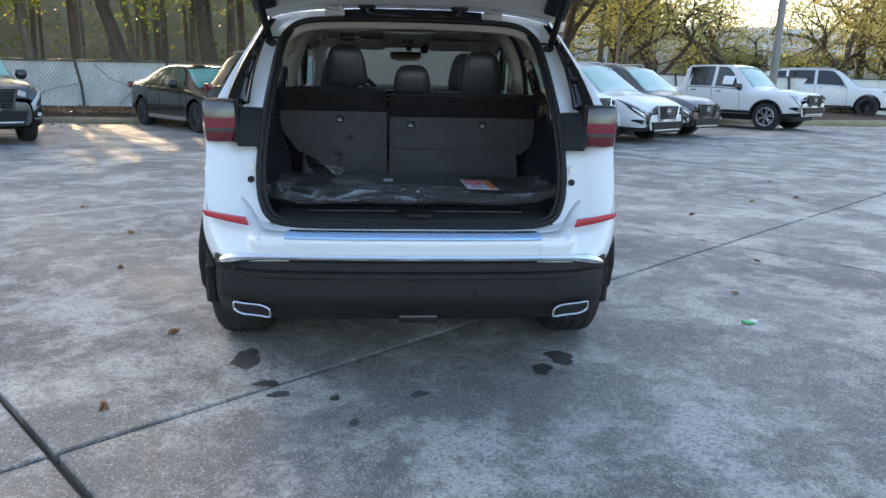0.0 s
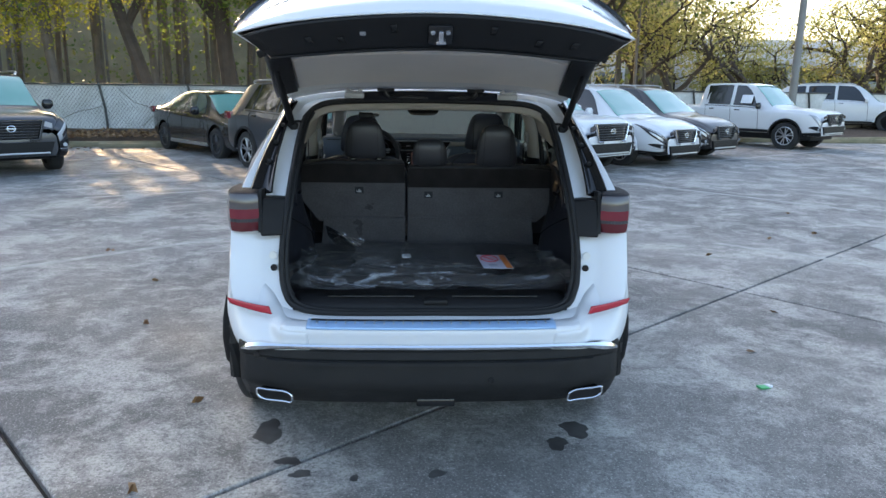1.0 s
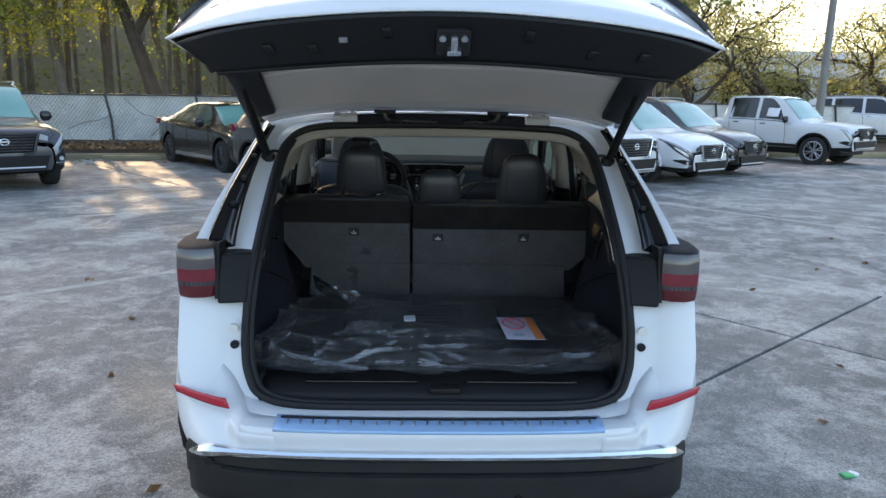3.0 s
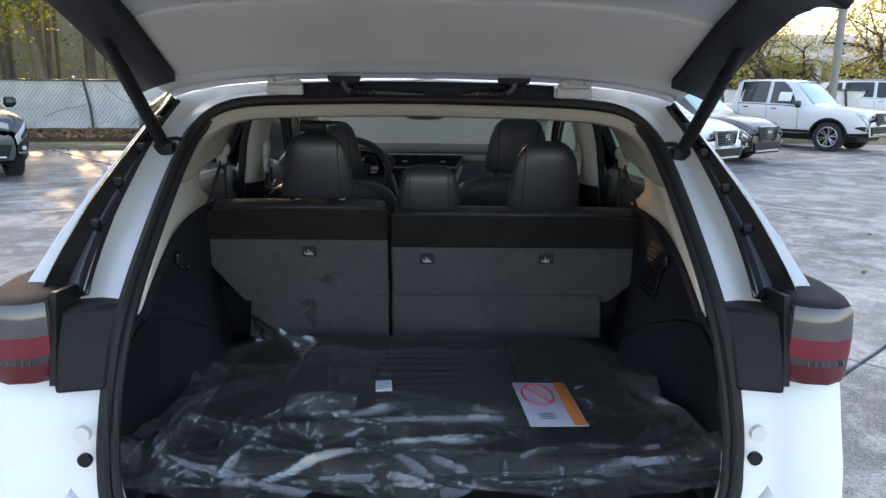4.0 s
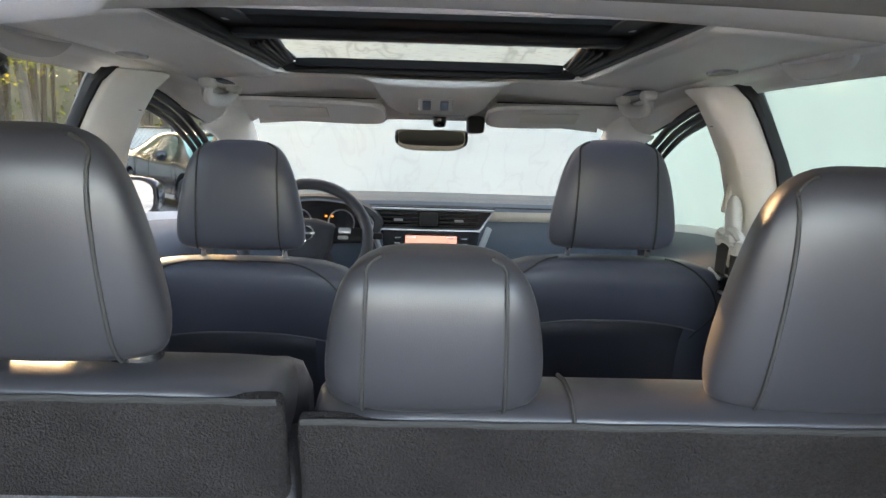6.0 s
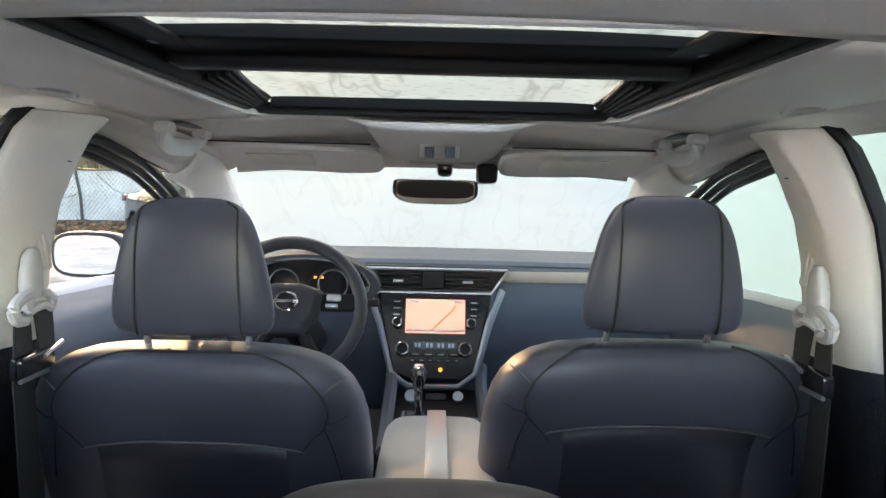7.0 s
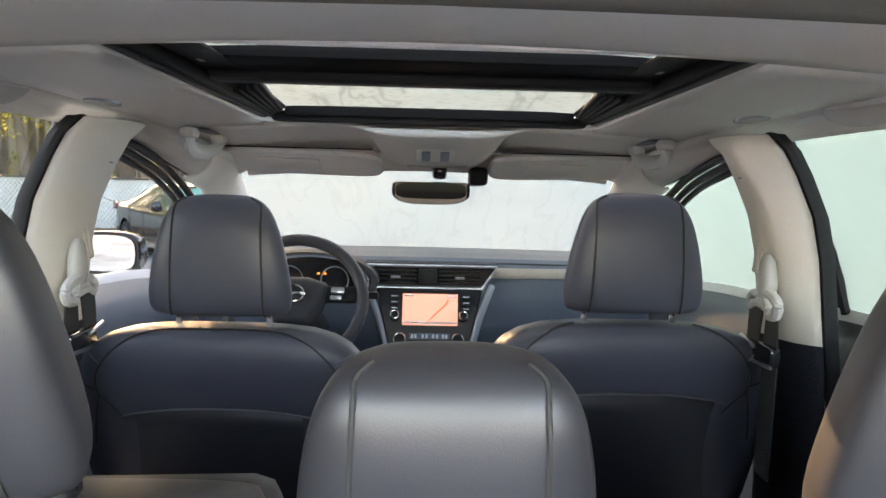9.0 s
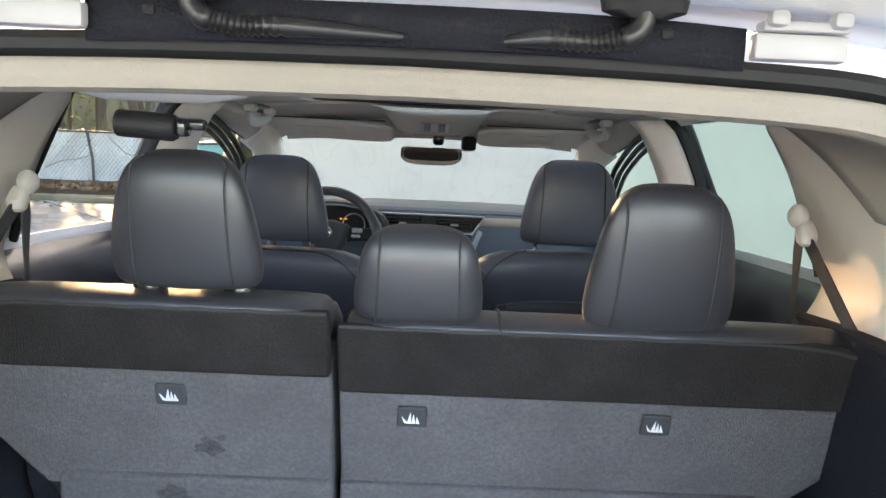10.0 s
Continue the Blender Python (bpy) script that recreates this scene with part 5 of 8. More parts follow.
    if side > 0:
        x0, x1 = wall_x(0.89, 1.10), wall_x(1.0, 1.10)
        rise = (wall_x(0.945, 1.16) - wall_x(0.945, 1.04)) / 0.12
        panel_v = part("vent_panel", surface(lambda a, b: (x0 + (x1 - x0) * a + rise * (0.14 * b - 0.07) - 0.004, 0.885 + 0.12 * a, 1.03 + 0.14 * b), 4, 4), TRIM_DARK, wall_ob, "black air vent panel", thick=0.004)
        for k in range(11):
            z = 1.04 + 0.012 * k
            part("vent_slot", tube([(x0 + (x1 - x0) * a + rise * (z - 1.10) - 0.008, 0.885 + 0.12 * a - 0.01 + 0.02 * a, z) for a in (0.12, 0.5, 0.88)], 0.0032, 6), ROOF_BLACK, panel_v)
    seam_pts = [(side * (wall_x(y, z) - 0.003), y, z) for y, z in ((0.36, 1.02), (0.52, 1.04), (0.70, 1.03), (0.85, 0.98), (0.98, 0.90), (1.05, 0.82))]
    part("wall_seam", tube(smooth_line(seam_pts, 6), 0.003, 6), GLOSS_BLACK, wall_ob)
    part("wall_filler", rbox(0.24, 0.02, 0.36, 0.006, side * 0.66, 1.425, 0.90), TRIM_DARK, wall_ob)
    # belts
    anchor = part("belt_guide", loft([rounded(w, d, 16, 2.4, side * 0.650, 1.365 + dy, z) for w, d, dy, z in ((0.016, 0.014, -0.012, 1.338), (0.028, 0.030, -0.012, 1.344), (0.032, 0.036, -0.010, 1.358), (0.026, 0.028, -0.004, 1.372), (0.020, 0.018, 0.0, 1.380))]), FOAM_WHITE, car, "pale belt guide on the pillar")
    part("belt_cap", loft([[(side * (0.642 + 0.016 * math.sin(e)), 1.372 + 0.021 * math.cos(e) * math.cos(q), 1.386 + 0.021 * math.cos(e) * math.sin(q)) for q in [2 * math.pi * w / 18 for w in range(18)]] for e in (-1.35, -0.9, -0.4, 0.1, 0.6)]), FOAM_WHITE, anchor, "round pale cap")
    part("belt", loft([[(side * (0.643 + o), y, z) for y, o in ((y0, -0.001), (y0 + w, -0.001), (y0 + w, 0.002), (y0, 0.002))] for z, y0, w in ((1.352, 1.355, 0.022), (1.33, 1.352, 0.026), (1.27, 1.356, 0.014), (1.20, 1.362, 0.006))]), BELT, anchor, "black seat belt running down to the buckle")
    part("outer_belt", loft([[(side * (x + o), y + dy, z) for dy, o in ((0, -0.001), (0.042, -0.001), (0.042, 0.002), (0, 0.002))] for x, y, z in ((0.650, 1.335, 1.352), (0.655, 1.29, 1.31), (0.662, 1.22, 1.245), (0.668, 1.165, 1.20))]), BELT, anchor, "black seat belt lying on the pillar")
    # grab handles and reading lamps
    for y, x, z in ((2.375, 0.505, 1.548), (1.70, 0.60, 1.588)):
        def on(yy, drop, x=x, z=z, y=y):
            return Vector((side * (x - 0.05 * (yy - y) + 0.35 * drop), yy, z + 0.012 - drop))
        h = part("grab_handle", tube(smooth_line([on(y - 0.095, 0.0), on(y - 0.085, 0.026), on(y - 0.045, 0.04), on(y + 0.045, 0.04), on(y + 0.085, 0.026), on(y + 0.095, 0.0)], 5), 0.0125, 10, flat=1.4), FOAM_GREY, car, "grey grab handle")
        for dy in (-0.095, 0.095):
            part("handle_base", moved(rbox(0.034, 0.05, 0.024, 0.010), Matrix.Translation(on(y + dy, 0.008))), FOAM_GREY, h)
        # slate plate that paints the recess's shade behind the handle
        part("handle_recess", moved(rbox(0.03, 0.12, 0.006, 0.003), Matrix.Translation(on(y, -0.004))), DASH, h)
    part("reading_lamp", loft([rounded(0.06, 0.13, 18, 2.2, side * 0.565, 1.98, 1.592), rounded(0.045, 0.10, 18, 2.2, side * 0.565, 1.98, 1.574)]), LAMP_CLEAR, lining, "clear reading lamp")
# front header, overhead console, visors, mirror
part("front_header", surface(lambda a, b: (-0.50 + 1.0 * a, 2.66 + 0.09 * b, roof_z(-0.5 + a, 2.66, 0.05) - 0.036 * b ** 2 - 0.01 * b), 16, 6), HEADLINER, lining, thick=0.01)
con = part("overhead_console", loft([[(0.02 + w * u, y, z + 0.035 * abs(u) ** 5) for u in [q / 10 - 1 for q in range(21)]] for y, z, w in ((2.335, 1.578, 0.26), (2.37, 1.566, 0.20), (2.45, 1.550, 0.165), (2.55, 1.531, 0.155), (2.63, 1.513, 0.145), (2.66, 1.512, 0.14), (2.68, 1.53, 0.14))], caps=False, closed=False), HEADLINER, car, "grey overhead console", thick=0.006, offset=1.0)
CON = pose(0.016, 2.49, 1.531, -36)
sp = part("switch_panel", moved(rbox(0.092, 0.056, 0.022, 0.006, 0, 0, 0.006), CON), FOAM_WHITE, con)
for dx in (-0.027, 0.027):
    part("roof_switch", moved(rbox(0.022, 0.034, 0.012, 0.003, dx * 0.85, 0, -0.003), CON), DASH, sp)
part("console_lamp", moved(rbox(0.16, 0.03, 0.010, 0.004, 0, 0.132, 0.001), pose(0.022, 2.505, 1.537, -11.5)), FOAM_WHITE, con)
for x0, x1, s in ((-0.545, -0.125, -1), (0.165, 0.575, 1)):
    mid, wid = (x0 + x1) / 2, x1 - x0
    v = part("sun_visor", moved(loft([rounded(wid, 0.155, 32, 5, 0, 0, -0.008), rounded(wid + 0.01, 0.165, 32, 5, 0, 0, 0.0), rounded(wid, 0.155, 32, 5, 0, 0, 0.010)]), pose(mid, 2.652, 1.514, -18, -s * 1.5, 0)), HEADLINER, car, "grey sun visor folded up")
    part("visor_clip", rbox(0.035, 0.02, 0.012, 0.004, x1 - 0.03 if s < 0 else x0 + 0.03, 2.70, 1.496), FOAM_WHITE, v)
    # dark bar added to draw the shade between visor and headliner
    part("visor_gap", tube([(x0 + 0.02, 2.572, 1.5445), (x1 - 0.02, 2.572, 1.5445)], 0.002, 6), RUBBER, v)
    part("visor_mirror_cover", moved(rbox(0.16, 0.075, 0.004, 0.002), pose(mid - 0.03, 2.642, 1.507, -18)), BEIGE, v)
mir = part("rear_view_mirror", loft([[(0.008 + 0.104 * k * math.copysign(abs(math.cos(t)) ** 0.5, math.cos(t)), 2.65 + yy, 1.447 + 0.030 * k * math.copysign(abs(math.sin(t)) ** 0.5, math.sin(t)) - 0.01 * math.sin(t) ** 2) for t in [2 * math.pi * q / 28 for q in range(28)]] for yy, k in ((-0.012, 0.95), (-0.008, 1.0), (0.01, 1.0), (0.03, 0.7))]), GLOSS_BLACK, car, "black rear-view mirror")
part("mirror_face", slab_of([(0.008 + 0.094 * math.copysign(abs(math.cos(t)) ** 0.5, math.cos(t)), 1.444 + 0.022 * math.copysign(abs(math.sin(t)) ** 0.5, math.sin(t))) for t in [2 * math.pi * q / 28 for q in range(28)]], -0.002, "y", 2.6375), MIRROR_DARKENED, mir, "mirror glass with its dark reflection put into the colour")
part("mirror_stalk", rbox(0.04, 0.06, 0.05, 0.012, 0.03, 2.68, 1.50), GLOSS_BLACK, mir)
part("camera_box", rbox(0.05, 0.09, 0.05, 0.012, 0.135, 2.70, 1.485), BLACK_PLASTIC, mir)

drum = part("middle_belt_case", moved(loft([[(xx, r * math.cos(t) * 1.15, r * math.sin(t)) for t in [2 * math.pi * q / 20 for q in range(20)]] for xx, r in ((-0.040, 0.011), (-0.038, 0.016), (0.025, 0.016), (0.03, 0.013))]), pose(-0.305, 1.03, 1.482, 0, 3)), BLACK_PLASTIC, car, "black case of the middle seat belt under the headliner")
part("belt_clip", merged(rbox(0.014, 0.028, 0.022, 0.005, -0.270, 1.035, 1.482), rbox(0.024, 0.02, 0.014, 0.005, -0.256, 1.04, 1.486)), GLOSS_BLACK, drum)
part("lining_bulge", loft([rounded(0.26, 0.16, 28, 2.6, -0.31, 1.05, 1.545), rounded(0.22, 0.13, 28, 2.6, -0.31, 1.05, 1.522), rounded(0.12, 0.06, 28, 2.6, -0.31, 1.05, 1.512)]), HEADLINER, car)

# ---------------------------------------------------------------- rear seat
TILT = math.atan(0.32)
SEAT = Matrix.Translation((0, 1.351, 0.75)) @ Matrix.Rotation(TILT, 4, "X")  # local: x, depth y, height z along the back


def seat_plate(outline, d0, d1):
    return moved(loft([[(x, d0, h) for x, h in outline], [(x, d1, h) for x, h in outline]]), SEAT)


def headrest(parent, m, w, h, d, post, posts=0.6, taper=0.0, hide=LEATHER):
    """A padded headrest, wide below and narrow above, with two seams down its back, on two posts."""
    prof = [(0.0, 0.80, 0.55), (0.025, 0.93, 0.78), (0.09, 0.99, 0.93), (0.20, 1.0, 1.0), (0.40, 0.955, 1.0), (0.60, 0.885, 0.95), (0.76, 0.81, 0.86), (0.87, 0.725, 0.72), (0.94, 0.62, 0.56), (0.985, 0.47, 0.36), (1.0, 0.30, 0.18)]
    prof = [(k, a * (1 + taper * (0.2 - k)), b) for k, a, b in prof]

    def lean(k):
        return 0.05 * h * k * k

    def ring(k, a, b):
        return [(x * (1 - 0.24 * max(0, y / (d * b) + 0.25)), y + lean(k), z) for x, y, z in rounded(w * a, d * b, 44, 3.0, 0, 0, h * k)]
    hr = part("headrest", moved(loft([ring(k, a, b) for k, a, b in prof]), m), hide, parent, "black leather headrest", subsurf=1)
    for s in (-1, 1):
        seam = []
        for k, a, b in prof[1:-1]:
            u = min(0.9, (0.62 - 0.05 * k) / a)
            seam.append(m @ Vector((s * w * 0.5 * a * u, -d / 2 * b * (1 - u ** 3.0) ** (1 / 3.0) * 0.99 + lean(k), h * k)))
        part("seam", tube(smooth_line(seam, 4), 0.0020, 6), STITCH, hr)
        part("post", tube([m @ Vector((s * w * posts / 2, 0, -post)), m @ Vector((s * w * posts / 2, 0, 0.02))], 0.006, 10), CHROME, hr, "chrome post")
        part("post_collar", moved(loft([rounded(0.050, 0.034, 18, 2.2, s * w * posts / 2, 0, -post - 0.006), rounded(0.046, 0.030, 18, 2.2, s * w * posts / 2, 0, -post + 0.003), rounded(0.026, 0.018, 18, 2.2, s * w * posts / 2, 0, -post + 0.008)]), m), GLOSS_BLACK, hr)
    return hr


for x0, x1, low_h, mid_h, top_h, isos in ((-0.680, -0.114, 0.185, 0.390, 0.502, ((-0.361, 0.347),)), (-0.103, 0.722, 0.185, 0.365, 0.482, ((0.011, 0.322), (0.392, 0.324)))):
    left = x0 < -0.5
    out = x0 if left else x1
    inn = x1 if left else x0
    s = -1 if left else 1
    low_out = out - s * (0.122 if left else 0.136)
    knee = 0.290 if left else 0.258
    seat = part("rear_seat_back", seat_plate([(inn, low_h), (inn, mid_h + 0.01), (out, mid_h + 0.01), (out, knee), (low_out + s * 0.03, 0.150), (inn, 0.150)][1:], 0.0, 0.10), CARPET, car, "rear seat back with charcoal carpet", bevel=0.008)
    part("top_band", seat_plate([(inn, mid_h), (inn, top_h), (out - s * 0.12, top_h), (out - s * 0.06, top_h - 0.007), (out - s * 0.025, top_h - 0.018), (out - s * 0.006, top_h - 0.045), (out, mid_h)], -0.010, 0.012), CARPET_DARK, seat, "black plush carpet band", bevel=0.007)
    n_out = out - s * 0.016
    lo, hi = min(inn + s * 0.004, n_out), max(inn + s * 0.004, n_out)
    top_rings = []
    for k in range(25):
        x = lo + (hi - lo) * k / 24
        e = min(1, 8 * k / 24, 8 * (24 - k) / 24)
        sag = 0.016 * (1 - e) ** 2 + (0.022 * max(0, (x - 0.50) / 0.20) ** 2 if not left else 0.022 * max(0, (-0.50 - x) / 0.16) ** 2)
        wave = 0.0025 * math.sin(x * 23)
        top_rings.append([tuple(SEAT @ Vector((x, dd, top_h + hh - sag * (1 if hh > 0 else 0.3) + (wave if hh > 0.01 else 0)))) for dd, hh in
                          ((-0.004, -0.012), (-0.005, 0.001), (0.001, 0.005), (0.014, 0.008), (0.034, 0.007), (0.058, 0.000), (0.085, -0.014), (0.11, -0.034), (0.13, -0.05), (0.13, -0.10), (0.02, -0.10))])
    part("leather_top", loft(top_rings), LEATHER, seat, "black leather seat top", subsurf=1)
    part("piping", tube([SEAT @ Vector((lo + (hi - lo) * k / 24, -0.009, top_h + 0.001 + 0.0008 * math.sin(k * 2.1) - 0.024 * max(0, (s * (lo + (hi - lo) * k / 24) - 0.52) / 0.18) ** 2)) for k in range(25)], 0.003, 6), STITCH, seat)
    part("lower_panel", seat_plate([(inn, -0.02), (inn, low_h), (low_out, low_h), (low_out + s * 0.028, -0.02)], -0.014, 0.06), CARPET, seat, "folding lower carpet panel", bevel=0.007)
    for x, h in isos:
        ic = part("anchor_cover", seat_plate([(x - 0.0235, h - 0.019), (x + 0.0235, h - 0.019), (x + 0.0225, h + 0.019), (x - 0.0225, h + 0.019)], -0.007, 0.0), MAT_RUBBER, seat, "plastic child seat anchor cover", bevel=0.003)
        part("anchor_icon", merged(*[seat_plate([(x - 0.008 + 0.007 * k, h - 0.010), (x - 0.001 + 0.0065 * k, h - 0.010), (x - 0.002 + 0.0045 * k, h + 0.011 - 0.004 * k)], -0.0085, -0.007) for k in range(3)], seat_plate([(x - 0.016, h + 0.002), (x - 0.012, h - 0.009), (x - 0.006, h - 0.010), (x - 0.011, h - 0.004)], -0.0085, -0.007)), ICON, ic)
    if left:
        for cx, ch, rw, rh, off in ((-0.312, 0.243, 0.022, 0.016, -0.0012), (-0.292, 0.262, 0.010, 0.006, -0.0012), (-0.365, 0.105, 0.016, 0.045, -0.0152), (-0.372, 0.155, 0.026, 0.018, -0.0152)):
            ring = [(cx + rw * math.cos(q) * (1 + 0.28 * math.sin(3 * q + cx * 90) + 0.16 * math.sin(7 * q)), ch + rh * math.sin(q) * (1 + 0.25 * math.sin(4 * q + ch * 80))) for q in [2 * math.pi * w / 30 for w in range(30)]]
            part("dark_smudge", seat_plate(ring, off, off + 0.001), SMUDGE, seat, "dark rubbed smudge on the carpet")
    part("seat_padding", seat_plate([(inn, 0.0), (inn, top_h - 0.06), (out - s * 0.03, top_h - 0.08), (out - s * 0.03, 0.0)], 0.08, 0.17), LEATHER, seat, bevel=0.03)
    if not left:
        part("seat_split_seam", tube([SEAT @ Vector((0.137, y, 0.482 + dz)) for y, dz in ((-0.006, 0.001), (0.000, 0.005), (0.013, 0.009), (0.034, 0.008), (0.058, 0.001), (0.085, -0.013))], 0.0025, 6), STITCH, seat)
    for x, w, h, d, zoff, back_d in (((-0.325, 0.228, 0.200, 0.098, 0.517, 0.052),) if left else ((0.014, 0.198, 0.141, 0.094, 0.484, 0.036), (0.371, 0.232, 0.224, 0.098, 0.474, 0.052))):
        headrest(seat, SEAT @ Matrix.Translation((x, back_d, zoff)), w, h, d, 0.006 if left else 0.0, 0.6, -0.14 if w < 0.2 else -0.02)
cushion = part("rear_cushion", loft([rounded(1.26, 0.48, 40, 6, 0, 1.72, 0.62), rounded(1.30, 0.52, 40, 6, 0, 1.72, 0.74), rounded(1.24, 0.46, 40, 6, 0, 1.72, 0.78)]), LEATHER, car, "black leather rear bench cushion")

# ---------------------------------------------------------------- front seats
for x, dz in ((-0.372, 0.0), (0.378, 0.02)):
    rings = []
    for k, w, d, y, z in ((0, 0.44, 0.10, 2.24, 0.55), (1, 0.52, 0.15, 2.20, 0.68), (2, 0.56, 0.17, 2.15, 0.83), (3, 0.57, 0.17, 2.10, 0.97), (4, 0.56, 0.165, 2.065, 1.07), (5, 0.515, 0.15, 2.047, 1.13), (6, 0.43, 0.125, 2.038, 1.168), (7, 0.27, 0.08, 2.033, 1.187)):
        rings.append(rounded(w, d, 40, 3.4, x, y, z + dz))
    seat = part("front_seat", loft(rings), LEATHER_SHEEN, car, "black leather front seat with sky sheen in its colour", subsurf=1)
    # map pocket panel and its piping
    def back(u, z):
        y = 2.24 - (z - dz - 0.55) * 0.335 - 0.083 + 0.05 * u ** 4
        return Vector((x + u * 0.235, y - 0.006, z))
    def panel(a, b):
        u = 2 * a - 1
        top = 1.035 + 2.2 * dz - 0.05 * abs(u) ** 3
        return back(u, 0.62 + (top - 0.62) * b)
    part("map_pocket", surface(panel, 16, 12), LEATHER, seat, "black back panel with pocket", thick=0.008, offset=1.0)
    part("pocket_piping", tube([back(2 * k / 16 - 1, 1.037 + 2.2 * dz - 0.05 * abs(2 * k / 16 - 1) ** 3) + Vector((0, -0.004, 0)) for k in range(17)], 0.002, 6), STITCH_PALE, seat)
    headrest(seat, Matrix.Translation((x, 2.035, 1.205 + dz)) @ Matrix.Rotation(0.12, 4, "X"), 0.268, 0.218, 0.105, 0.03, 0.62, 0.02, LEATHER_SHEEN)
    part("seat_cushion", loft([rounded(0.46, 0.5, 36, 5, x, 2.46, 0.50), rounded(0.50, 0.54, 36, 5, x, 2.46, 0.62), rounded(0.44, 0.46, 36, 5, x, 2.46, 0.66)]), LEATHER, seat)

# ---------------------------------------------------------------- dashboard and console
PROFILE = [(3.56, 1.16), (3.42, 1.225), (3.25, 1.252), (3.08, 1.247), (3.02, 1.235), (2.995, 1.20), (2.985, 1.16), (2.975, 1.10), (2.99, 1.0), (3.04, 0.90), (3.12, 0.74)]


def dash_at(a, b):
    x = -0.76 + 1.52 * a
    t = b * (len(PROFILE) - 1)
    i = min(int(t), len(PROFILE) - 2)
    f = t - i
    y, z = (PROFILE[i][k] * (1 - f) + PROFILE[i + 1][k] * f for k in (0, 1))
    return (x, y + 0.10 * (abs(x) / 0.76) ** 3, z - 0.012 * (x / 0.76) ** 2)


dash = part("dashboard", surface(dash_at, 32, 30), DASH, car, "slate grey soft dashboard", thick=0.01)
part("dash_seam", tube([(-0.7 + 0.07 * k, 3.0 + 0.10 * (abs(-0.7 + 0.07 * k) / 0.76) ** 3, 1.222 - 0.012 * ((-0.7 + 0.07 * k) / 0.76) ** 2) for k in range(21)], 0.003, 6), STITCH, dash)
part("inlay_strip", surface(lambda a, b: (0.200 + 0.52 * a, 2.972 + 0.10 * ((0.200 + 0.52 * a) / 0.76) ** 3, 1.177 + 0.032 * b), 14, 2), WOOD, dash, "pale satin inlay strip", thick=0.006)
vent = part("centre_vent", moved(loft([[(x, yy, z) for x, z in ((-0.215, 0.032), (0.215, 0.032), (0.17, -0.036), (-0.17, -0.036))] for yy in (0.0, 0.05)]), pose(0.012, 2.955, 1.190)), GLOSS_BLACK, dash, "centre air vents", bevel=0.006)
part("vent_frame", tube([(0.006 + x, 2.953, 1.180 + z) for x, z in ((-0.215, 0.033), (0.215, 0.033), (0.168, -0.037), (-0.168, -0.037))], 0.005, 6, closed=True), SATIN, vent)
for side in (-1, 1):
    for k in range(4):
        part("vent_slat", rbox(0.13, 0.012, 0.004, 0.001, 0.006 + side * 0.10, 2.951, 1.158 + 0.013 * k), BLACK_PLASTIC, vent)
    part("vent_tab", rbox(0.03, 0.012, 0.007, 0.002, 0.006 + side * 0.10, 2.945, 1.178), SATIN, vent)
part("hazard_switch", rbox(0.06, 0.016, 0.045, 0.005, 0.006, 2.949, 1.182), BLACK_PLASTIC, vent)
STACK = Matrix.Translation((0.012, 2.90, 1.04)) @ Matrix.Rotation(radians(-24), 4, "X")  # local: x, y away, z up the panel
stack = part("centre_fascia", moved(loft([[(x, yy, z) for x, z in ((-0.165, 0.115), (0.165, 0.115), (0.115, -0.115), (0.07, -0.135), (-0.07, -0.135), (-0.115, -0.115))] for yy in (0.0, 0.06)]), STACK), GLOSS_BLACK, dash, "gloss black centre stack", bevel=0.006)
for side in (-1, 1):
    part("stack_trim", moved(tube([(side * 0.195, -0.004, 0.125), (side * 0.155, -0.004, 0.02), (side * 0.118, -0.004, -0.12), (side * 0.07, -0.004, -0.155), (0, -0.004, -0.158)], 0.013, 8, flat=0.6), STACK), SATIN, stack, "satin silver V-shaped trim")
scr = part("map_screen", moved(rbox(0.170, 0.006, 0.100, 0.002, 0.003, -0.002, 0.045), STACK), SCREEN, stack, "lit map screen")
part("route_line", moved(tube([(-0.01, -0.006, 0.0), (0.02, -0.006, 0.03), (0.05, -0.006, 0.06), (0.06, -0.006, 0.075)], 0.002, 5), STACK), SCREEN_LINE, scr)
part("screen_bar", moved(merged(rbox(0.165, 0.003, 0.006, 0.001, 0.003, -0.006, 0.002), rbox(0.03, 0.003, 0.006, 0.001, -0.062, -0.006, 0.088), rbox(0.028, 0.003, 0.006, 0.001, 0.068, -0.006, 0.088)), STACK), ICON, scr)
part("disc_slot", moved(rbox(0.15, 0.006, 0.008, 0.002, 0.003, -0.002, 0.103), STACK), BLACK_PLASTIC, stack)
for side in (-1, 1):
    for k in range(3):
        part("stack_button", moved(rbox(0.026, 0.006, 0.012, 0.002, side * 0.110 + 0.003, -0.003, 0.085 - 0.019 * k), STACK), BLACK_PLASTIC, stack)
        part("button_print", moved(rbox(0.018, 0.002, 0.0025, 0.0005, side * 0.110 + 0.003, -0.008, 0.085 - 0.019 * k), STACK), ICON, stack)
    for z, r in ((0.024, 0.012), (-0.052, 0.017)):
        x = side * (0.105 if z > 0 else 0.088)
        kn = part("stack_knob", moved(disc(r, 0.02, 22, "y", x, -0.008, z), STACK), BLACK_PLASTIC, stack)
        part("knob_ring", moved(tube([(x + r * math.cos(t), -0.019, z + r * math.sin(t)) for t in [2 * math.pi * q / 22 for q in range(22)]], 0.0022, 6, closed=True), STACK), CHROME, kn)
part("climate_display", moved(rbox(0.125, 0.004, 0.020, 0.002, 0.003, -0.002, -0.040), STACK), DASH, stack)
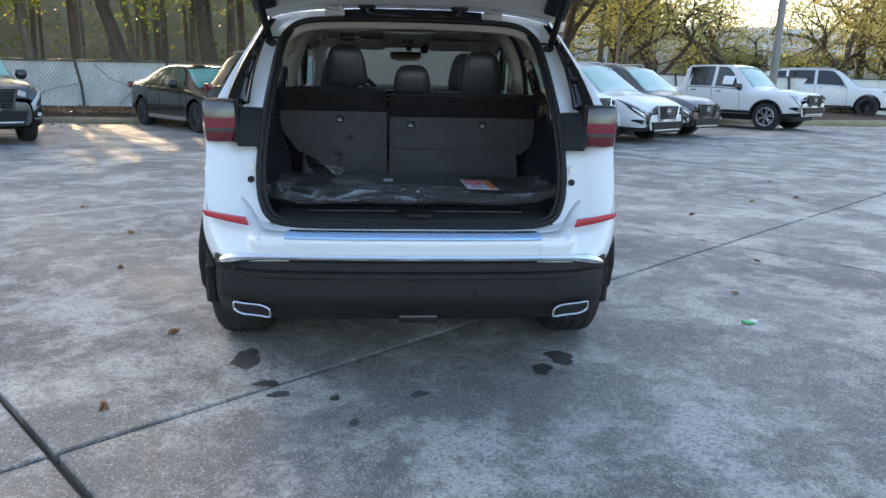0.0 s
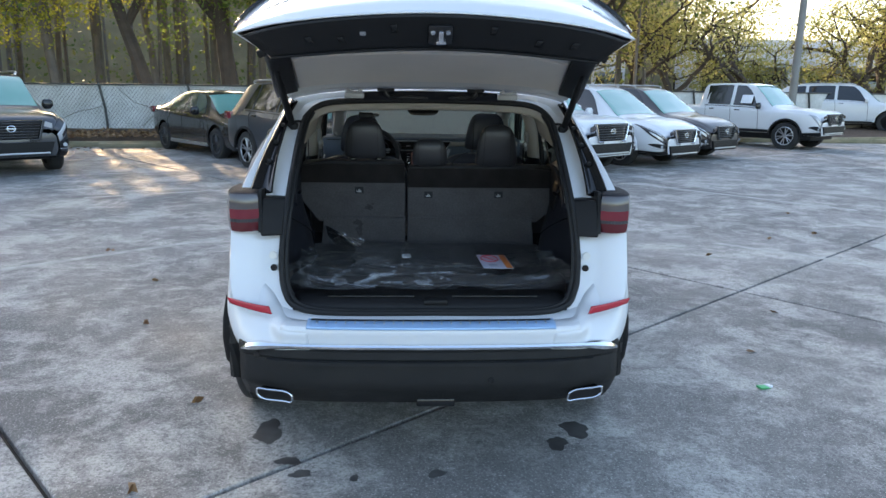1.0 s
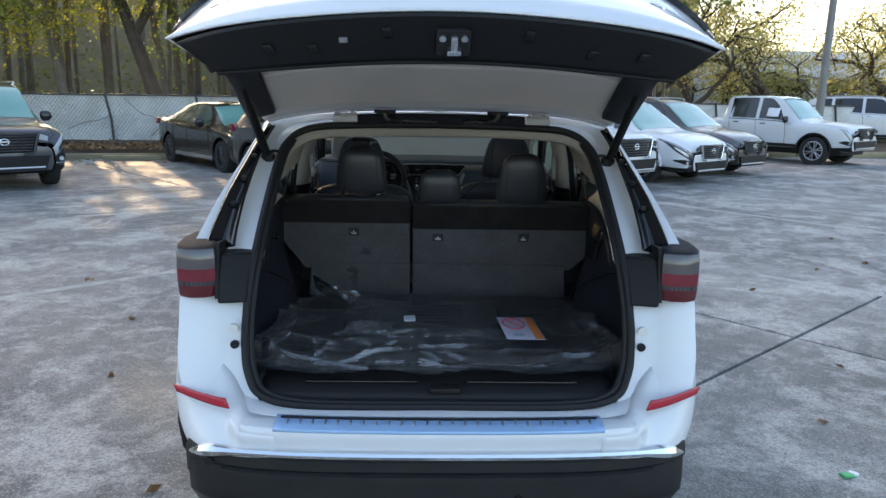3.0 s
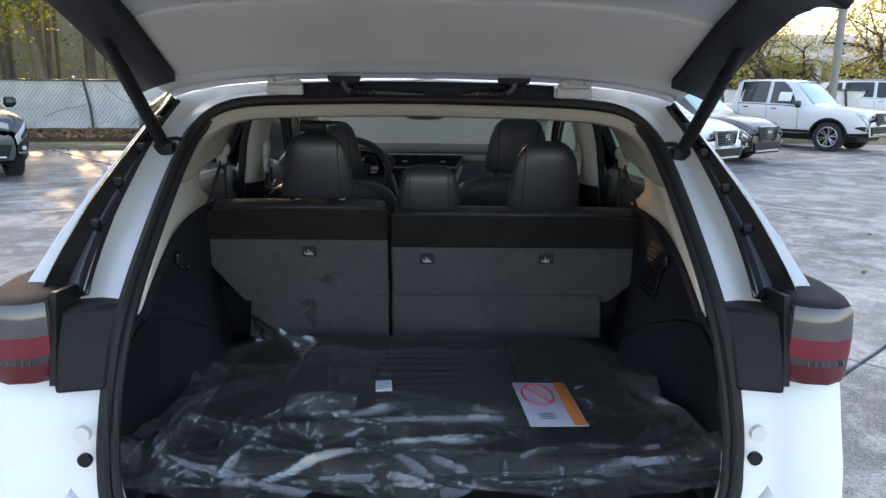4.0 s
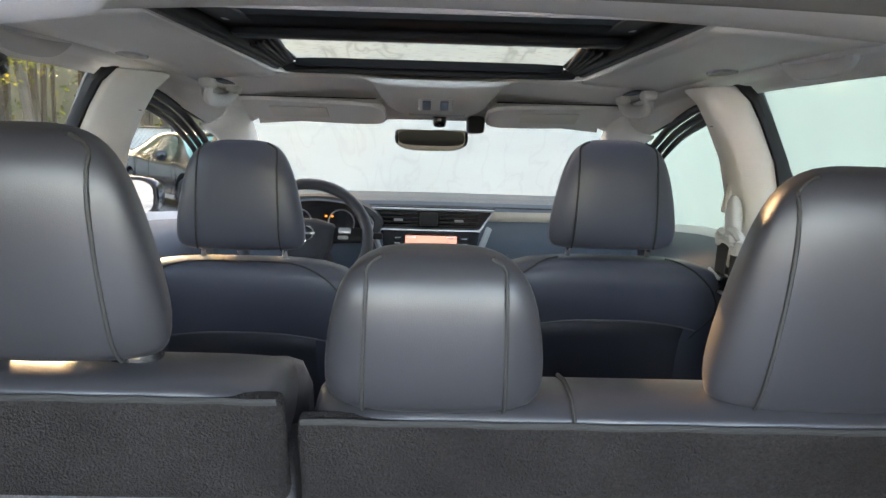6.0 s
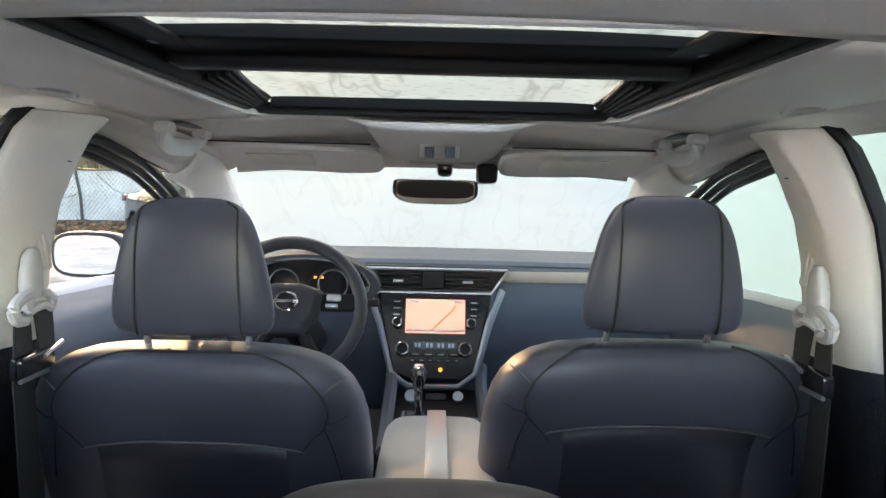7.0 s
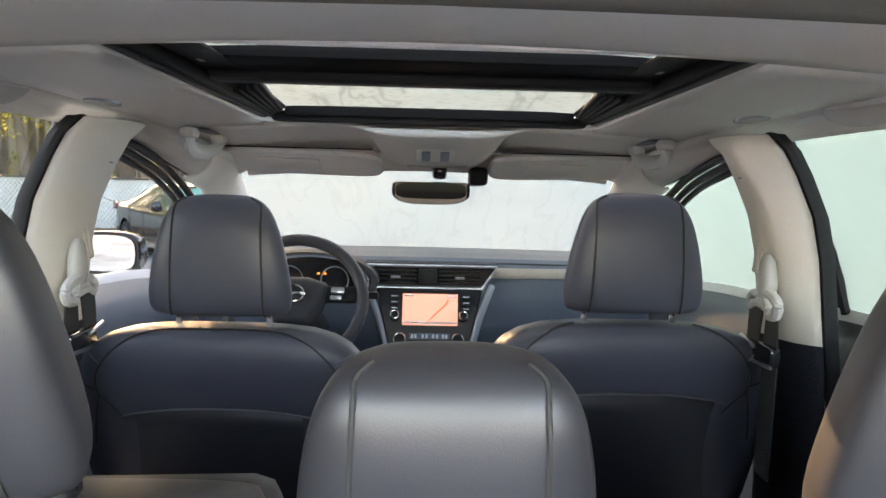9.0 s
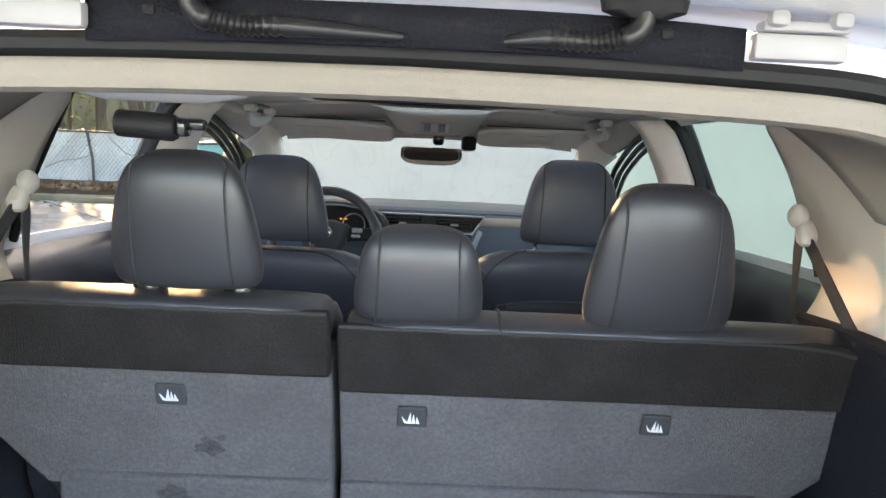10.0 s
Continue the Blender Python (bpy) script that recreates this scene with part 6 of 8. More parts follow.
part("climate_digits", moved(merged(*[rbox(0.007, 0.002, 0.012, 0.001, x, -0.005, -0.040) for x in (-0.050, -0.040, -0.018, -0.006, 0.014, 0.026, 0.044, 0.054)]), STACK), ICON, stack)
for k in range(4):
    part("climate_button", moved(rbox(0.032, 0.005, 0.009, 0.002, -0.051 + 0.036 * k, -0.002, -0.066), STACK), BLACK_PLASTIC, stack)
    part("button_print", moved(rbox(0.02, 0.002, 0.002, 0.0005, -0.051 + 0.036 * k, -0.006, -0.066), STACK), ICON, stack)
for k in range(6):
    part("climate_button", moved(rbox(0.018, 0.005, 0.008, 0.002, -0.058 + 0.0245 * k, -0.002, -0.083), STACK), BLACK_PLASTIC, stack)
    part("button_print", moved(rbox(0.011, 0.002, 0.002, 0.0005, -0.058 + 0.0245 * k, -0.006, -0.083), STACK), ICON, stack)
part("warning_light", moved(disc(0.006, 0.004, 14, "y", 0.02, -0.003, -0.108), STACK), AMBER, stack)
# driver's side: cluster and steering wheel
hood_c = part("cluster_hood", loft([[(-0.355 + 0.21 * math.cos(t) * k, 2.93 + yy, 1.165 + 0.088 * k * max(math.sin(t), -0.4)) for t in [2 * math.pi * q / 28 for q in range(28)]] for yy, k in ((0.06, 1.02), (0.0, 1.0), (-0.03, 1.0), (-0.03, 0.90), (0.05, 0.84))], caps=False), MAT_RUBBER, dash, "instrument cluster hood")
part("cluster_face", slab_of([(-0.355 + 0.17 * math.cos(t), 1.165 + 0.07 * max(math.sin(t), -0.4)) for t in [2 * math.pi * q / 28 for q in range(28)]], -0.004, "y", 2.94), GLOSS_BLACK, hood_c)
for x in (-0.42, -0.28):
    part("dial", tube([(x + 0.042 * math.cos(t), 2.93, 1.165 + 0.042 * math.sin(t)) for t in [2 * math.pi * q / 24 for q in range(24)]], 0.002, 6, closed=True), SATIN, hood_c)
part("warning_light", merged(rbox(0.008, 0.003, 0.006, 0.001, -0.33, 2.93, 1.185), rbox(0.008, 0.003, 0.006, 0.001, -0.31, 2.93, 1.185)), AMBER, hood_c)
WHEEL = Matrix.Translation((-0.345, 2.62, 1.145)) @ Matrix.Rotation(radians(-24), 4, "X")
rim_pts = [(0.178 * math.cos(2 * math.pi * k / 48), 0.0, 0.172 * math.sin(2 * math.pi * k / 48)) for k in range(48)]
sw = part("steering_wheel", moved(tube(rim_pts, 0.0165, 12, closed=True), WHEEL), LEATHER, car, "black leather steering wheel")
part("wheel_boss", moved(loft([[(x * k, -0.012 + yy, z * k) for x, z in ((-0.085, 0.045), (-0.03, 0.062), (0.03, 0.062), (0.085, 0.045), (0.075, -0.02), (0.045, -0.07), (-0.045, -0.07), (-0.075, -0.02))] for yy, k in ((0.03, 1.0), (0.0, 1.0), (-0.014, 0.85))]), WHEEL), MAT_RUBBER, sw, "airbag boss", bevel=0.008)
for s in (-1, 1):
    part("spoke", moved(rbox(0.085, 0.02, 0.045, 0.008, s * 0.12, 0.0, 0.018), WHEEL), BLACK_PLASTIC, sw)
    part("spoke_switch", moved(merged(rbox(0.035, 0.012, 0.016, 0.004, s * 0.112, -0.014, 0.026), rbox(0.03, 0.012, 0.010, 0.003, s * 0.108, -0.014, 0.006)), WHEEL), SATIN, sw)
    part("lower_spoke", moved(tube([(s * 0.04, 0.0, -0.06), (s * 0.07, 0.0, -0.11), (s * 0.085, 0.0, -0.152)], 0.016, 8), WHEEL), BLACK_PLASTIC, sw)
part("wheel_emblem", moved(merged(tube([(0.026 * math.cos(t), -0.030, 0.022 * math.sin(t) + 0.012) for t in [2 * math.pi * q / 24 for q in range(24)]], 0.003, 6, closed=True), rbox(0.06, 0.004, 0.009, 0.002, 0, -0.030, 0.012)), WHEEL), CHROME, sw, "chrome emblem")
part("steering_column", moved(tube([(0, 0.02, 0), (0, 0.34, 0)], 0.05, 14), WHEEL), BLACK_PLASTIC, sw)
part("column_stalk", merged(tube([(-0.28, 2.72, 1.13), (-0.15, 2.70, 1.15)], 0.007, 8), rbox(0.03, 0.016, 0.02, 0.005, -0.145, 2.70, 1.152)), BLACK_PLASTIC, sw)
# console
console = part("centre_console", loft([[(0.022 + x, y, z) for x, z in ((-w, 0.45), (-w, zt - 0.03), (-w + 0.02, zt), (w - 0.02, zt), (w, zt - 0.03), (w, 0.45))] for y, w, zt in ((2.05, 0.11, 0.86), (2.36, 0.115, 0.868), (2.60, 0.12, 0.876), (2.78, 0.125, 0.872), (2.92, 0.13, 0.868))]), BLACK_PLASTIC, car, "black centre console")
for s in (-1, 1):
    part("console_rail", tube([(0.022 + s * 0.112, 2.36, 0.885), (0.022 + s * 0.118, 2.6, 0.898), (0.022 + s * 0.122, 2.80, 0.915), (0.022 + s * 0.13, 2.92, 0.935)], 0.016, 8), DASH, console, "padded console rail")
arm = part("armrest", loft([rounded(0.20, 0.40, 36, 5, 0.022, 2.18, 0.90), rounded(0.215, 0.42, 36, 5, 0.022, 2.18, 0.935), rounded(0.215, 0.42, 36, 5, 0.022, 2.18, 0.955), rounded(0.19, 0.39, 36, 5, 0.022, 2.18, 0.972)]), ARMREST, console, "grey vinyl armrest", subsurf=1)
part("armrest_strip", rbox(0.04, 0.395, 0.008, 0.003, 0.022, 2.18, 0.972), SATIN, arm, "satin strip along the armrest")
gear = part("gear_lever", merged(tube([(-0.022, 2.60, 0.88), (-0.022, 2.575, 0.965)], 0.011, 10)), CHROME, console, "chrome and black gear lever")
part("gear_knob", loft([rounded(0.02, 0.02, 18, 2.2, -0.022, 2.575, 0.96), rounded(0.036, 0.03, 18, 2.2, -0.022, 2.567, 0.99), rounded(0.040, 0.034, 18, 2.2, -0.022, 2.562, 1.012), rounded(0.022, 0.02, 18, 2.2, -0.022, 2.56, 1.028)]), CHROME, gear)
part("gear_gate", rbox(0.085, 0.15, 0.006, 0.002, -0.022, 2.59, 0.880), SATIN, console)
part("gear_gate_inset", rbox(0.07, 0.13, 0.006, 0.002, -0.022, 2.59, 0.883), GLOSS_BLACK, console)
part("cup_frame", tube([(0.085 + x, 2.55 + y, 0.880) for x, y in ((-0.045, -0.09), (0.045, -0.09), (0.045, 0.06), (-0.045, 0.06))], 0.006, 6, closed=True), SATIN, console)
part("cup_well", rbox(0.08, 0.14, 0.004, 0.001, 0.085, 2.535, 0.879), GLOSS_BLACK, console)
part("start_button", merged(moved(disc(0.017, 0.012, 20, "y"), pose(-0.045, 2.765, 0.892, -40))), SATIN, console)
part("socket", moved(disc(0.014, 0.012, 20, "y"), pose(0.080, 2.765, 0.892, -40)), SATIN, console)
part("usb_panel", moved(rbox(0.055, 0.008, 0.018, 0.002), pose(0.022, 2.765, 0.890, -40)), GLOSS_BLACK, console)
part("cabin_floor", surface(lambda a, b: (-0.74 + 1.48 * a, 1.36 + 1.95 * b, 0.44 + 0.004 * math.sin(9 * a)), 6, 8), CARPET_DARK, car, "black cabin carpet", thick=0.01)

# ---------------------------------------------------------------- cargo floor
part("cargo_floor", surface(lambda a, b: (-0.68 + 1.36 * a, 0.30 + 1.05 * b, 0.762 + 0.002 * math.sin(17 * a)), 10, 10), CARPET, car, "charcoal cargo floor", thick=0.012)
sill = part("sill_trim", loft([[(x, y, z) for y, z in ((0.225, 0.722), (0.25, 0.748), (0.30, 0.768), (0.37, 0.772), (0.40, 0.745))] for x in (-0.57, -0.53, -0.3, 0.0, 0.3, 0.53, 0.57)], closed=False, caps=False), BLACK_PLASTIC, car, "black plastic sill trim", thick=0.006)
part("striker_cover", rbox(0.10, 0.055, 0.02, 0.006, 0.02, 0.262, 0.752), BLACK_PLASTIC, sill)
for x in (-0.25, 0.27):
    part("sill_groove", rbox(0.36, 0.012, 0.006, 0.002, x, 0.285, 0.766), GLOSS_BLACK, sill)
mat_ob = tagged(part("cargo_mat", loft([rounded(1.10, 0.84, 48, 7, 0.0, 0.84, 0.772), rounded(1.12, 0.86, 48, 7, 0.0, 0.84, 0.784), rounded(1.10, 0.84, 48, 7, 0.0, 0.84, 0.788)]), MAT_RUBBER), "dark grey rubber cargo mat under clear film", "mat")
for k in range(6):
    part("mat_groove", rbox(0.24, 0.016, 0.006, 0.002, -0.012 + 0.002 * k, 0.845 + 0.047 * k, 0.790), GLOSS_BLACK, mat_ob)
for x in (0.26, -0.36):
    part("mat_groove", rbox(0.008, 0.50, 0.006, 0.002, x, 0.95, 0.789), TRIM_DARK, mat_ob)


def crease(v, sharp):
    """Thin ridges where the noise passes through nought."""
    return max(0, 1 - sharp * abs(noise.noise(v))) ** 2


# long straight folds: start, direction, length, height, half width
fold_rng = random.Random(14)
FOLDS = []
for k in range(64):
    fx, fy = fold_rng.uniform(-0.62, 0.62), fold_rng.uniform(0.30, 1.15)
    if abs(fx) < 0.40 and fy > 0.64 and k % 4:
        fy = fold_rng.uniform(0.30, 0.60)
    turn_by = fold_rng.choice((0.15, -0.2, 0.75, 2.3, 2.7)) + fold_rng.uniform(-0.25, 0.25)
    FOLDS.append((fx, fy, math.cos(turn_by), math.sin(turn_by), fold_rng.uniform(0.12, 0.42), fold_rng.uniform(0.006, 0.020), fold_rng.uniform(0.007, 0.018)))
FOLDS += [(-0.36, 0.615, 0.997, 0.02, 0.80, 0.020, 0.016), (-0.50, 0.60, 0.99, -0.03, 0.62, 0.016, 0.03), (0.40, 0.42, 0.72, 0.69, 0.30, 0.02, 0.02), (-0.62, 0.66, 0.62, 0.78, 0.40, 0.022, 0.03),
          (0.46, 0.98, 0.55, -0.83, 0.42, 0.026, 0.035), (0.52, 0.80, 0.4, -0.92, 0.34, 0.024, 0.03), (-0.60, 0.55, 0.25, -0.97, 0.22, 0.024, 0.03)]


def film_z(x, y):
    v = Vector((x * 2.2, y * 2.6, 0.3))
    up = 0.0
    for fx, fy, dx, dy, length, high, wide in FOLDS:
        s = abs((y - fy) * dx - (x - fx) * dy)
        if s < wide:
            t = ((x - fx) * dx + (y - fy) * dy) / length
            if 0 < t < 1:
                up = max(up, (1 - 0.75 * ease(0.95, 1.06, y)) * high * (1 - s / wide) ** 1.15 * min(1, 3 * t, 3 * (1 - t)))
    edge = min(1, max(abs(x) / 0.55, (0.60 - y) / 0.2, 0)) ** 3
    small = edge * (0.007 * crease(v * 2.1, 5) + 0.004 * crease(v * 5.0, 4)) + 0.004 * noise.noise(v * 1.6)
    rim = max(0, (abs(x) - 0.44) / 0.2)
    lip = max(0, (0.47 - y) / 0.1)
    back = max(0, (y - 1.03 + 0.02 * noise.noise(v * 2.0)) / 0.19)
    return 0.796 + up + small + 0.010 * back ** 1.6 + 0.05 * rim ** 2 + 0.022 * math.sin(min(1, lip) * math.pi)


film = tagged(part("plastic_film", surface(lambda a, b: (lambda x, y: (x, y, film_z(x, y)))((2 * a - 1) * (0.655 - 0.05 * (1 - b) ** 2 - 0.16 * b ** 3 + 0.02 * math.sin(b * 11)), 0.285 + 0.935 * b + 0.015 * math.sin(a * 23)), 270, 210), WRAP, smooth=False), "clear crumpled protective plastic film over the cargo mat", "plastic film")
film.visible_shadow = False
film2 = tagged(part("plastic_film", surface(lambda a, b: (lambda x, y: (x, y, film_z(x, y) + 0.006 + 0.006 * crease(Vector((x * 2, y * 2, 4)), 6)))(-0.36 + 0.62 * a + 0.02 * math.sin(b * 9), 0.63 + 0.48 * b + 0.015 * math.sin(a * 14)), 90, 70), WRAP), "loose clear plastic bag lying on the cargo mat", "plastic film")
film2.visible_shadow = False
film3 = tagged(part("plastic_film", surface(lambda a, b: (-0.52 + 0.16 * a + 0.06 * b * (a - 0.3), 1.16 + 0.02 * math.sin(5 * a + 3 * b) - 0.08 * a, 0.80 + (0.10 - 0.07 * a) * b + 0.012 * noise.noise(Vector((a * 4, b * 4, 7)))), 24, 24), WRAP), "corner of plastic film standing up by the seat", "plastic film")
film3.visible_shadow = False
lump = tagged(part("plastic_film", surface(lambda a, b: (-0.34 + 0.17 * a, 0.62 + 0.12 * b, 0.812 + 0.026 * math.sin(math.pi * a) * math.sin(math.pi * b) + 0.012 * crease(Vector((a * 3, b * 3, 2)), 3)), 40, 30), WRAP), "bunched clear plastic bag on the film", "plastic film")
lump.visible_shadow = False
sheet = tagged(part("warning_leaflet", moved(rbox(0.142, 0.236, 0.002, 0.0008), pose(0.313, 0.678, 0.822, 2, 2, 4)), PAPER_FILMED), "white warning leaflet with a red ban sign", "leaflet")
LEAF_M = pose(0.313, 0.678, 0.8235, 2, 2, 4)
part("ban_ring", moved(merged(tube([(-0.018 + 0.040 * math.cos(t), 0.045 + 0.058 * math.sin(t), 0.0) for t in [2 * math.pi * q / 30 for q in range(30)]], 0.0028, 5, closed=True), tube([(-0.046, 0.086, 0.0), (0.010, 0.004, 0.0)], 0.0028, 5)), LEAF_M), PAPER_RED, sheet)
part("orange_edge", moved(rbox(0.03, 0.233, 0.001, 0.0004, 0.052, 0, 0.001), LEAF_M), PAPER_ORANGE, sheet)
part("print_bar", moved(merged(*[rbox(0.04, 0.003, 0.0008, 0.0002, -0.02, -0.06 - 0.012 * k, 0.001) for k in range(3)]), LEAF_M), DASH, sheet)
label_m = pose(-0.105, 0.78, 0.825, 3, -2, 4)
tag = tagged(part("sticker", moved(rbox(0.042, 0.062, 0.001, 0.0004), label_m), PAPER), "small white printed label on the film", "label")
part("print_bar", moved(merged(*[rbox(0.036, 0.002, 0.0008, 0.0002, 0, 0.016 - 0.008 * k, 0.001) for k in range(5)]), label_m), DASH, tag)

# ---------------------------------------------------------------- true size of the cabin ahead of the rear bench
CABIN, FROM, TO = 1.10, Vector((0.014, 0.92, 1.452)), Vector((0.016, 1.012, 1.480))


def cabin_place(p, narrow=True):
    """The cabin ahead of the rear bench, brought to its true size and blended into the tail."""
    if p.y <= 1.30:
        return p
    y = min(p.y, 3.35)
    x = p.x
    if narrow and abs(x) > 0.72:
        x = math.copysign(0.72 + (abs(x) - 0.72) * 0.64, x)
    q = TO + CABIN * Vector((x - FROM.x, y - FROM.y, p.z - FROM.z - 0.0101 * (y - FROM.y)))
    q.y += (p.y - y) * 0.85
    q.z = p.z + (q.z - p.z) * ease(0.45, 0.8, p.z) * (1 - ease(3.4, 4.1, p.y))
    q.x += (p.x - q.x) * ease(3.4, 4.4, p.y)
    return p.lerp(q, ease(1.30, 1.62, p.y))


for ob in car.children_recursive:
    names = [ob.name.split(".")[0]]
    up = ob.parent
    while up is not car:
        names.append(up.name.split(".")[0])
        up = up.parent
    if ob.type != "MESH" or names[-1] in ("rear_seat_back", "rear_cushion", "cargo_floor", "sill_trim", "rear_pillar_trim", "trim_slot", "cargo_side_trim") or (names[-1] == "belt_guide" and ob.data.vertices[0].co.y < 1.7):
        continue
    if names[-1] == "wheel":
        if ob.data.vertices[0].co.y > 2.5:
            ob.data.transform(Matrix.Translation((0, cabin_place(Vector((0, WHEEL_Y[1], 0.4))).y - WHEEL_Y[1], 0)))
        continue
    for vert in ob.data.vertices:
        vert.co = cabin_place(vert.co.copy(), names[-1] != "door_mirror")

for ob in car.children:
    if ob.name.split(".")[0] == "door_trim":
        ob.data.transform(Matrix.Translation((0, 0, -0.03)))

# ---------------------------------------------------------------- seams of the front seats
for seat in [ob for ob in car.children if ob.name.split(".")[0] == "front_seat"]:
    verts = [v.co for v in seat.data.vertices]
    tree_s = BVHTree.FromPolygons(verts, [tuple(f.vertices) for f in seat.data.polygons])
    mid = (min(v.x for v in verts) + max(v.x for v in verts)) / 2
    dz = 0.03 if mid > 0 else 0.0

    def sewn(points, r, mat, s):
        """A seam over the seat's back through points of (across, height)."""
        on = []
        for q in smooth_line([(u, 0, z) for u, z in points], 6):
            spot = tree_s.ray_cast(Vector((mid + s * q.x, 1.2, q.z + dz)), Vector((0, 1, 0)))[0]
            if spot:
                on.append(spot + Vector((0, 0.0005, 0)))
        if len(on) > 2:
            part("seat_seam", tube(on, r, 6), mat, seat)
    for s in (-1, 1):
        sewn(((0.0, 1.172), (0.06, 1.172), (0.12, 1.168), (0.17, 1.152), (0.215, 1.115), (0.24, 1.07), (0.235, 1.035)), 0.0022, STITCH, s)
        sewn(((0.232, 1.100), (0.25, 1.115), (0.268, 1.124)), 0.0018, STITCH_PALE, s)
        sewn(((0.235, 1.045), (0.255, 1.048), (0.275, 1.058)), 0.0018, STITCH, s)
        sewn(((0.235, 1.035), (0.25, 0.985), (0.262, 0.92)), 0.0018, STITCH, s)
        sewn(((0.235, 1.035), (0.21, 1.01), (0.19, 0.985)), 0.0015, STITCH, s)
    sewn(((0.035, 1.172), (0.03, 1.185), (0.026, 1.2)), 0.002, STITCH, -1)

# ---------------------------------------------------------------- centre pillars and door frames, seen from inside
B_LINE = [(1.05, 0.735), (1.24, 0.712), (1.34, 0.700), (1.42, 0.681), (1.50, 0.644), (1.545, 0.618), (1.575, 0.585)]
for side in (-1, 1):
    rings = [[(side * (x + dx), y + 0.02 * (1.42 - z), z) for y, dx in ((2.36, 0.10), (2.325, 0.035), (2.30, 0.004), (2.265, -0.008), (2.215, -0.006), (2.17, 0.012), (2.145, 0.036), (2.135, 0.050))] for z, x in B_LINE]
    pillar = part("centre_pillar_trim", loft(rings, caps=False, closed=False), BEIGE, car, "beige centre pillar trim", thick=0.005, offset=1.0)
    part("window_channel", loft([[(side * (x + dx), y + 0.02 * (1.42 - z), z) for y, dx in ((2.140, 0.046), (2.125, 0.050), (2.122, 0.062), (2.128, 0.078), (2.16, 0.084))] for z, x in B_LINE], caps=False, closed=False), RUBBER, pillar, "black window channel", thick=0.004)
    part("pillar_print", merged(*[moved(rbox(0.002, 0.018 - 0.004 * k, 0.0025, 0.0006), pose(side * 0.634, 2.245, 1.500 - 0.006 * k)) for k in range(2)]), DASH, pillar)
    part("belt_slide", moved(merged(rbox(0.012, 0.030, 0.13, 0.005), rbox(0.010, 0.012, 0.11, 0.003, -side * 0.004)), pose(side * 0.690, 2.245, 1.365, 0, side * 9)), BEIGE, pillar, "recessed belt slide")
    part("lower_pillar_trim", loft([[(side * (x + dx - 0.004), y, z) for y, dx in ((2.37, 0.10), (2.335, 0.035), (2.31, 0.004), (2.27, -0.008), (2.215, -0.006), (2.165, 0.012), (2.14, 0.036), (2.13, 0.050))] for z, x in ((1.172, 0.719), (1.10, 0.728), (0.95, 0.735), (0.70, 0.735))], caps=False, closed=False), TRIM_DARK, pillar, "black lower pillar trim", thick=0.005, offset=1.0)
    # belt guide with two strands of webbing
    guide = part("belt_guide", loft([rounded(w, d, 18, 2.4, side * 0.685, 2.205 + dy, z) for w, d, dy, z in ((0.012, 0.018, 0.004, 1.343), (0.024, 0.040, 0.002, 1.330), (0.030, 0.052, 0.0, 1.300), (0.030, 0.054, -0.001, 1.275), (0.026, 0.046, 0.0, 1.256))]), FOAM_GREY, car, "pale belt guide on the centre pillar")
    part("belt_ring", tube(smooth_line([(side * 0.672, y, z) for y, z in ((2.232, 1.262), (2.247, 1.250), (2.238, 1.234), (2.215, 1.243), (2.185, 1.241), (2.165, 1.238), (2.178, 1.262))], 5), 0.0085, 8), FOAM_GREY, guide)
    part("belt_ring", tube(smooth_line([(side * 0.672, y, z) for y, z in ((2.180, 1.268), (2.150, 1.264), (2.128, 1.250), (2.136, 1.230), (2.160, 1.226))], 5), 0.0105, 8), FOAM_GREY, guide)
    part("belt", loft([[(side * (0.668 + o), y, z) for y, o in ((y0, 0.0), (y1, 0.0), (y1, 0.003), (y0, 0.003))] for y0, y1, z in ((2.238, 2.180, 1.240), (2.242, 2.186, 1.215), (2.246, 2.196, 1.162))]), BELT, guide, "black seat belt")
    part("belt", loft([[(side * (0.676 + o), y, z) for y, o in ((y0, 0.0), (y1, 0.0), (y1, 0.003), (y0, 0.003))] for y0, y1, z in ((2.182, 2.138, 1.240), (2.186, 2.134, 1.20), (2.190, 2.128, 1.12), (2.20, 2.14, 0.90))]), BELT, guide, "black seat belt")
    tongue = part("belt_tongue", rbox(0.024, 0.11, 0.040, 0.008, side * 0.672, 2.18, 1.148), GLOSS_BLACK, guide, "black belt tongue")
    for (ya, za), (yb, zb) in (((2.256, 1.170), (2.190, 1.158)), ((2.220, 1.128), (2.115, 1.132))):
        part("tongue_rim", tube([(side * 0.660, ya, za), (side * 0.658, yb, zb)], 0.004, 6), SATIN, tongue)
    # door frame seal sweeping over the front window down the windscreen pillar
    arch = smooth_line([(side * x, y, z) for x, y, z in ((0.655, 2.31, 1.541), (0.663, 2.42, 1.541), (0.673, 2.55, 1.524), (0.694, 2.68, 1.510), (0.712, 2.80, 1.492), (0.722, 2.93, 1.455), (0.732, 3.05, 1.412), (0.760, 3.25, 1.325), (0.79, 3.45, 1.225))], 6)
    seal = part("door_seal", tube(arch, 0.011, 8), RUBBER, car, "black door seal along the window")
    part("seal_lip", tube([p + Vector((side * 0.020, 0.0, -0.014)) for p in arch], 0.010, 8), RUBBER, seal)
    part("frame_edge", tube([p + Vector((side * 0.040, 0.0, -0.024)) for p in arch], 0.009, 8), BLACK_PLASTIC, seal)

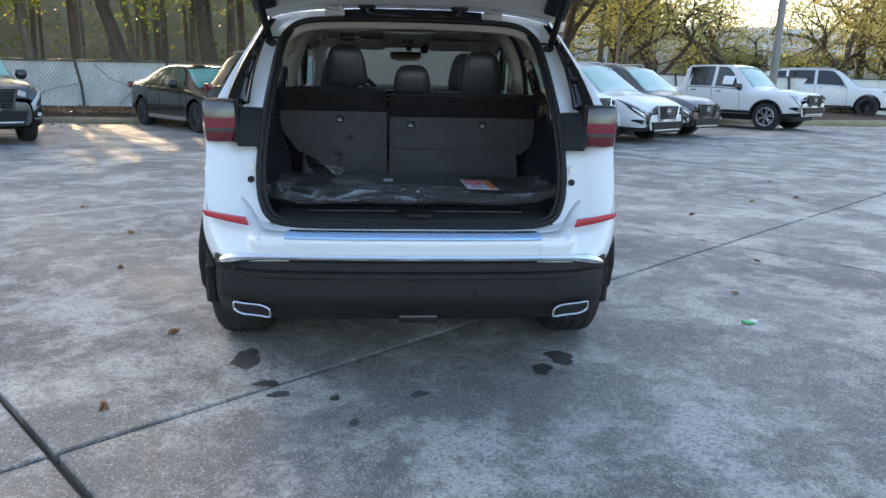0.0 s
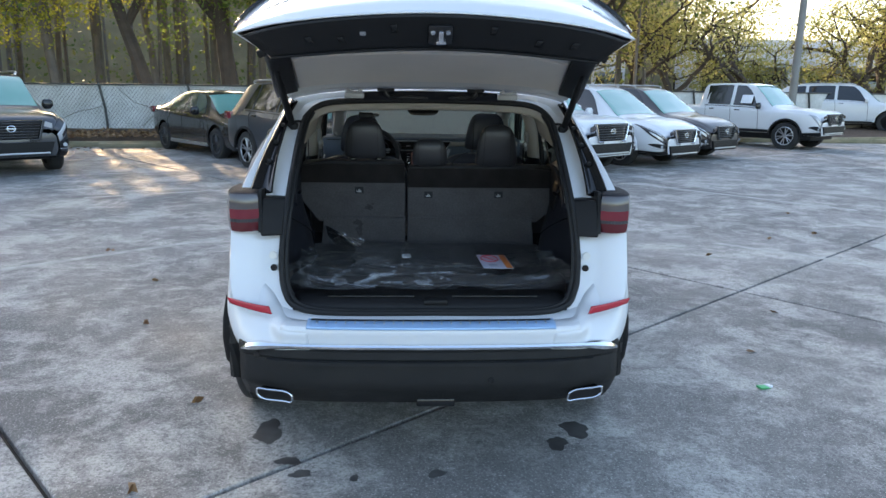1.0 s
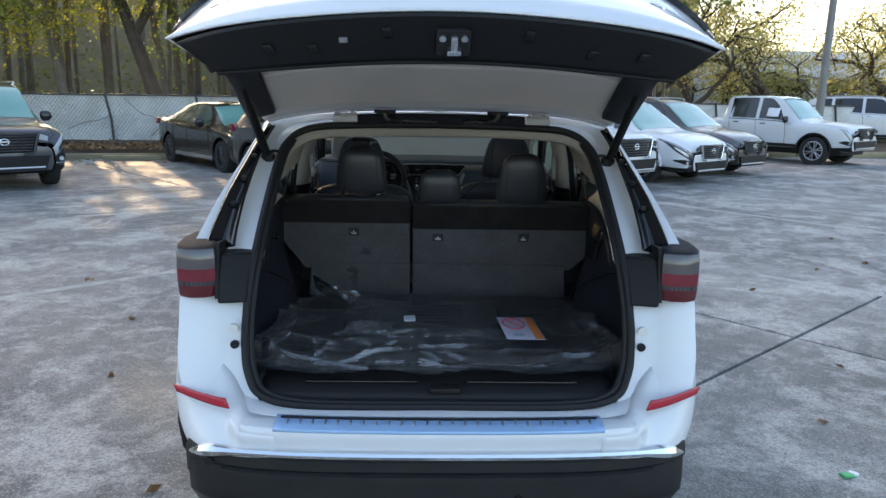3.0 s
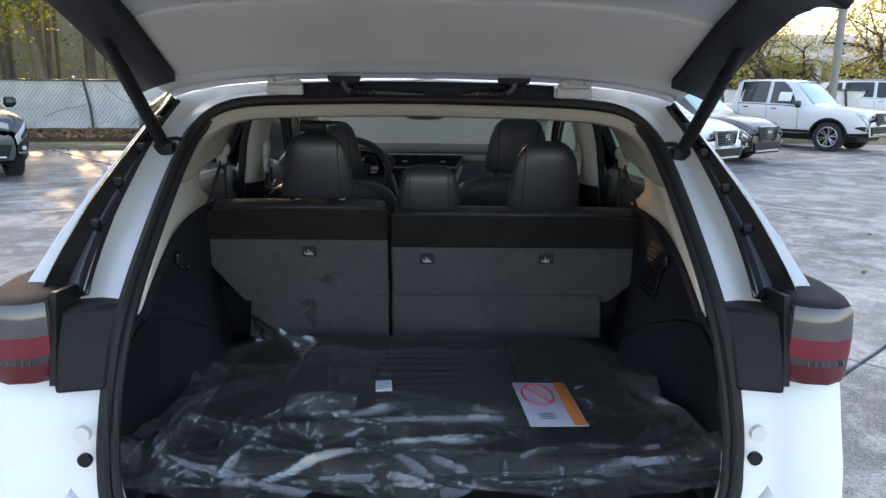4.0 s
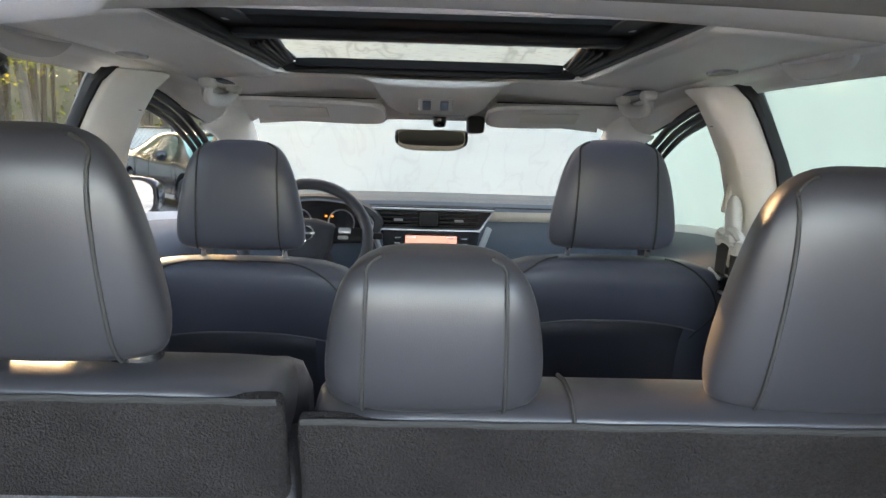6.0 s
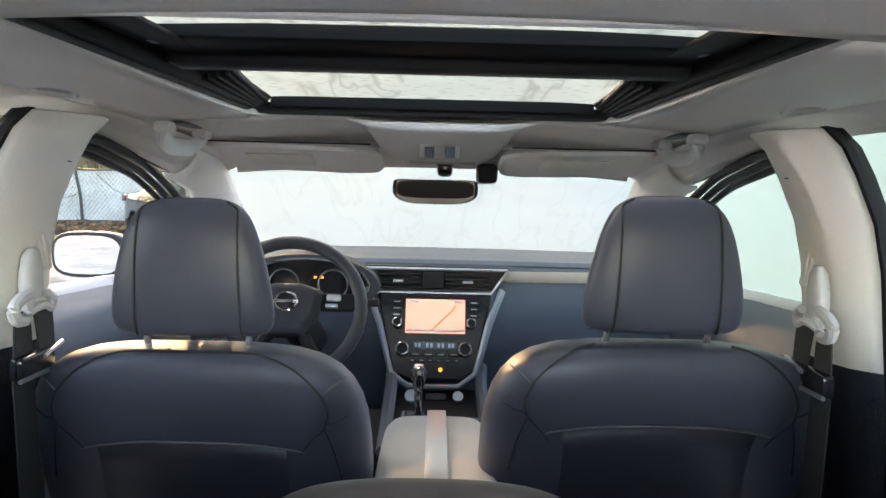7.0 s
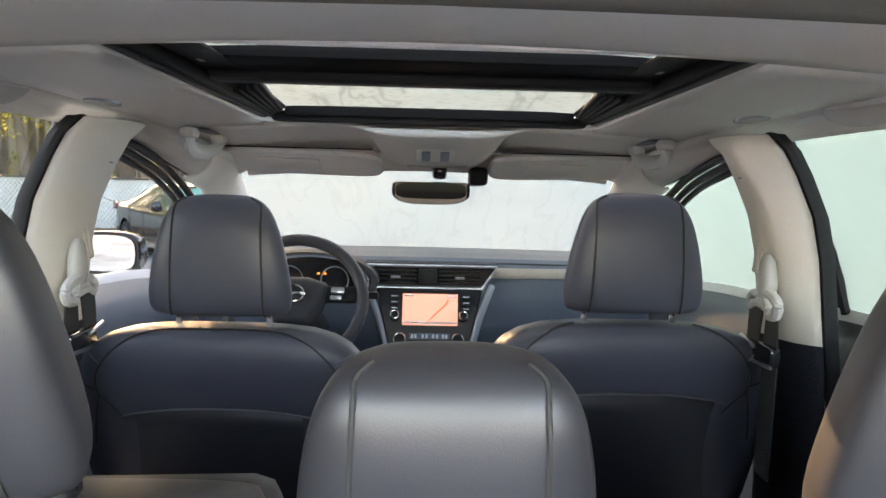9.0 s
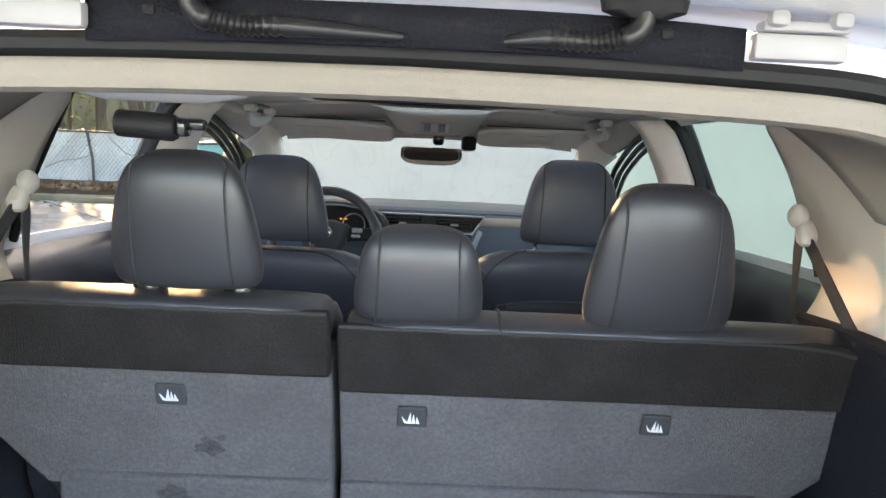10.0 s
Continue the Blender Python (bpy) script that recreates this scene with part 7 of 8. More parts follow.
LIP = [(-0.012, 0.0), (-0.014, -0.018), (-0.010, -0.029), (0.004, -0.033), (0.03, -0.030), (0.08, -0.018), (0.16, -0.003), (0.28, 0.012)]


def lip_at(a, b):
    """The trim that hangs under the seal over the opening and rises towards the headliner."""
    q = a * (2 * len(HALF_TOP) - 2)
    i = min(int(q), 2 * len(HALF_TOP) - 3)
    full = [Vector((-p.x, p.y, p.z)) for p in HALF_TOP] + HALF_TOP[-2::-1]
    p = full[i].lerp(full[i + 1], q - i)
    t = b * (len(LIP) - 1)
    k = min(int(t), len(LIP) - 2)
    dy, dz = (LIP[k][w] * (1 - t + k) + LIP[k + 1][w] * (t - k) for w in (0, 1))
    return (p.x * (1 - 0.06 * b), p.y + dy, p.z - 0.015 + dz)


HALF_TOP = smooth_line(OPENING[9:], 5)
part("header_trim", surface(lip_at, 48, 21), HEADER_SHADED, car, "beige trim over the cargo opening", thick=0.004, offset=1.0)

# ---------------------------------------------------------------- ground
bm = bmesh.new()
bmesh.ops.create_grid(bm, x_segments=60, y_segments=60, size=600)
ground = tagged(part("ground", bm, WOOD_FLOOR, smooth=False), "dark earth and leaf-strewn ground", "ground", kind="structure")
ground.location.z = -0.06
LOT = radians(40.5)
LU, LV = Vector((math.cos(LOT), math.sin(LOT), 0)), Vector((-math.sin(LOT), math.cos(LOT), 0))
LOT_O = Vector((-1.249, -0.304, 0))
pave = tagged(part("pavement", surface(lambda a, b: tuple(LOT_O + LU * (-31 + 62 * a) + LV * (-31 + 62 * b) + Vector((0, 0, -0.03))), 12, 12), TAR), "grey worn concrete parking lot with dark joints", "pavement", kind="structure")

# planted verge with kerb along the fence
FD = Vector((0.975, 0.21, 0)).normalized()
FN = Vector((-FD.y, FD.x, 0))
KERB_O = Vector((-7.7, 16.25, 0))


def bar_along(o, d, n, length, width, height, r=0.02, z=0.0):
    m = Matrix.Translation(o + Vector((0, 0, z + height / 2))) @ Matrix.Rotation(math.atan2(d.y, d.x), 4, "Z")
    return moved(rbox(length, width, height, r), m)


kerb = thing("kerb", "weathered concrete kerb with green stains", "kerb", kind="structure")
for k in range(-6, 9):
    part("kerb_stone", bar_along(KERB_O + FD * (3.0 * k), FD, FN, 2.985, 0.16, 0.15, 0.025), KERB, kerb)
verge = tagged(part("verge", surface(lambda a, b: tuple(KERB_O + FD * (-19 + 46 * a) + FN * (0.07 + 5 * b) + Vector((0, 0, 0.10 + 0.16 * min(1, b * 2) + 0.03 * noise.noise(Vector((a * 60, b * 9, 1)))))), 90, 16), MULCH), "brown leaf litter strip by the fence", "verge", kind="structure")
rnd = random.Random(4)
leaf_bm = bmesh.new()


def leaf_quad(bm, p, size, rnd, flat=1.0):
    a = Vector((rnd.gauss(0, 1), rnd.gauss(0, 1), rnd.gauss(0, 1) * flat)).normalized()
    b = a.cross(Vector((rnd.gauss(0, 1), rnd.gauss(0, 1), rnd.gauss(0, 1)))).normalized()
    a, b = a * size, b * size * 0.55
    bm.faces.new([bm.verts.new(p + q) for q in (-a, -0.2 * a + b, a, -0.2 * a - b)])


for k in range(2600):
    p = KERB_O + FD * rnd.uniform(-8, 9) + FN * (0.15 + abs(rnd.gauss(0, 1.4))) + Vector((0, 0, 0.24 + rnd.random() * 0.05))
    leaf_quad(leaf_bm, p, rnd.uniform(0.04, 0.09), rnd, 0.4)
for k in range(260):
    p = KERB_O + FD * rnd.gauss(0, 4) - FN * abs(rnd.gauss(0.15, 0.7)) + Vector((0, 0, 0.012))
    leaf_quad(leaf_bm, p, rnd.uniform(0.03, 0.06), rnd, 0.08)
tagged(part("fallen_leaves", leaf_bm, DRY_LEAF, smooth=False), "dry brown fallen leaves", "leaves", kind="stuff")

# wheel stop
tagged(part("wheel_stop", bar_along(KERB_O + FD * 0.75 - FN * 0.35, FD, FN, 1.8, 0.16, 0.13, 0.03, 0.0), KERB), "mossy concrete wheel stop", "wheel stop")

# island on the other side with kerb
ISL = Vector((13.2, 20.2, 0))
island = thing("kerb", "pale concrete kerb of a grass island", "kerb", kind="structure")
for k in range(0, 8):
    part("kerb_stone", bar_along(ISL + Vector((0.93, 0.36, 0)) * 0 + (Vector((0.955, -0.0, 0)) * 1.5 + Vector((0.0, 0.05, 0))) * k * 2, Vector((0.998, 0.03, 0)), FN, 2.9, 0.16, 0.15, 0.025), KERB, island)
tagged(part("grass_island", surface(lambda a, b: tuple(ISL + Vector((-1.4 + 24 * a, 0.1 + 8 * b + 0.5 * a, 0.11 + 0.05 * noise.noise(Vector((a * 30, b * 9, 3)))))), 40, 12), GRASS), "thin grass island behind the kerb", "grass", kind="structure")

# ---------------------------------------------------------------- fence
POST0 = Vector((-9.0, 19.5, 0.14))
fence = thing("fence", "chain-link fence with torn white screen cloth", "fence", *POST0)


def fence_p(u, z, back=0.0):
    return FD * u + FN * back + Vector((0, 0, z))


for k in range(-5, 14):
    u = 2.45 * k
    part("fence_post", tube([fence_p(u - 0.13, 1.44), fence_p(u, 0.72), fence_p(u + 0.04, -0.1)], 0.035, 10), POST, fence, "dark fence post")
part("top_rail", tube([fence_p(2.45 * k, 1.40 + 0.01 * math.sin(k * 2.0)) for k in range(-5, 14)], 0.024, 8), POST, fence, "dark top rail")
part("screen_cloth", surface(lambda a, b: fence_p(-12 + 44 * a, 0.0 + 1.38 * b, 0.05 + 0.02 * noise.noise(Vector((a * 70, b * 3, 2)))), 120, 6), SCREEN_CLOTH, fence, "stained white screen cloth")
wires = bmesh.new()


def wire(bm, a, b, r):
    d = (b - a).normalized()
    s = d.cross(FN).normalized() * r
    bm.faces.new([bm.verts.new(p) for p in (a - s, b - s, b + s, a + s)])


for k in range(170):
    u = -6 + 0.10 * k
    wire(wires, fence_p(u, 0.0, -0.02), fence_p(u + 1.05, 1.40, -0.02), 0.004)
    wire(wires, fence_p(u + 1.05, 0.0, -0.024), fence_p(u, 1.40, -0.024), 0.004)
part("wire_mesh", wires, WIRE, fence, "galvanised chain-link wire", smooth=False)
for pts in ([(-1.15, 0.42), (-0.7, 0.62), (-0.35, 0.68), (0.0, 0.80)], [(0.4, 1.3), (0.8, 0.9), (1.2, 0.75), (1.7, 0.35)], [(-3.2, 1.3), (-2.5, 0.8), (-2.2, 0.3)], [(1.0, 0.2), (1.5, 0.6), (2.2, 0.7), (2.4, 1.2)]):
    part("dead_vine", tube(smooth_line([fence_p(u, z, -0.05) for u, z in pts], 5), 0.008, 5), BARK, fence)

# ---------------------------------------------------------------- trees


def limb(bm_list, start, d, length, r, depth, rnd, tips, spread_a=0.5, gnarl=0.12, split=3):
    pts, p, dd = [start], Vector(start), Vector(d).normalized()
    n = 6
    for k in range(n):
        dd = (dd + Vector((rnd.gauss(0, gnarl), rnd.gauss(0, gnarl), rnd.gauss(0.03, gnarl)))).normalized()
        p = p + dd * length / n
        pts.append(Vector(p))
    bm_list.append((pts, r, r * 0.55))
    tips.append((Vector(p), depth))
    if depth > 0:
        for k in range(split):
            i = rnd.choice((3, 4, 5, 6)) if k else 6
            turn = Vector((rnd.gauss(0, 1), rnd.gauss(0, 1), rnd.gauss(0.15, 0.6))).normalized()
            limb(bm_list, pts[i], dd * (1 - spread_a) + turn * spread_a * 1.5, length * rnd.uniform(0.6, 0.8), r * (0.55 if k else 0.6), depth - 1, rnd, tips, spread_a, gnarl, split)


def tree(name, label, x, y, height, r, lean, seed, bark, leaf, leaves, size, depth=3, crown=1.0, spread_a=0.5, trunk_part=0.45, z=0.1, gnarl=0.1, low=0):
    rnd = random.Random(seed)
    t = thing(name, label, "tree", x, y, z)
    segs, tips = [], []
    limb(segs, Vector((0, 0, -0.2)), Vector((lean[0], lean[1], 1)), height * trunk_part, r, 0, rnd, [], 0.3, gnarl * 0.6)
    base = segs[0][0][-1]
    up = (segs[0][0][-1] - segs[0][0][-2]).normalized()
    part("trunk", tube(segs[0][0], r, 9, radii=[r * (1.25 if i == 0 else 1 - 0.06 * i) for i in range(len(segs[0][0]))]), bark, t)
    more = []
    for k in range(4):
        turn = Vector((rnd.gauss(0, 1), rnd.gauss(0, 1), rnd.uniform(0.0, 0.8))).normalized()
        limb(more, segs[0][0][-1 - (k % 3)], up * 0.6 + turn * spread_a * 1.4, height * rnd.uniform(0.22, 0.34), r * 0.55, depth - 1, rnd, tips, spread_a, gnarl)
    part("limb", merged(*[tube(pts, a, 6, radii=[a + (b - a) * i / (len(pts) - 1) for i in range(len(pts))]) for pts, a, b in more]), bark, t)
    bm = bmesh.new()
    ends = [p for p, d in tips if d <= 1] or [p for p, d in tips]
    for k in range(leaves):
        c = rnd.choice(ends)
        p = c + Vector((rnd.gauss(0, 0.55), rnd.gauss(0, 0.55), rnd.gauss(0, 0.4))) * crown
        leaf_quad(bm, p, size * rnd.uniform(0.6, 1.3), rnd)
    for k in range(low):
        ang, far_r = rnd.uniform(0, 6.283), rnd.uniform(0.6, 3.0)
        c = Vector((math.cos(ang) * far_r, math.sin(ang) * far_r, rnd.uniform(2.8, 8.5)))
        for q in range(130):
            leaf_quad(bm, c + Vector((rnd.gauss(0, 0.5), rnd.gauss(0, 0.5), rnd.gauss(0, 0.28))), size * rnd.uniform(0.5, 1.0), rnd)
    part("crown", bm, leaf, t, smooth=False)
    return t


WOODS = [(-14.2, 20.6, 15, 0.24, (0.02, 0), LEAF_B, 9000, BARK), (-11.5, 22.5, 15, 0.18, (-0.05, 0), LEAF_B, 9000, BARK_PALE), (-9.0, 24.5, 16, 0.15, (0.0, 0), LEAF_A, 9000, BARK_PALE),
         (-8.0, 21.6, 15, 0.26, (-0.28, 0.0), LEAF_A, 10000, BARK), (-6.0, 22.6, 15, 0.32, (-0.08, 0), LEAF_A, 10000, BARK), (-4.4, 23.4, 12, 0.26, (0.05, 0), LEAF_A, 6000, BARK),
         (-3.2, 22.6, 12, 0.28, (0.22, 0), LEAF_A, 6000, BARK), (-1.0, 24.0, 11, 0.24, (-0.1, 0), LEAF_A, 6000, BARK), (1.4, 24.6, 11, 0.24, (0.1, 0), LEAF_A, 6500, BARK),
         (4.0, 26.0, 11, 0.26, (0.0, 0), LEAF_C, 7500, BARK), (6.4, 26.5, 11, 0.24, (0.05, 0), LEAF_C, 7500, BARK), (-16.5, 23.5, 11, 0.2, (0, 0), LEAF_A, 5000, BARK),
         (-19.5, 22.0, 10, 0.2, (0, 0), LEAF_B, 5000, BARK), (-18.0, 17.0, 10, 0.22, (0.05, 0), LEAF_B, 5500, BARK)]
for k, (x, y, h, r, lean, leaf, count, bark) in enumerate(WOODS):
    tree("tree", "tall tree with " + {"sunlit_leaves": "sunlit yellow-green leaves", "green_leaves": "green leaves", "shade_leaves": "dense dark green leaves"}[leaf.name] + " behind the fence", x, y, h, r, lean, 10 + k, bark, leaf, int(count * 1.5), 0.085, 3, 1.3, 0.55, 0.36, low=34 if leaf is LEAF_B else 9)
# bare spreading trees over the far cars
for k, (x, y, h, r, count, sp_a) in enumerate(((11.6, 30.0, 9.0, 0.22, 900, 0.55), (9.6, 29.0, 9.0, 0.2, 1600, 0.45), (22.0, 32.0, 9.0, 0.34, 1700, 0.85), (18.5, 38.0, 8.0, 0.25, 1800, 0.7), (15.6, 31.5, 10.0, 0.22, 1700, 0.6), (20.5, 30.0, 9.5, 0.24, 1900, 0.75), (26.0, 34.0, 9.5, 0.26, 1900, 0.8))):
    tree("tree", "spreading half-bare tree with few yellow leaves", x, y, h, r, (0.08 * (-1) ** k, 0), 40 + k, BARK, LEAF_D, int(count * 3.0), 0.075, 4 if k in (0, 2) else 3, 0.9, sp_a, 0.22, gnarl=0.14)
# undergrowth and further woods
rnd = random.Random(9)
far = bmesh.new()
for k in range(12000):
    ang = rnd.uniform(-1.0, 0.36)
    dist = rnd.uniform(27, 40)
    h = abs(rnd.gauss(0, 1)) * 2.2 if rnd.random() < 0.5 else rnd.uniform(4, 13)
    leaf_quad(far, Vector((math.sin(ang) * dist, math.cos(ang) * dist, h)), rnd.uniform(0.06, 0.14), rnd)
tagged(part("undergrowth", far, LEAF_C, smooth=False), "undergrowth and leaves of the woods behind the fence", "woods", kind="stuff")
trunks = []
for k in range(90):
    ang, dist = rnd.uniform(-1.0, 0.34), rnd.uniform(26, 42)
    x, y, l = math.sin(ang) * dist, math.cos(ang) * dist, rnd.gauss(0, 0.5)
    trunks.append(tube([(x, y, -0.2), (x + l * 0.4, y, 5), (x + l, y, 11)], rnd.uniform(0.05, 0.16), 6))
tagged(part("far_trunks", merged(*trunks), BARK_PALE), "thin grey trunks deep in the woods", "woods", kind="stuff")
# the distant haze is painted into this pale base colour
BACKDROP = material("hazy_far_woods", (0.34, 0.29, 0.19), 1.0, stain=0.8, stain_scale=0.25, tint=(0.20, 0.19, 0.11), grain=0.6, grain_scale=1.2, spec=0.0)
tagged(part("backdrop", surface(lambda a, b: (lambda g: (math.sin(g) * 46, math.cos(g) * 46, -1 + 9.0 * b + 1.5 * b * noise.noise(Vector((a * 40, 0, 0)))))(-1.5 + 1.86 * a), 80, 3), BACKDROP), "hazy brown-green woods far behind", "woods", kind="structure")
# palmettos by the building
for k, (x, y) in enumerate(((16.0, 31.0), (17.2, 32.0), (23.5, 33.0), (25.0, 33.5))):
    t = thing("palm", "small fan palm by the building", "palm", x, y, 0.1)
    rnd2 = random.Random(70 + k)
    part("trunk", tube([(0, 0, -0.1), (0.02, 0, 0.5)], 0.08, 8), BARK, t)
    bm = bmesh.new()
    for q in range(26):
        a, e = rnd2.uniform(0, 6.28), rnd2.uniform(0.1, 1.3)
        d = Vector((math.cos(a) * math.cos(e), math.sin(a) * math.cos(e), math.sin(e)))
        s = d.cross(Vector((0, 0, 1))).normalized()
        c = Vector((0, 0, 0.5)) + d * 0.5
        for w in range(7):
            f = (w - 3) / 3
            tip = c + (d * math.cos(f * 1.0) + s * math.sin(f * 1.0)) * 0.7 + Vector((0, 0, -0.12 * abs(f)))
            bm.faces.new([bm.verts.new(v) for v in (c, c + (tip - c) * 0.5 + s * 0.03, tip, c + (tip - c) * 0.5 - s * 0.03)])
    part("fronds", bm, LEAF_A, t, smooth=False)

# ---------------------------------------------------------------- building, lamp pole
b = thing("building", "low white stucco building with a flat roof", "building", 24.0, 44.0, 0)
part("wall", rbox(34, 10, 4.2, 0.05, 0, 5, 2.1), STUCCO, b)
part("roof", rbox(35, 11, 0.6, 0.05, 0, 5, 4.4), STUCCO, b, "white parapet")
part("canopy", rbox(20, 3, 0.5, 0.04, 4, -1.5, 3.2), STUCCO, b)
for k in range(9):
    w = part("window", rbox(1.7, 0.12, 1.8, 0.02, -15 + 3.4 * k, -0.02, 1.7), GLASS_DARK, b)
    part("window_frame", tube([(-15 + 3.4 * k + sx * 0.86, -0.08, 1.7 + sz * 0.92) for sx, sz in ((-1, -1), (1, -1), (1, 1), (-1, 1))], 0.04, 6, closed=True), STUCCO, w)
for k in range(6):
    part("pillar", rbox(0.4, 0.4, 3.0, 0.03, -5 + 3.6 * k, -2.7, 1.5), STUCCO, b)
pole = thing("lamp_pole", "grey concrete parking lot lamp pole", "lamp pole", 12.25, 20.9, 0.1)
part("shaft", tube([(0, 0, -0.1), (0.02, 0, 4), (0.06, 0, 9)], 0.11, 12, radii=[0.13, 0.11, 0.08]), POLE, pole)
part("lamp_head", rbox(0.7, 0.3, 0.12, 0.03, 0.3, 0, 9.0), POLE, pole)

# ---------------------------------------------------------------- parked vehicles


def vehicle(name, label, x, y, heading, paint, kind, wheel_r=0.35, rim=ALLOY, spokes=5, group="parked cars", dark_trim=True, glass=None, emblem=True, z=0.0):
    """A parked car. Its origin is the middle of the front axle on the ground, its nose looks along +y."""
    t = thing(name, label, "car", x, y, z, math.degrees(math.atan2(heading[1], heading[0])) - 90, group=group)
    # rows: y, half width, underside, waist, half width up, top
    tables = {
        "suv": [(-3.85, 0.80, 0.45, 0.95, 0.60, 1.05), (-3.8, 0.88, 0.40, 1.05, 0.66, 1.40), (-3.5, 0.94, 0.36, 1.10, 0.66, 1.66), (-2.8, 0.95, 0.34, 1.12, 0.67, 1.74), (-1.6, 0.95, 0.33, 1.10, 0.68, 1.76), (-1.05, 0.95, 0.33, 1.08, 0.67, 1.70), (-0.72, 0.95, 0.33, 1.07, 0.70, 1.48), (-0.30, 0.95, 0.34, 1.05, 0.77, 1.14), (0.3, 0.95, 0.36, 1.0, 0.80, 1.10), (0.68, 0.93, 0.34, 0.94, 0.78, 1.03), (0.83, 0.86, 0.32, 0.85, 0.72, 0.93), (0.90, 0.72, 0.34, 0.70, 0.6, 0.76)],
        "crossover": [(-3.75, 0.75, 0.45, 0.90, 0.55, 1.0), (-3.68, 0.86, 0.40, 1.0, 0.58, 1.25), (-3.3, 0.92, 0.34, 1.06, 0.58, 1.58), (-2.6, 0.94, 0.33, 1.06, 0.60, 1.66), (-1.6, 0.94, 0.32, 1.03, 0.61, 1.68), (-1.0, 0.94, 0.32, 1.01, 0.60, 1.60), (-0.6, 0.94, 0.32, 1.0, 0.66, 1.34), (-0.15, 0.94, 0.33, 0.97, 0.76, 1.05), (0.4, 0.93, 0.34, 0.90, 0.76, 0.98), (0.75, 0.88, 0.30, 0.80, 0.70, 0.88), (0.92, 0.76, 0.28, 0.70, 0.60, 0.76), (0.97, 0.62, 0.30, 0.6, 0.5, 0.64)],
        "sedan": [(-3.75, 0.70, 0.42, 0.90, 0.52, 1.0), (-3.66, 0.82, 0.36, 0.98, 0.60, 1.09), (-3.2, 0.90, 0.28, 0.99, 0.60, 1.14), (-2.75, 0.92, 0.24, 0.97, 0.56, 1.32), (-2.1, 0.925, 0.22, 0.95, 0.56, 1.43), (-1.4, 0.925, 0.22, 0.93, 0.57, 1.44), (-0.95, 0.925, 0.22, 0.91, 0.57, 1.36), (-0.45, 0.925, 0.23, 0.90, 0.66, 1.10), (0.0, 0.925, 0.24, 0.86, 0.72, 0.94), (0.5, 0.90, 0.24, 0.78, 0.70, 0.86), (0.8, 0.84, 0.22, 0.70, 0.64, 0.77), (0.92, 0.66, 0.24, 0.58, 0.52, 0.62)],
        "pickup": [(-4.35, 0.88, 0.60, 1.06, 0.80, 1.10), (-4.3, 0.92, 0.50, 1.10, 0.86, 1.14), (-3.0, 0.93, 0.45, 1.12, 0.87, 1.15), (-2.72, 0.93, 0.44, 1.12, 0.80, 1.16), (-2.66, 0.93, 0.44, 1.12, 0.66, 1.70), (-2.4, 0.93, 0.44, 1.12, 0.67, 1.80), (-1.5, 0.93, 0.44, 1.10, 0.67, 1.81), (-1.1, 0.93, 0.44, 1.09, 0.66, 1.76), (-0.8, 0.93, 0.44, 1.08, 0.71, 1.52), (-0.42, 0.93, 0.45, 1.07, 0.78, 1.18), (0.2, 0.93, 0.46, 1.04, 0.82, 1.13), (0.7, 0.92, 0.42, 0.98, 0.80, 1.07), (0.86, 0.86, 0.40, 0.9, 0.76, 0.98), (0.92, 0.78, 0.42, 0.74, 0.7, 0.8)]}
    table = tables[kind]
    wheels_y = {"suv": (-2.9, 0.0), "crossover": (-2.82, 0.0), "sedan": (-2.83, 0.0), "pickup": (-3.2, 0.0)}[kind]

    def rows(yy):
        w, zb, belt, wr, top = spread(table, yy)
        return [(w * 0.93, zb), (w * 0.99, zb + 0.09), (w, zb * 0.5 + belt * 0.5), (w * 0.985, belt - 0.06), (w * 0.95, belt), (w * 0.95 * 0.3 + wr * 0.7, belt * 0.36 + top * 0.64), (wr, top - 0.05), (wr - 0.09, top - 0.012), (0, top + 0.01)]

    def at(yy, v, out=0.0):
        rr = rows(yy)
        i = min(int(v), 7)
        f = v - i
        a, b, c, d = rr[max(i - 1, 0)], rr[i], rr[i + 1], rr[min(i + 2, 8)]
        q = [0.5 * (2 * b[k] + (c[k] - a[k]) * f + (2 * a[k] - 5 * b[k] + 4 * c[k] - d[k]) * f * f + (3 * b[k] - a[k] - 3 * c[k] + d[k]) * f ** 3) for k in (0, 1)]
        return Vector((q[0] + out * (1 if v < 7 else 0.2), yy, q[1] + out * (0.9 if v > 5.5 else 0.25)))

    def cut(yy):
        top = 0.0
        for wy in wheels_y:
            rr_a = wheel_r + 0.06
            if abs(yy - wy) < rr_a:
                zz = wheel_r + math.sqrt(rr_a ** 2 - (yy - wy) ** 2)
                rr = rows(yy)
                for k in range(4):
                    if rr[k][1] <= zz <= rr[k + 1][1]:
                        top = max(top, k + (zz - rr[k][1]) / (rr[k + 1][1] - rr[k][1]))
        return top
    y0, y1 = table[0][0], table[-1][0]
    bms = []
    for s in (-1, 1):
        def shell(a, b, s=s):
            yy = y0 + (y1 - y0) * a
            v = cut(yy) + (8 - cut(yy)) * b
            p = at(yy, v)
            return (s * p.x, p.y, p.z)
        bms.append(surface(shell, 84, 20))
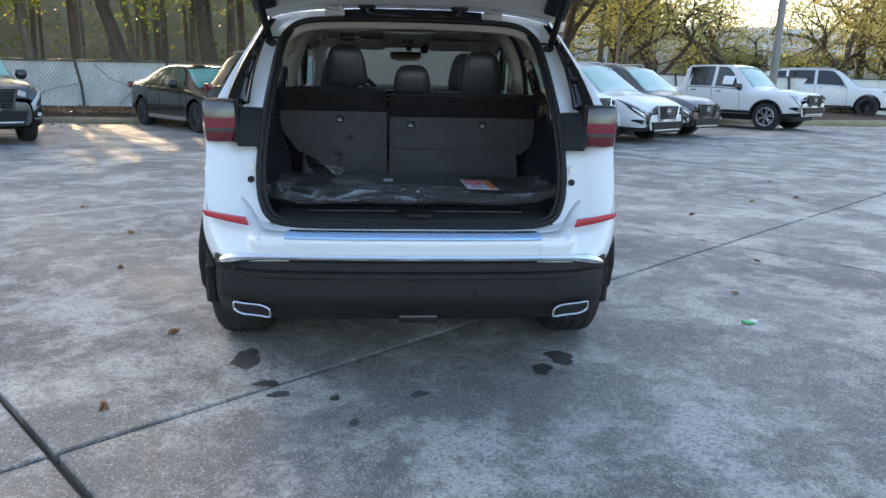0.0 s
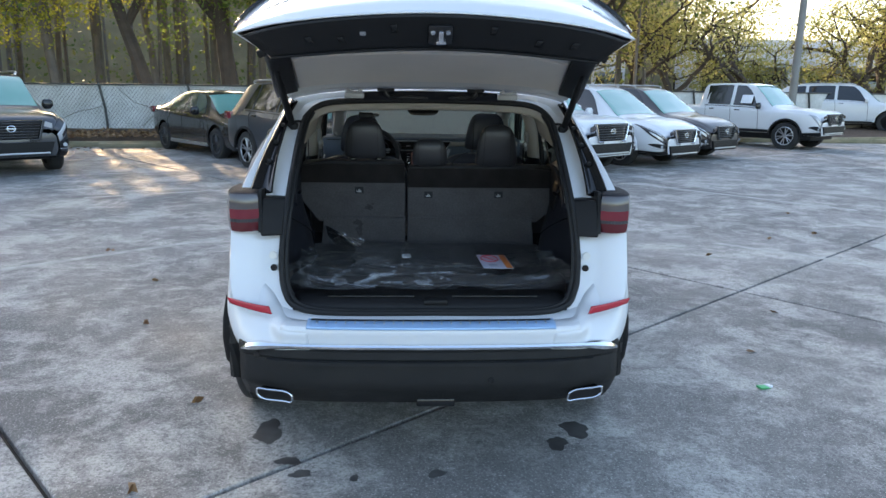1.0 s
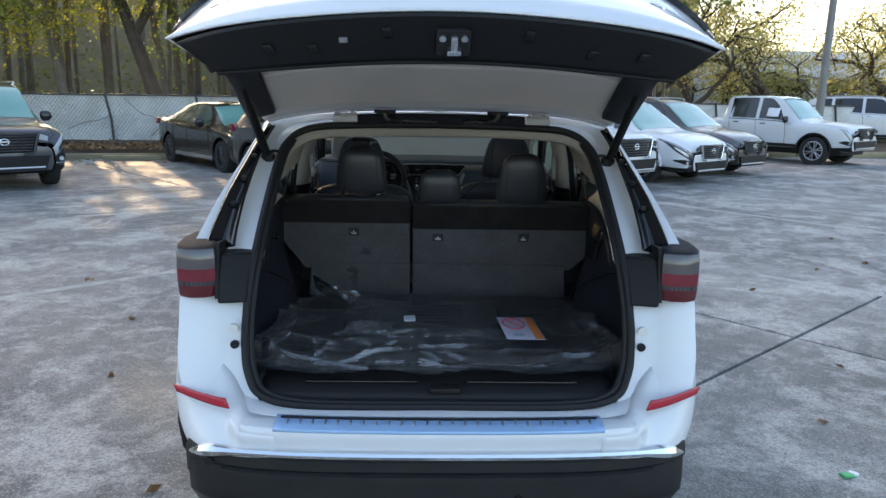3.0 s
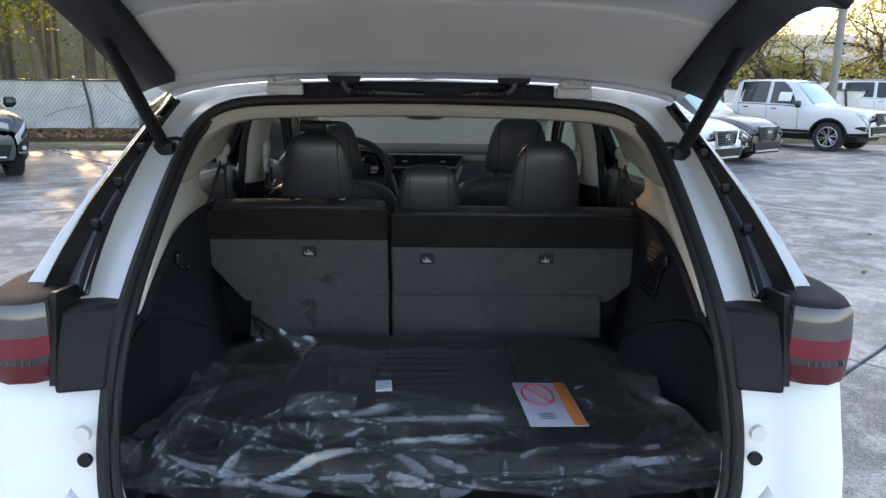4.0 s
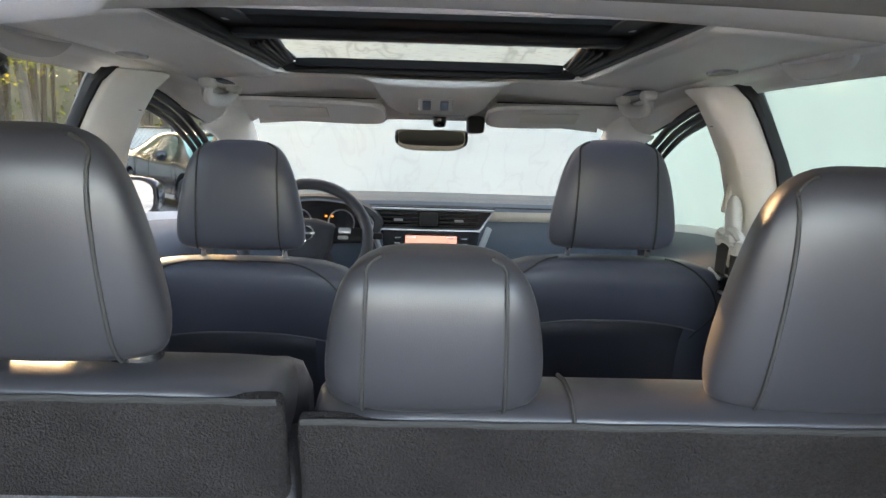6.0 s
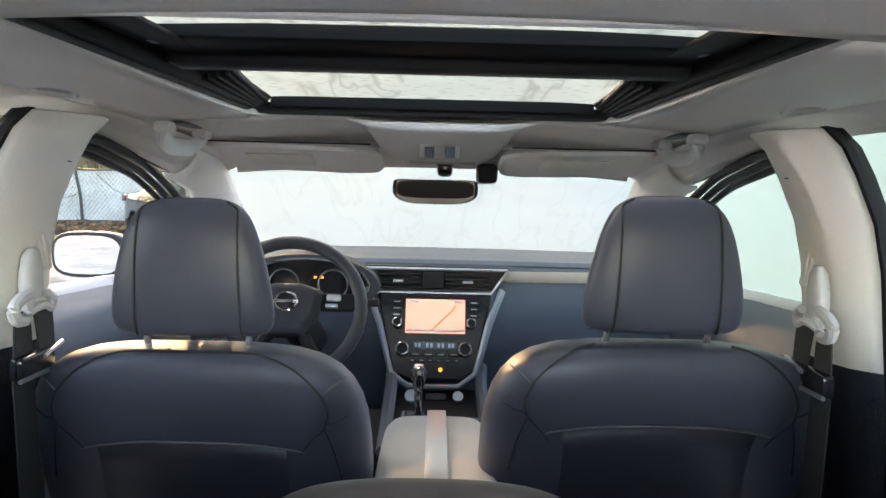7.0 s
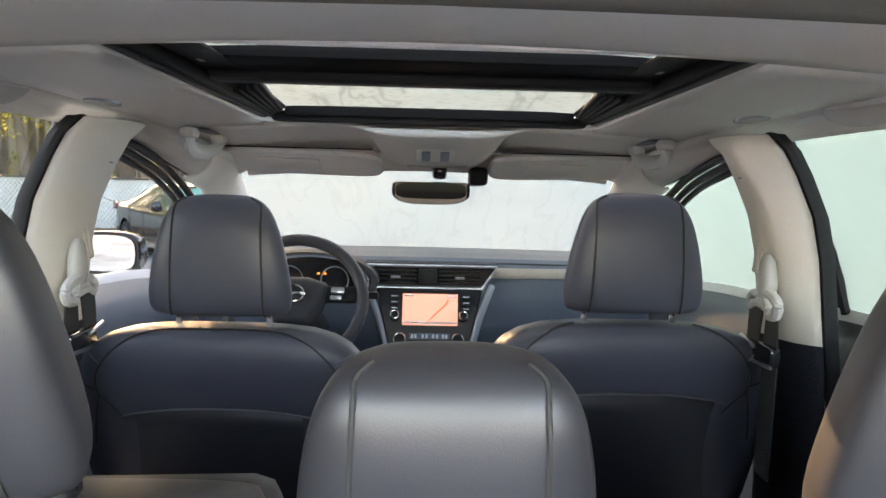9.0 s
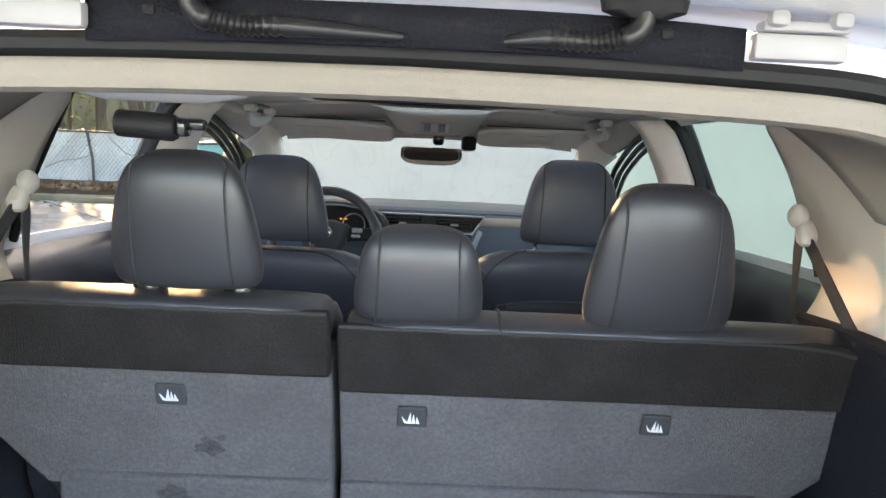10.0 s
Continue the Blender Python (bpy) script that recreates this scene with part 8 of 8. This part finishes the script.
    for yy, bulge in ((y0, -0.03), (y1, 0.028)):
        half = [at(yy, 8 * q / 20) for q in range(21)]
        ring = [Vector((p.x, yy, p.z)) for p in half] + [Vector((-p.x, yy, p.z)) for p in half[-2::-1]]
        mid_z = (min(p.z for p in ring) + max(p.z for p in ring)) / 2
        bms.append(loft([[(p.x * k, yy + bulge * (1 - k * k), mid_z + (p.z - mid_z) * k) for p in ring] for k in (1.0, 0.97, 0.9, 0.75, 0.5, 0.2)], caps=True, closed=True))
    shell_bm = merged(*bms)
    bmesh.ops.remove_doubles(shell_bm, verts=shell_bm.verts, dist=0.002)
    part("body", shell_bm, paint, t, "car body in " + paint.name.replace("_", " "))
    part("underside", rbox(1.5, (y1 - y0) * 0.9, 0.3, 0.05, 0, (y0 + y1) / 2, 0.42), BLACK_PLASTIC, t)
    glass = glass or GLASS_TEAL

    def pane(name, ya, yb, va, vb, mat, sides=(1,), label=""):
        for s in sides:
            def g(a, b, s=s):
                v = va + (vb - va) * b
                A = ya(v) if callable(ya) else ya
                B = yb(v) if callable(yb) else yb
                p = at(A + (B - A) * a, v, 0.008)
                return (s * p.x, p.y, p.z)
            part(name, surface(g, 8, 6), mat, t, label)
    # windscreen across the middle
    ws = {"suv": (-1.02, -0.36), "crossover": (-0.95, -0.2), "sedan": (-0.95, -0.15), "pickup": (-1.08, -0.48)}[kind]
    part("windscreen", surface(lambda a, b: (lambda p, s: (s * p.x, p.y, p.z))(at(ws[0] + (ws[1] - ws[0]) * a, 6.3 + 1.7 * (1 - abs(2 * b - 1)), 0.008), 1 if b < 0.5 else -1), 8, 14), glass, t, "windscreen with a pale green sun shade")
    split = {"suv": ((-3.45, -2.85), (-2.75, -1.85), (-1.75, -0.75)), "crossover": ((-2.95, -2.65), (-2.6, -1.75), (-1.68, -0.62)), "sedan": ((-2.85, -2.55), (-2.5, -1.75), (-1.68, -0.6)), "pickup": ((-2.52, -2.50), (-2.42, -1.72), (-1.62, -0.85))}[kind]
    for q, (a, b) in enumerate(split):
        pane("side_window", (lambda v, a=a: a + 0.12 * (v - 4.2)) if q == 0 else a, (lambda v, b=b: b - 0.30 * (v - 4.2)) if q == 2 else b, 4.25, 5.9, GLASS_DARK if kind != "sedan" else GLASS_PALE, (-1, 1))
    # nose
    nose = y1 + 0.028
    zn = {"suv": 0.80, "crossover": 0.66, "sedan": 0.52, "pickup": 0.86}[kind]
    hw = {"suv": 0.50, "crossover": 0.40, "sedan": 0.42, "pickup": 0.46}[kind]
    gh = {"suv": 0.16, "crossover": 0.14, "sedan": 0.10, "pickup": 0.14}[kind]
    g = part("grille", loft([[(x * k, nose - 0.05 + yy, zn + zz * k) for x, zz in ((-hw, gh), (hw, gh), (hw * 0.8, -gh), (-hw * 0.8, -gh))] for yy, k in ((0, 1.05), (0.05, 1.0), (0.065, 0.94))]), GLOSS_BLACK, t, "black grille", bevel=0.01)
    for k in range(6):
        part("grille_bar", rbox(hw * (1.55 + 0.06 * k), 0.012, 0.010, 0.003, 0, nose + 0.016, zn - gh * 0.75 + gh * 0.29 * k), DARK_SATIN, g)
    for sx in (-1, 1):
        part("grille_surround", tube([(sx * hw * 1.03, nose + 0.0, zn + gh * 1.05), (sx * hw * 0.93, nose + 0.012, zn), (sx * hw * 0.84, nose + 0.016, zn - gh * 1.05), (sx * hw * 0.55, nose + 0.018, zn - gh * 1.12)], 0.016, 8, flat=1.5), CHROME if kind != "pickup" and paint is PAINT_WHITE else DARK_SATIN, g)
    if emblem:
        part("nose_emblem", merged(tube([(0.062 * math.cos(q), nose + 0.026, zn + 0.15 * gh + 0.050 * math.sin(q)) for q in [2 * math.pi * w / 24 for w in range(24)]], 0.0065, 6, closed=True), rbox(0.15, 0.008, 0.018, 0.003, 0, nose + 0.028, zn + 0.15 * gh)), CHROME, g, "chrome ring emblem")

    def on_shell(name, ya, yb, va, vb, mat, parent, s, label="", out=0.012, nu=12):
        """A piece that follows the body: va and vb give its lower and upper edge from front to back."""
        def f(a, b):
            lo_v, hi_v = spread(va, a)[0], spread(vb, a)[0]
            p = at(ya + (yb - ya) * a, lo_v + (hi_v - lo_v) * b, out)
            return (s * p.x, p.y, p.z)
        return part(name, surface(f, nu, 4), mat, parent, label, thick=0.004)
    cap_w = rows(y1)[3][0]
    lw = rows(nose - 0.1)[3][0]
    for s in (-1, 1):
        lamp_l = {"suv": 0.50, "crossover": 0.66, "sedan": 0.60, "pickup": 0.34}[kind]
        bright = paint is PAINT_GREY and kind == "suv"
        lamp = on_shell("headlamp", y1 - 0.004, nose - lamp_l, [(0, 2.35), (0.45, 2.7), (1, 3.6)], [(0, 3.85), (0.5, 3.98), (1, 4.0)], LAMP_CLEAR if bright or kind == "pickup" else SMOKE_LENS_DARK, t, s, "swept-back headlamp")
        on_shell("lamp_strip", y1 - 0.02, nose - lamp_l * 0.92, [(0, 3.25), (0.5, 3.5), (1, 3.75)], [(0, 3.65), (0.5, 3.85), (1, 3.92)], LAMP_CLEAR, lamp, s, "white light strip", 0.018)
        on_shell("lamp_insert", nose - 0.06, nose - lamp_l * 0.45, [(0, 2.5), (1, 2.85)], [(0, 2.9), (1, 3.1)], LAMP_CLEAR if not bright else SMOKE_LENS_DARK, lamp, s, "", 0.018)
        part("lamp_inner", loft([[(s * x, nose - 0.012 + o, zz) for x, zz in ((hw * 1.05, zn + gh * 0.9), (cap_w * 0.9, zn + gh * 0.65), (cap_w * 0.9, zn + gh * 0.1), (hw * 1.0, zn + gh * 0.35))] for o in (-0.02, 0.02)]), SMOKE_LENS_DARK if not bright else LAMP_CLEAR, lamp, bevel=0.006)
        on_shell("fog_lamp_bezel", y1 - 0.005, nose - 0.30, [(0, 1.45), (1, 1.62)], [(0, 2.25), (1, 1.72)], BLACK_PLASTIC, t, s, "black triangular fog lamp bezel")
        p = at(nose - 0.07, 1.75, 0.02)
        part("fog_lamp", disc(0.035, 0.02, 16, "y", s * p.x, p.y + 0.01, p.z), LAMP_CLEAR, t)
        on_shell("light_strip_low", y1 - 0.005, nose - 0.24, [(0, 1.22), (1, 1.24)], [(0, 1.36), (1, 1.32)], SATIN, t, s, "silver strip on the bumper corner", 0.014)
        for dy in (split[1][0] - 0.06, split[2][0] - 0.06, split[2][1] + 0.02):
            part("door_gap", tube([(lambda p: (s * p.x, p.y, p.z))(at(dy + 0.03 * math.sin(v), v, 0.001)) for v in (1.0, 1.5, 2.0, 2.5, 3.0, 3.5, 4.1)], 0.006, 5), RUBBER, t)
        part("waist_strip", tube([(lambda p: (s * p.x, p.y, p.z))(at(split[0][0] + (split[2][1] - split[0][0]) * q / 14, 4.16, 0.006)) for q in range(15)], 0.010, 5), CHROME if not dark_trim else GLOSS_BLACK, t)
        part("door_mirror", loft([rounded(0.10, 0.09, 14, 3, s * (rows(-0.75)[4][0] + 0.12), -0.78, rows(-0.75)[4][1] + 0.02), rounded(0.20, 0.12, 14, 3, s * (rows(-0.75)[4][0] + 0.13), -0.78, rows(-0.75)[4][1] + 0.08), rounded(0.19, 0.11, 14, 3, s * (rows(-0.75)[4][0] + 0.13), -0.78, rows(-0.75)[4][1] + 0.16), rounded(0.12, 0.07, 14, 3, s * (rows(-0.75)[4][0] + 0.12), -0.78, rows(-0.75)[4][1] + 0.2)]), paint if not dark_trim else GLOSS_BLACK, t, "door mirror")
        part("tail_lamp", rbox(0.12, 0.28, 0.15, 0.03, s * (rows(y0 + 0.2)[3][0] - 0.03), y0 + 0.16, rows(y0 + 0.2)[4][1] - 0.03), RED_LENS, t, "red tail lamp")
        for wy in wheels_y:
            wheel(t, s * (rows(wy)[2][0] - 0.13), wy, wheel_r, 0.23, spokes, rim, s)
            if kind != "sedan":
                part("wheel_arch_trim", tube([(s * (rows(wy)[2][0] + 0.0), wy + (wheel_r + 0.075) * math.cos(a), wheel_r + (wheel_r + 0.075) * math.sin(a)) for a in [math.pi * q / 16 for q in range(17)]], 0.03, 6), BLACK_PLASTIC if dark_trim else paint, t)
        for dy in (split[1][0] + 0.15, split[2][0] + 0.15):
            p = at(dy, 3.6, 0.012)
            part("door_handle", rbox(0.03, 0.16, 0.03, 0.01, s * p.x, dy, p.z), paint if kind == "sedan" else (CHROME if not dark_trim else GLOSS_BLACK), t)
        part("sill_trim", rbox(0.05, abs(wheels_y[0]) - 2 * wheel_r - 0.2, 0.08, 0.02, s * rows(-1.4)[1][0], wheels_y[0] / 2, rows(-1.4)[1][1] - 0.03), BLACK_PLASTIC if kind != "sedan" else SATIN, t)
        if kind in ("suv", "crossover"):
            part("roof_bar", tube(smooth_line([at(q, 6.9, 0.05 if 0 < i < 3 else 0.0) * 1 if s > 0 else Vector((-at(q, 6.9, 0.05 if 0 < i < 3 else 0.0).x, q, at(q, 6.9, 0.05 if 0 < i < 3 else 0.0).z)) for i, q in enumerate((-3.1, -2.9, -1.4, -1.2))], 4), 0.02, 6), SATIN, t)
    if kind != "sedan":
        for s in (-1, 1):
            def chin(aa, bb, s=s):
                p = at(y1 - 0.50 + 0.50 * aa, 0.02 + (1.25 if kind == "pickup" else 0.95) * bb * (0.45 + 0.55 * aa), 0.010)
                return (s * p.x, p.y + 0.008 * aa, p.z)
            part("bumper_trim", surface(chin, 12, 4), BLACK_PLASTIC, t, "black lower bumper trim")
    part("front_intake", loft([[(x, nose - 0.03 + o, zz) for x, zz in ((-cap_w * 0.93, zn - gh - 0.05), (cap_w * 0.93, zn - gh - 0.05), (cap_w * 0.82, zn - gh - 0.27), (-cap_w * 0.82, zn - gh - 0.27))] for o in (-0.08, 0.045)]), BLACK_PLASTIC, t, "black lower intake", bevel=0.01)
    part("skid_strip", rbox(cap_w * 1.6, 0.05, 0.035, 0.015, 0, nose + 0.008, max(0.3, zn - gh - 0.24)), SATIN if kind != "sedan" else BLACK_PLASTIC, t)
    return t


PARK = (0.62, -0.785)
vehicle("suv", "white mid-size SUV with a chrome grille in the parking row", 3.2, 12.0, PARK, PAINT_WHITE, "suv", 0.37, dark_trim=False)
vehicle("crossover", "white crossover with black grille in the parking row", 5.1, 13.4, PARK, PAINT_WHITE, "crossover", 0.37, dark_trim=False)
vehicle("crossover", "bronze-grey crossover between white cars", 6.70, 15.1, PARK, PAINT_BROWN, "crossover", 0.36)
tr = vehicle("pickup", "white crew cab pickup truck with steel wheels", 11.1, 18.1, PARK, PAINT_WHITE, "pickup", 0.385, SATIN, 6)
part("window_sticker", moved(rbox(0.01, 0.34, 0.26, 0.003), pose(0.835, -1.22, 1.37, 0, -24)), PAPER, tr, "white price sticker in the window")
vehicle("suv", "large white SUV beyond the grass island", 17.9, 24.5, (0.86, -0.51), PAINT_WHITE, "suv", 0.40, GLOSS_BLACK, 9, dark_trim=False, z=0.12)
vehicle("sedan", "black sedan parked by the fence", -3.6, 14.1, (0.64, -0.77), PAINT_BLACK, "sedan", 0.335, DARK_SATIN, 10)
vehicle("suv", "dark grey SUV parked in front of a black sedan", -0.75, 10.15, (0.64, -0.77), PAINT_GREY, "crossover", 0.36)
vehicle("suv", "dark grey SUV with roof bars and black grille", -7.37, 10.74, (0.64, -0.77), PAINT_GREY, "suv", 0.37)

# ---------------------------------------------------------------- marks on the ground
def strip(a, b, width, z=0.0135):
    a, b = Vector((*a, z)), Vector((*b, z))
    d = (b - a).normalized()
    s = Vector((-d.y, d.x, 0)) * width / 2
    return surface(lambda u, v: tuple(a + (b - a) * u + s * (2 * v - 1)), 12, 1)


for a, b, w in (((3.2, 4.9), (6.6, 1.9), 0.10), ((4.0, 9.6), (6.15, 7.1), 0.10), ((3.9, 11.9), (11.4, 17.1), 0.16), ((-3.6, 3.7), (-2.15, 5.02), 0.10), ((-6.5, 10.1), (-4.3, 11.15), 0.10), ((-4.7, 7.8), (-2.7, 8.8), 0.10), ((-8.0, -0.2), (-3.6, 3.7), 0.10)):
    tagged(part("parking_line", strip(a, b, w), LINE_PAINT), "worn white parking line", "line", group="parking lines", kind="structure")
tagged(part("paint_patch", surface(lambda a, b: (4.85 + 1.3 * a + 0.1 * b, 4.78 + 0.9 * a - 0.62 * b + 0.5 * a * b, 0.0135), 8, 5), LINE_PAINT), "white painted patch on concrete", "paint", kind="structure")
rnd = random.Random(21)


def blot(x, y, rx, ry, seed):
    r2 = random.Random(seed)
    ph = [r2.uniform(0, 6.28) for k in range(4)]
    ring = []
    for k in range(40):
        t = 2 * math.pi * k / 40
        f = 1 + 0.16 * math.sin(2 * t + ph[3]) + 0.12 * math.sin(3 * t + ph[0]) + 0.07 * math.sin(5 * t + ph[1]) + 0.05 * math.sin(9 * t + ph[2])
        ring.append((x + rx * f * math.cos(t), y + ry * f * math.sin(t), 0.0138))
    bm = bmesh.new()
    bm.faces.new([bm.verts.new(p) for p in ring])
    return bm


for k, (x, y, rx, ry) in enumerate(((-0.758, 0.563, 0.07, 0.11), (0.716, 0.562, 0.07, 0.08), (0.60, 0.42, 0.05, 0.06), (-0.62, 0.28, 0.05, 0.04), (-0.55, 0.17, 0.05, 0.03), (-0.227, -0.093, 0.02, 0.03), (0.03, 0.16, 0.04, 0.03), (-0.32, 0.13, 0.02, 0.025))):
    tagged(part("oil_stain", blot(x, y, rx, ry, 30 + k), OIL), "dark damp stain on concrete", "stain", kind="structure")
leaf_ob = bmesh.new()
for p in ((2.074, 1.595), (2.9, 4.3), (-2.2, 3.3), (3.9, 5.1), (4.6, 5.43), (-3.0, 4.4), (1.5, 2.6), (-1.9, 2.2), (3.3, 1.9), (5.0, 6.8), (-1.196, 0.902), (-1.2, 0.05), (2.6, 2.4)):
    for q in range(2):
        leaf_quad(leaf_ob, Vector((*p, 0.025)) + Vector((rnd.gauss(0, 0.012), rnd.gauss(0, 0.012), 0)), 0.035, rnd, 0.25)
tagged(part("fallen_leaves", leaf_ob, DRY_LEAF, smooth=False), "scattered dry leaves on the concrete", "leaves", kind="stuff")
lit = tagged(part("wrapper", moved(rbox(0.075, 0.04, 0.012, 0.004), pose(1.883, 1.042, 0.02, 4, 6, 20)), LITTER), "crumpled green and white wrapper on the ground", "litter")
part("wrapper_fold", moved(rbox(0.03, 0.042, 0.014, 0.004), pose(1.915, 1.054, 0.021, -6, 4, 30)), PAPER, lit)

# concrete slabs, each a piece, with open joints
slab_mesh = {}
for i in range(-6, 6):
    for j in range(-6, 6):
        c = LOT_O + LU * (5.1 * (i + 0.5)) + LV * (4.6 * (j + 0.5))
        key = (i * 7 + j * 3) % 4
        if key not in slab_mesh:
            bm = rbox(5.1 - 0.026 - 0.004 * key, 4.6 - 0.026, 0.05, 0.006, 0, 0, -0.013, 1)
            me = bpy.data.meshes.new("slab")
            bm.to_mesh(me)
            bm.free()
            me.materials.append(CONCRETE)
            slab_mesh[key] = me
        s = new("slab", slab_mesh[key])
        s.parent = pave
        s.matrix_world = Matrix.Translation(c) @ Matrix.Rotation(LOT, 4, "Z")
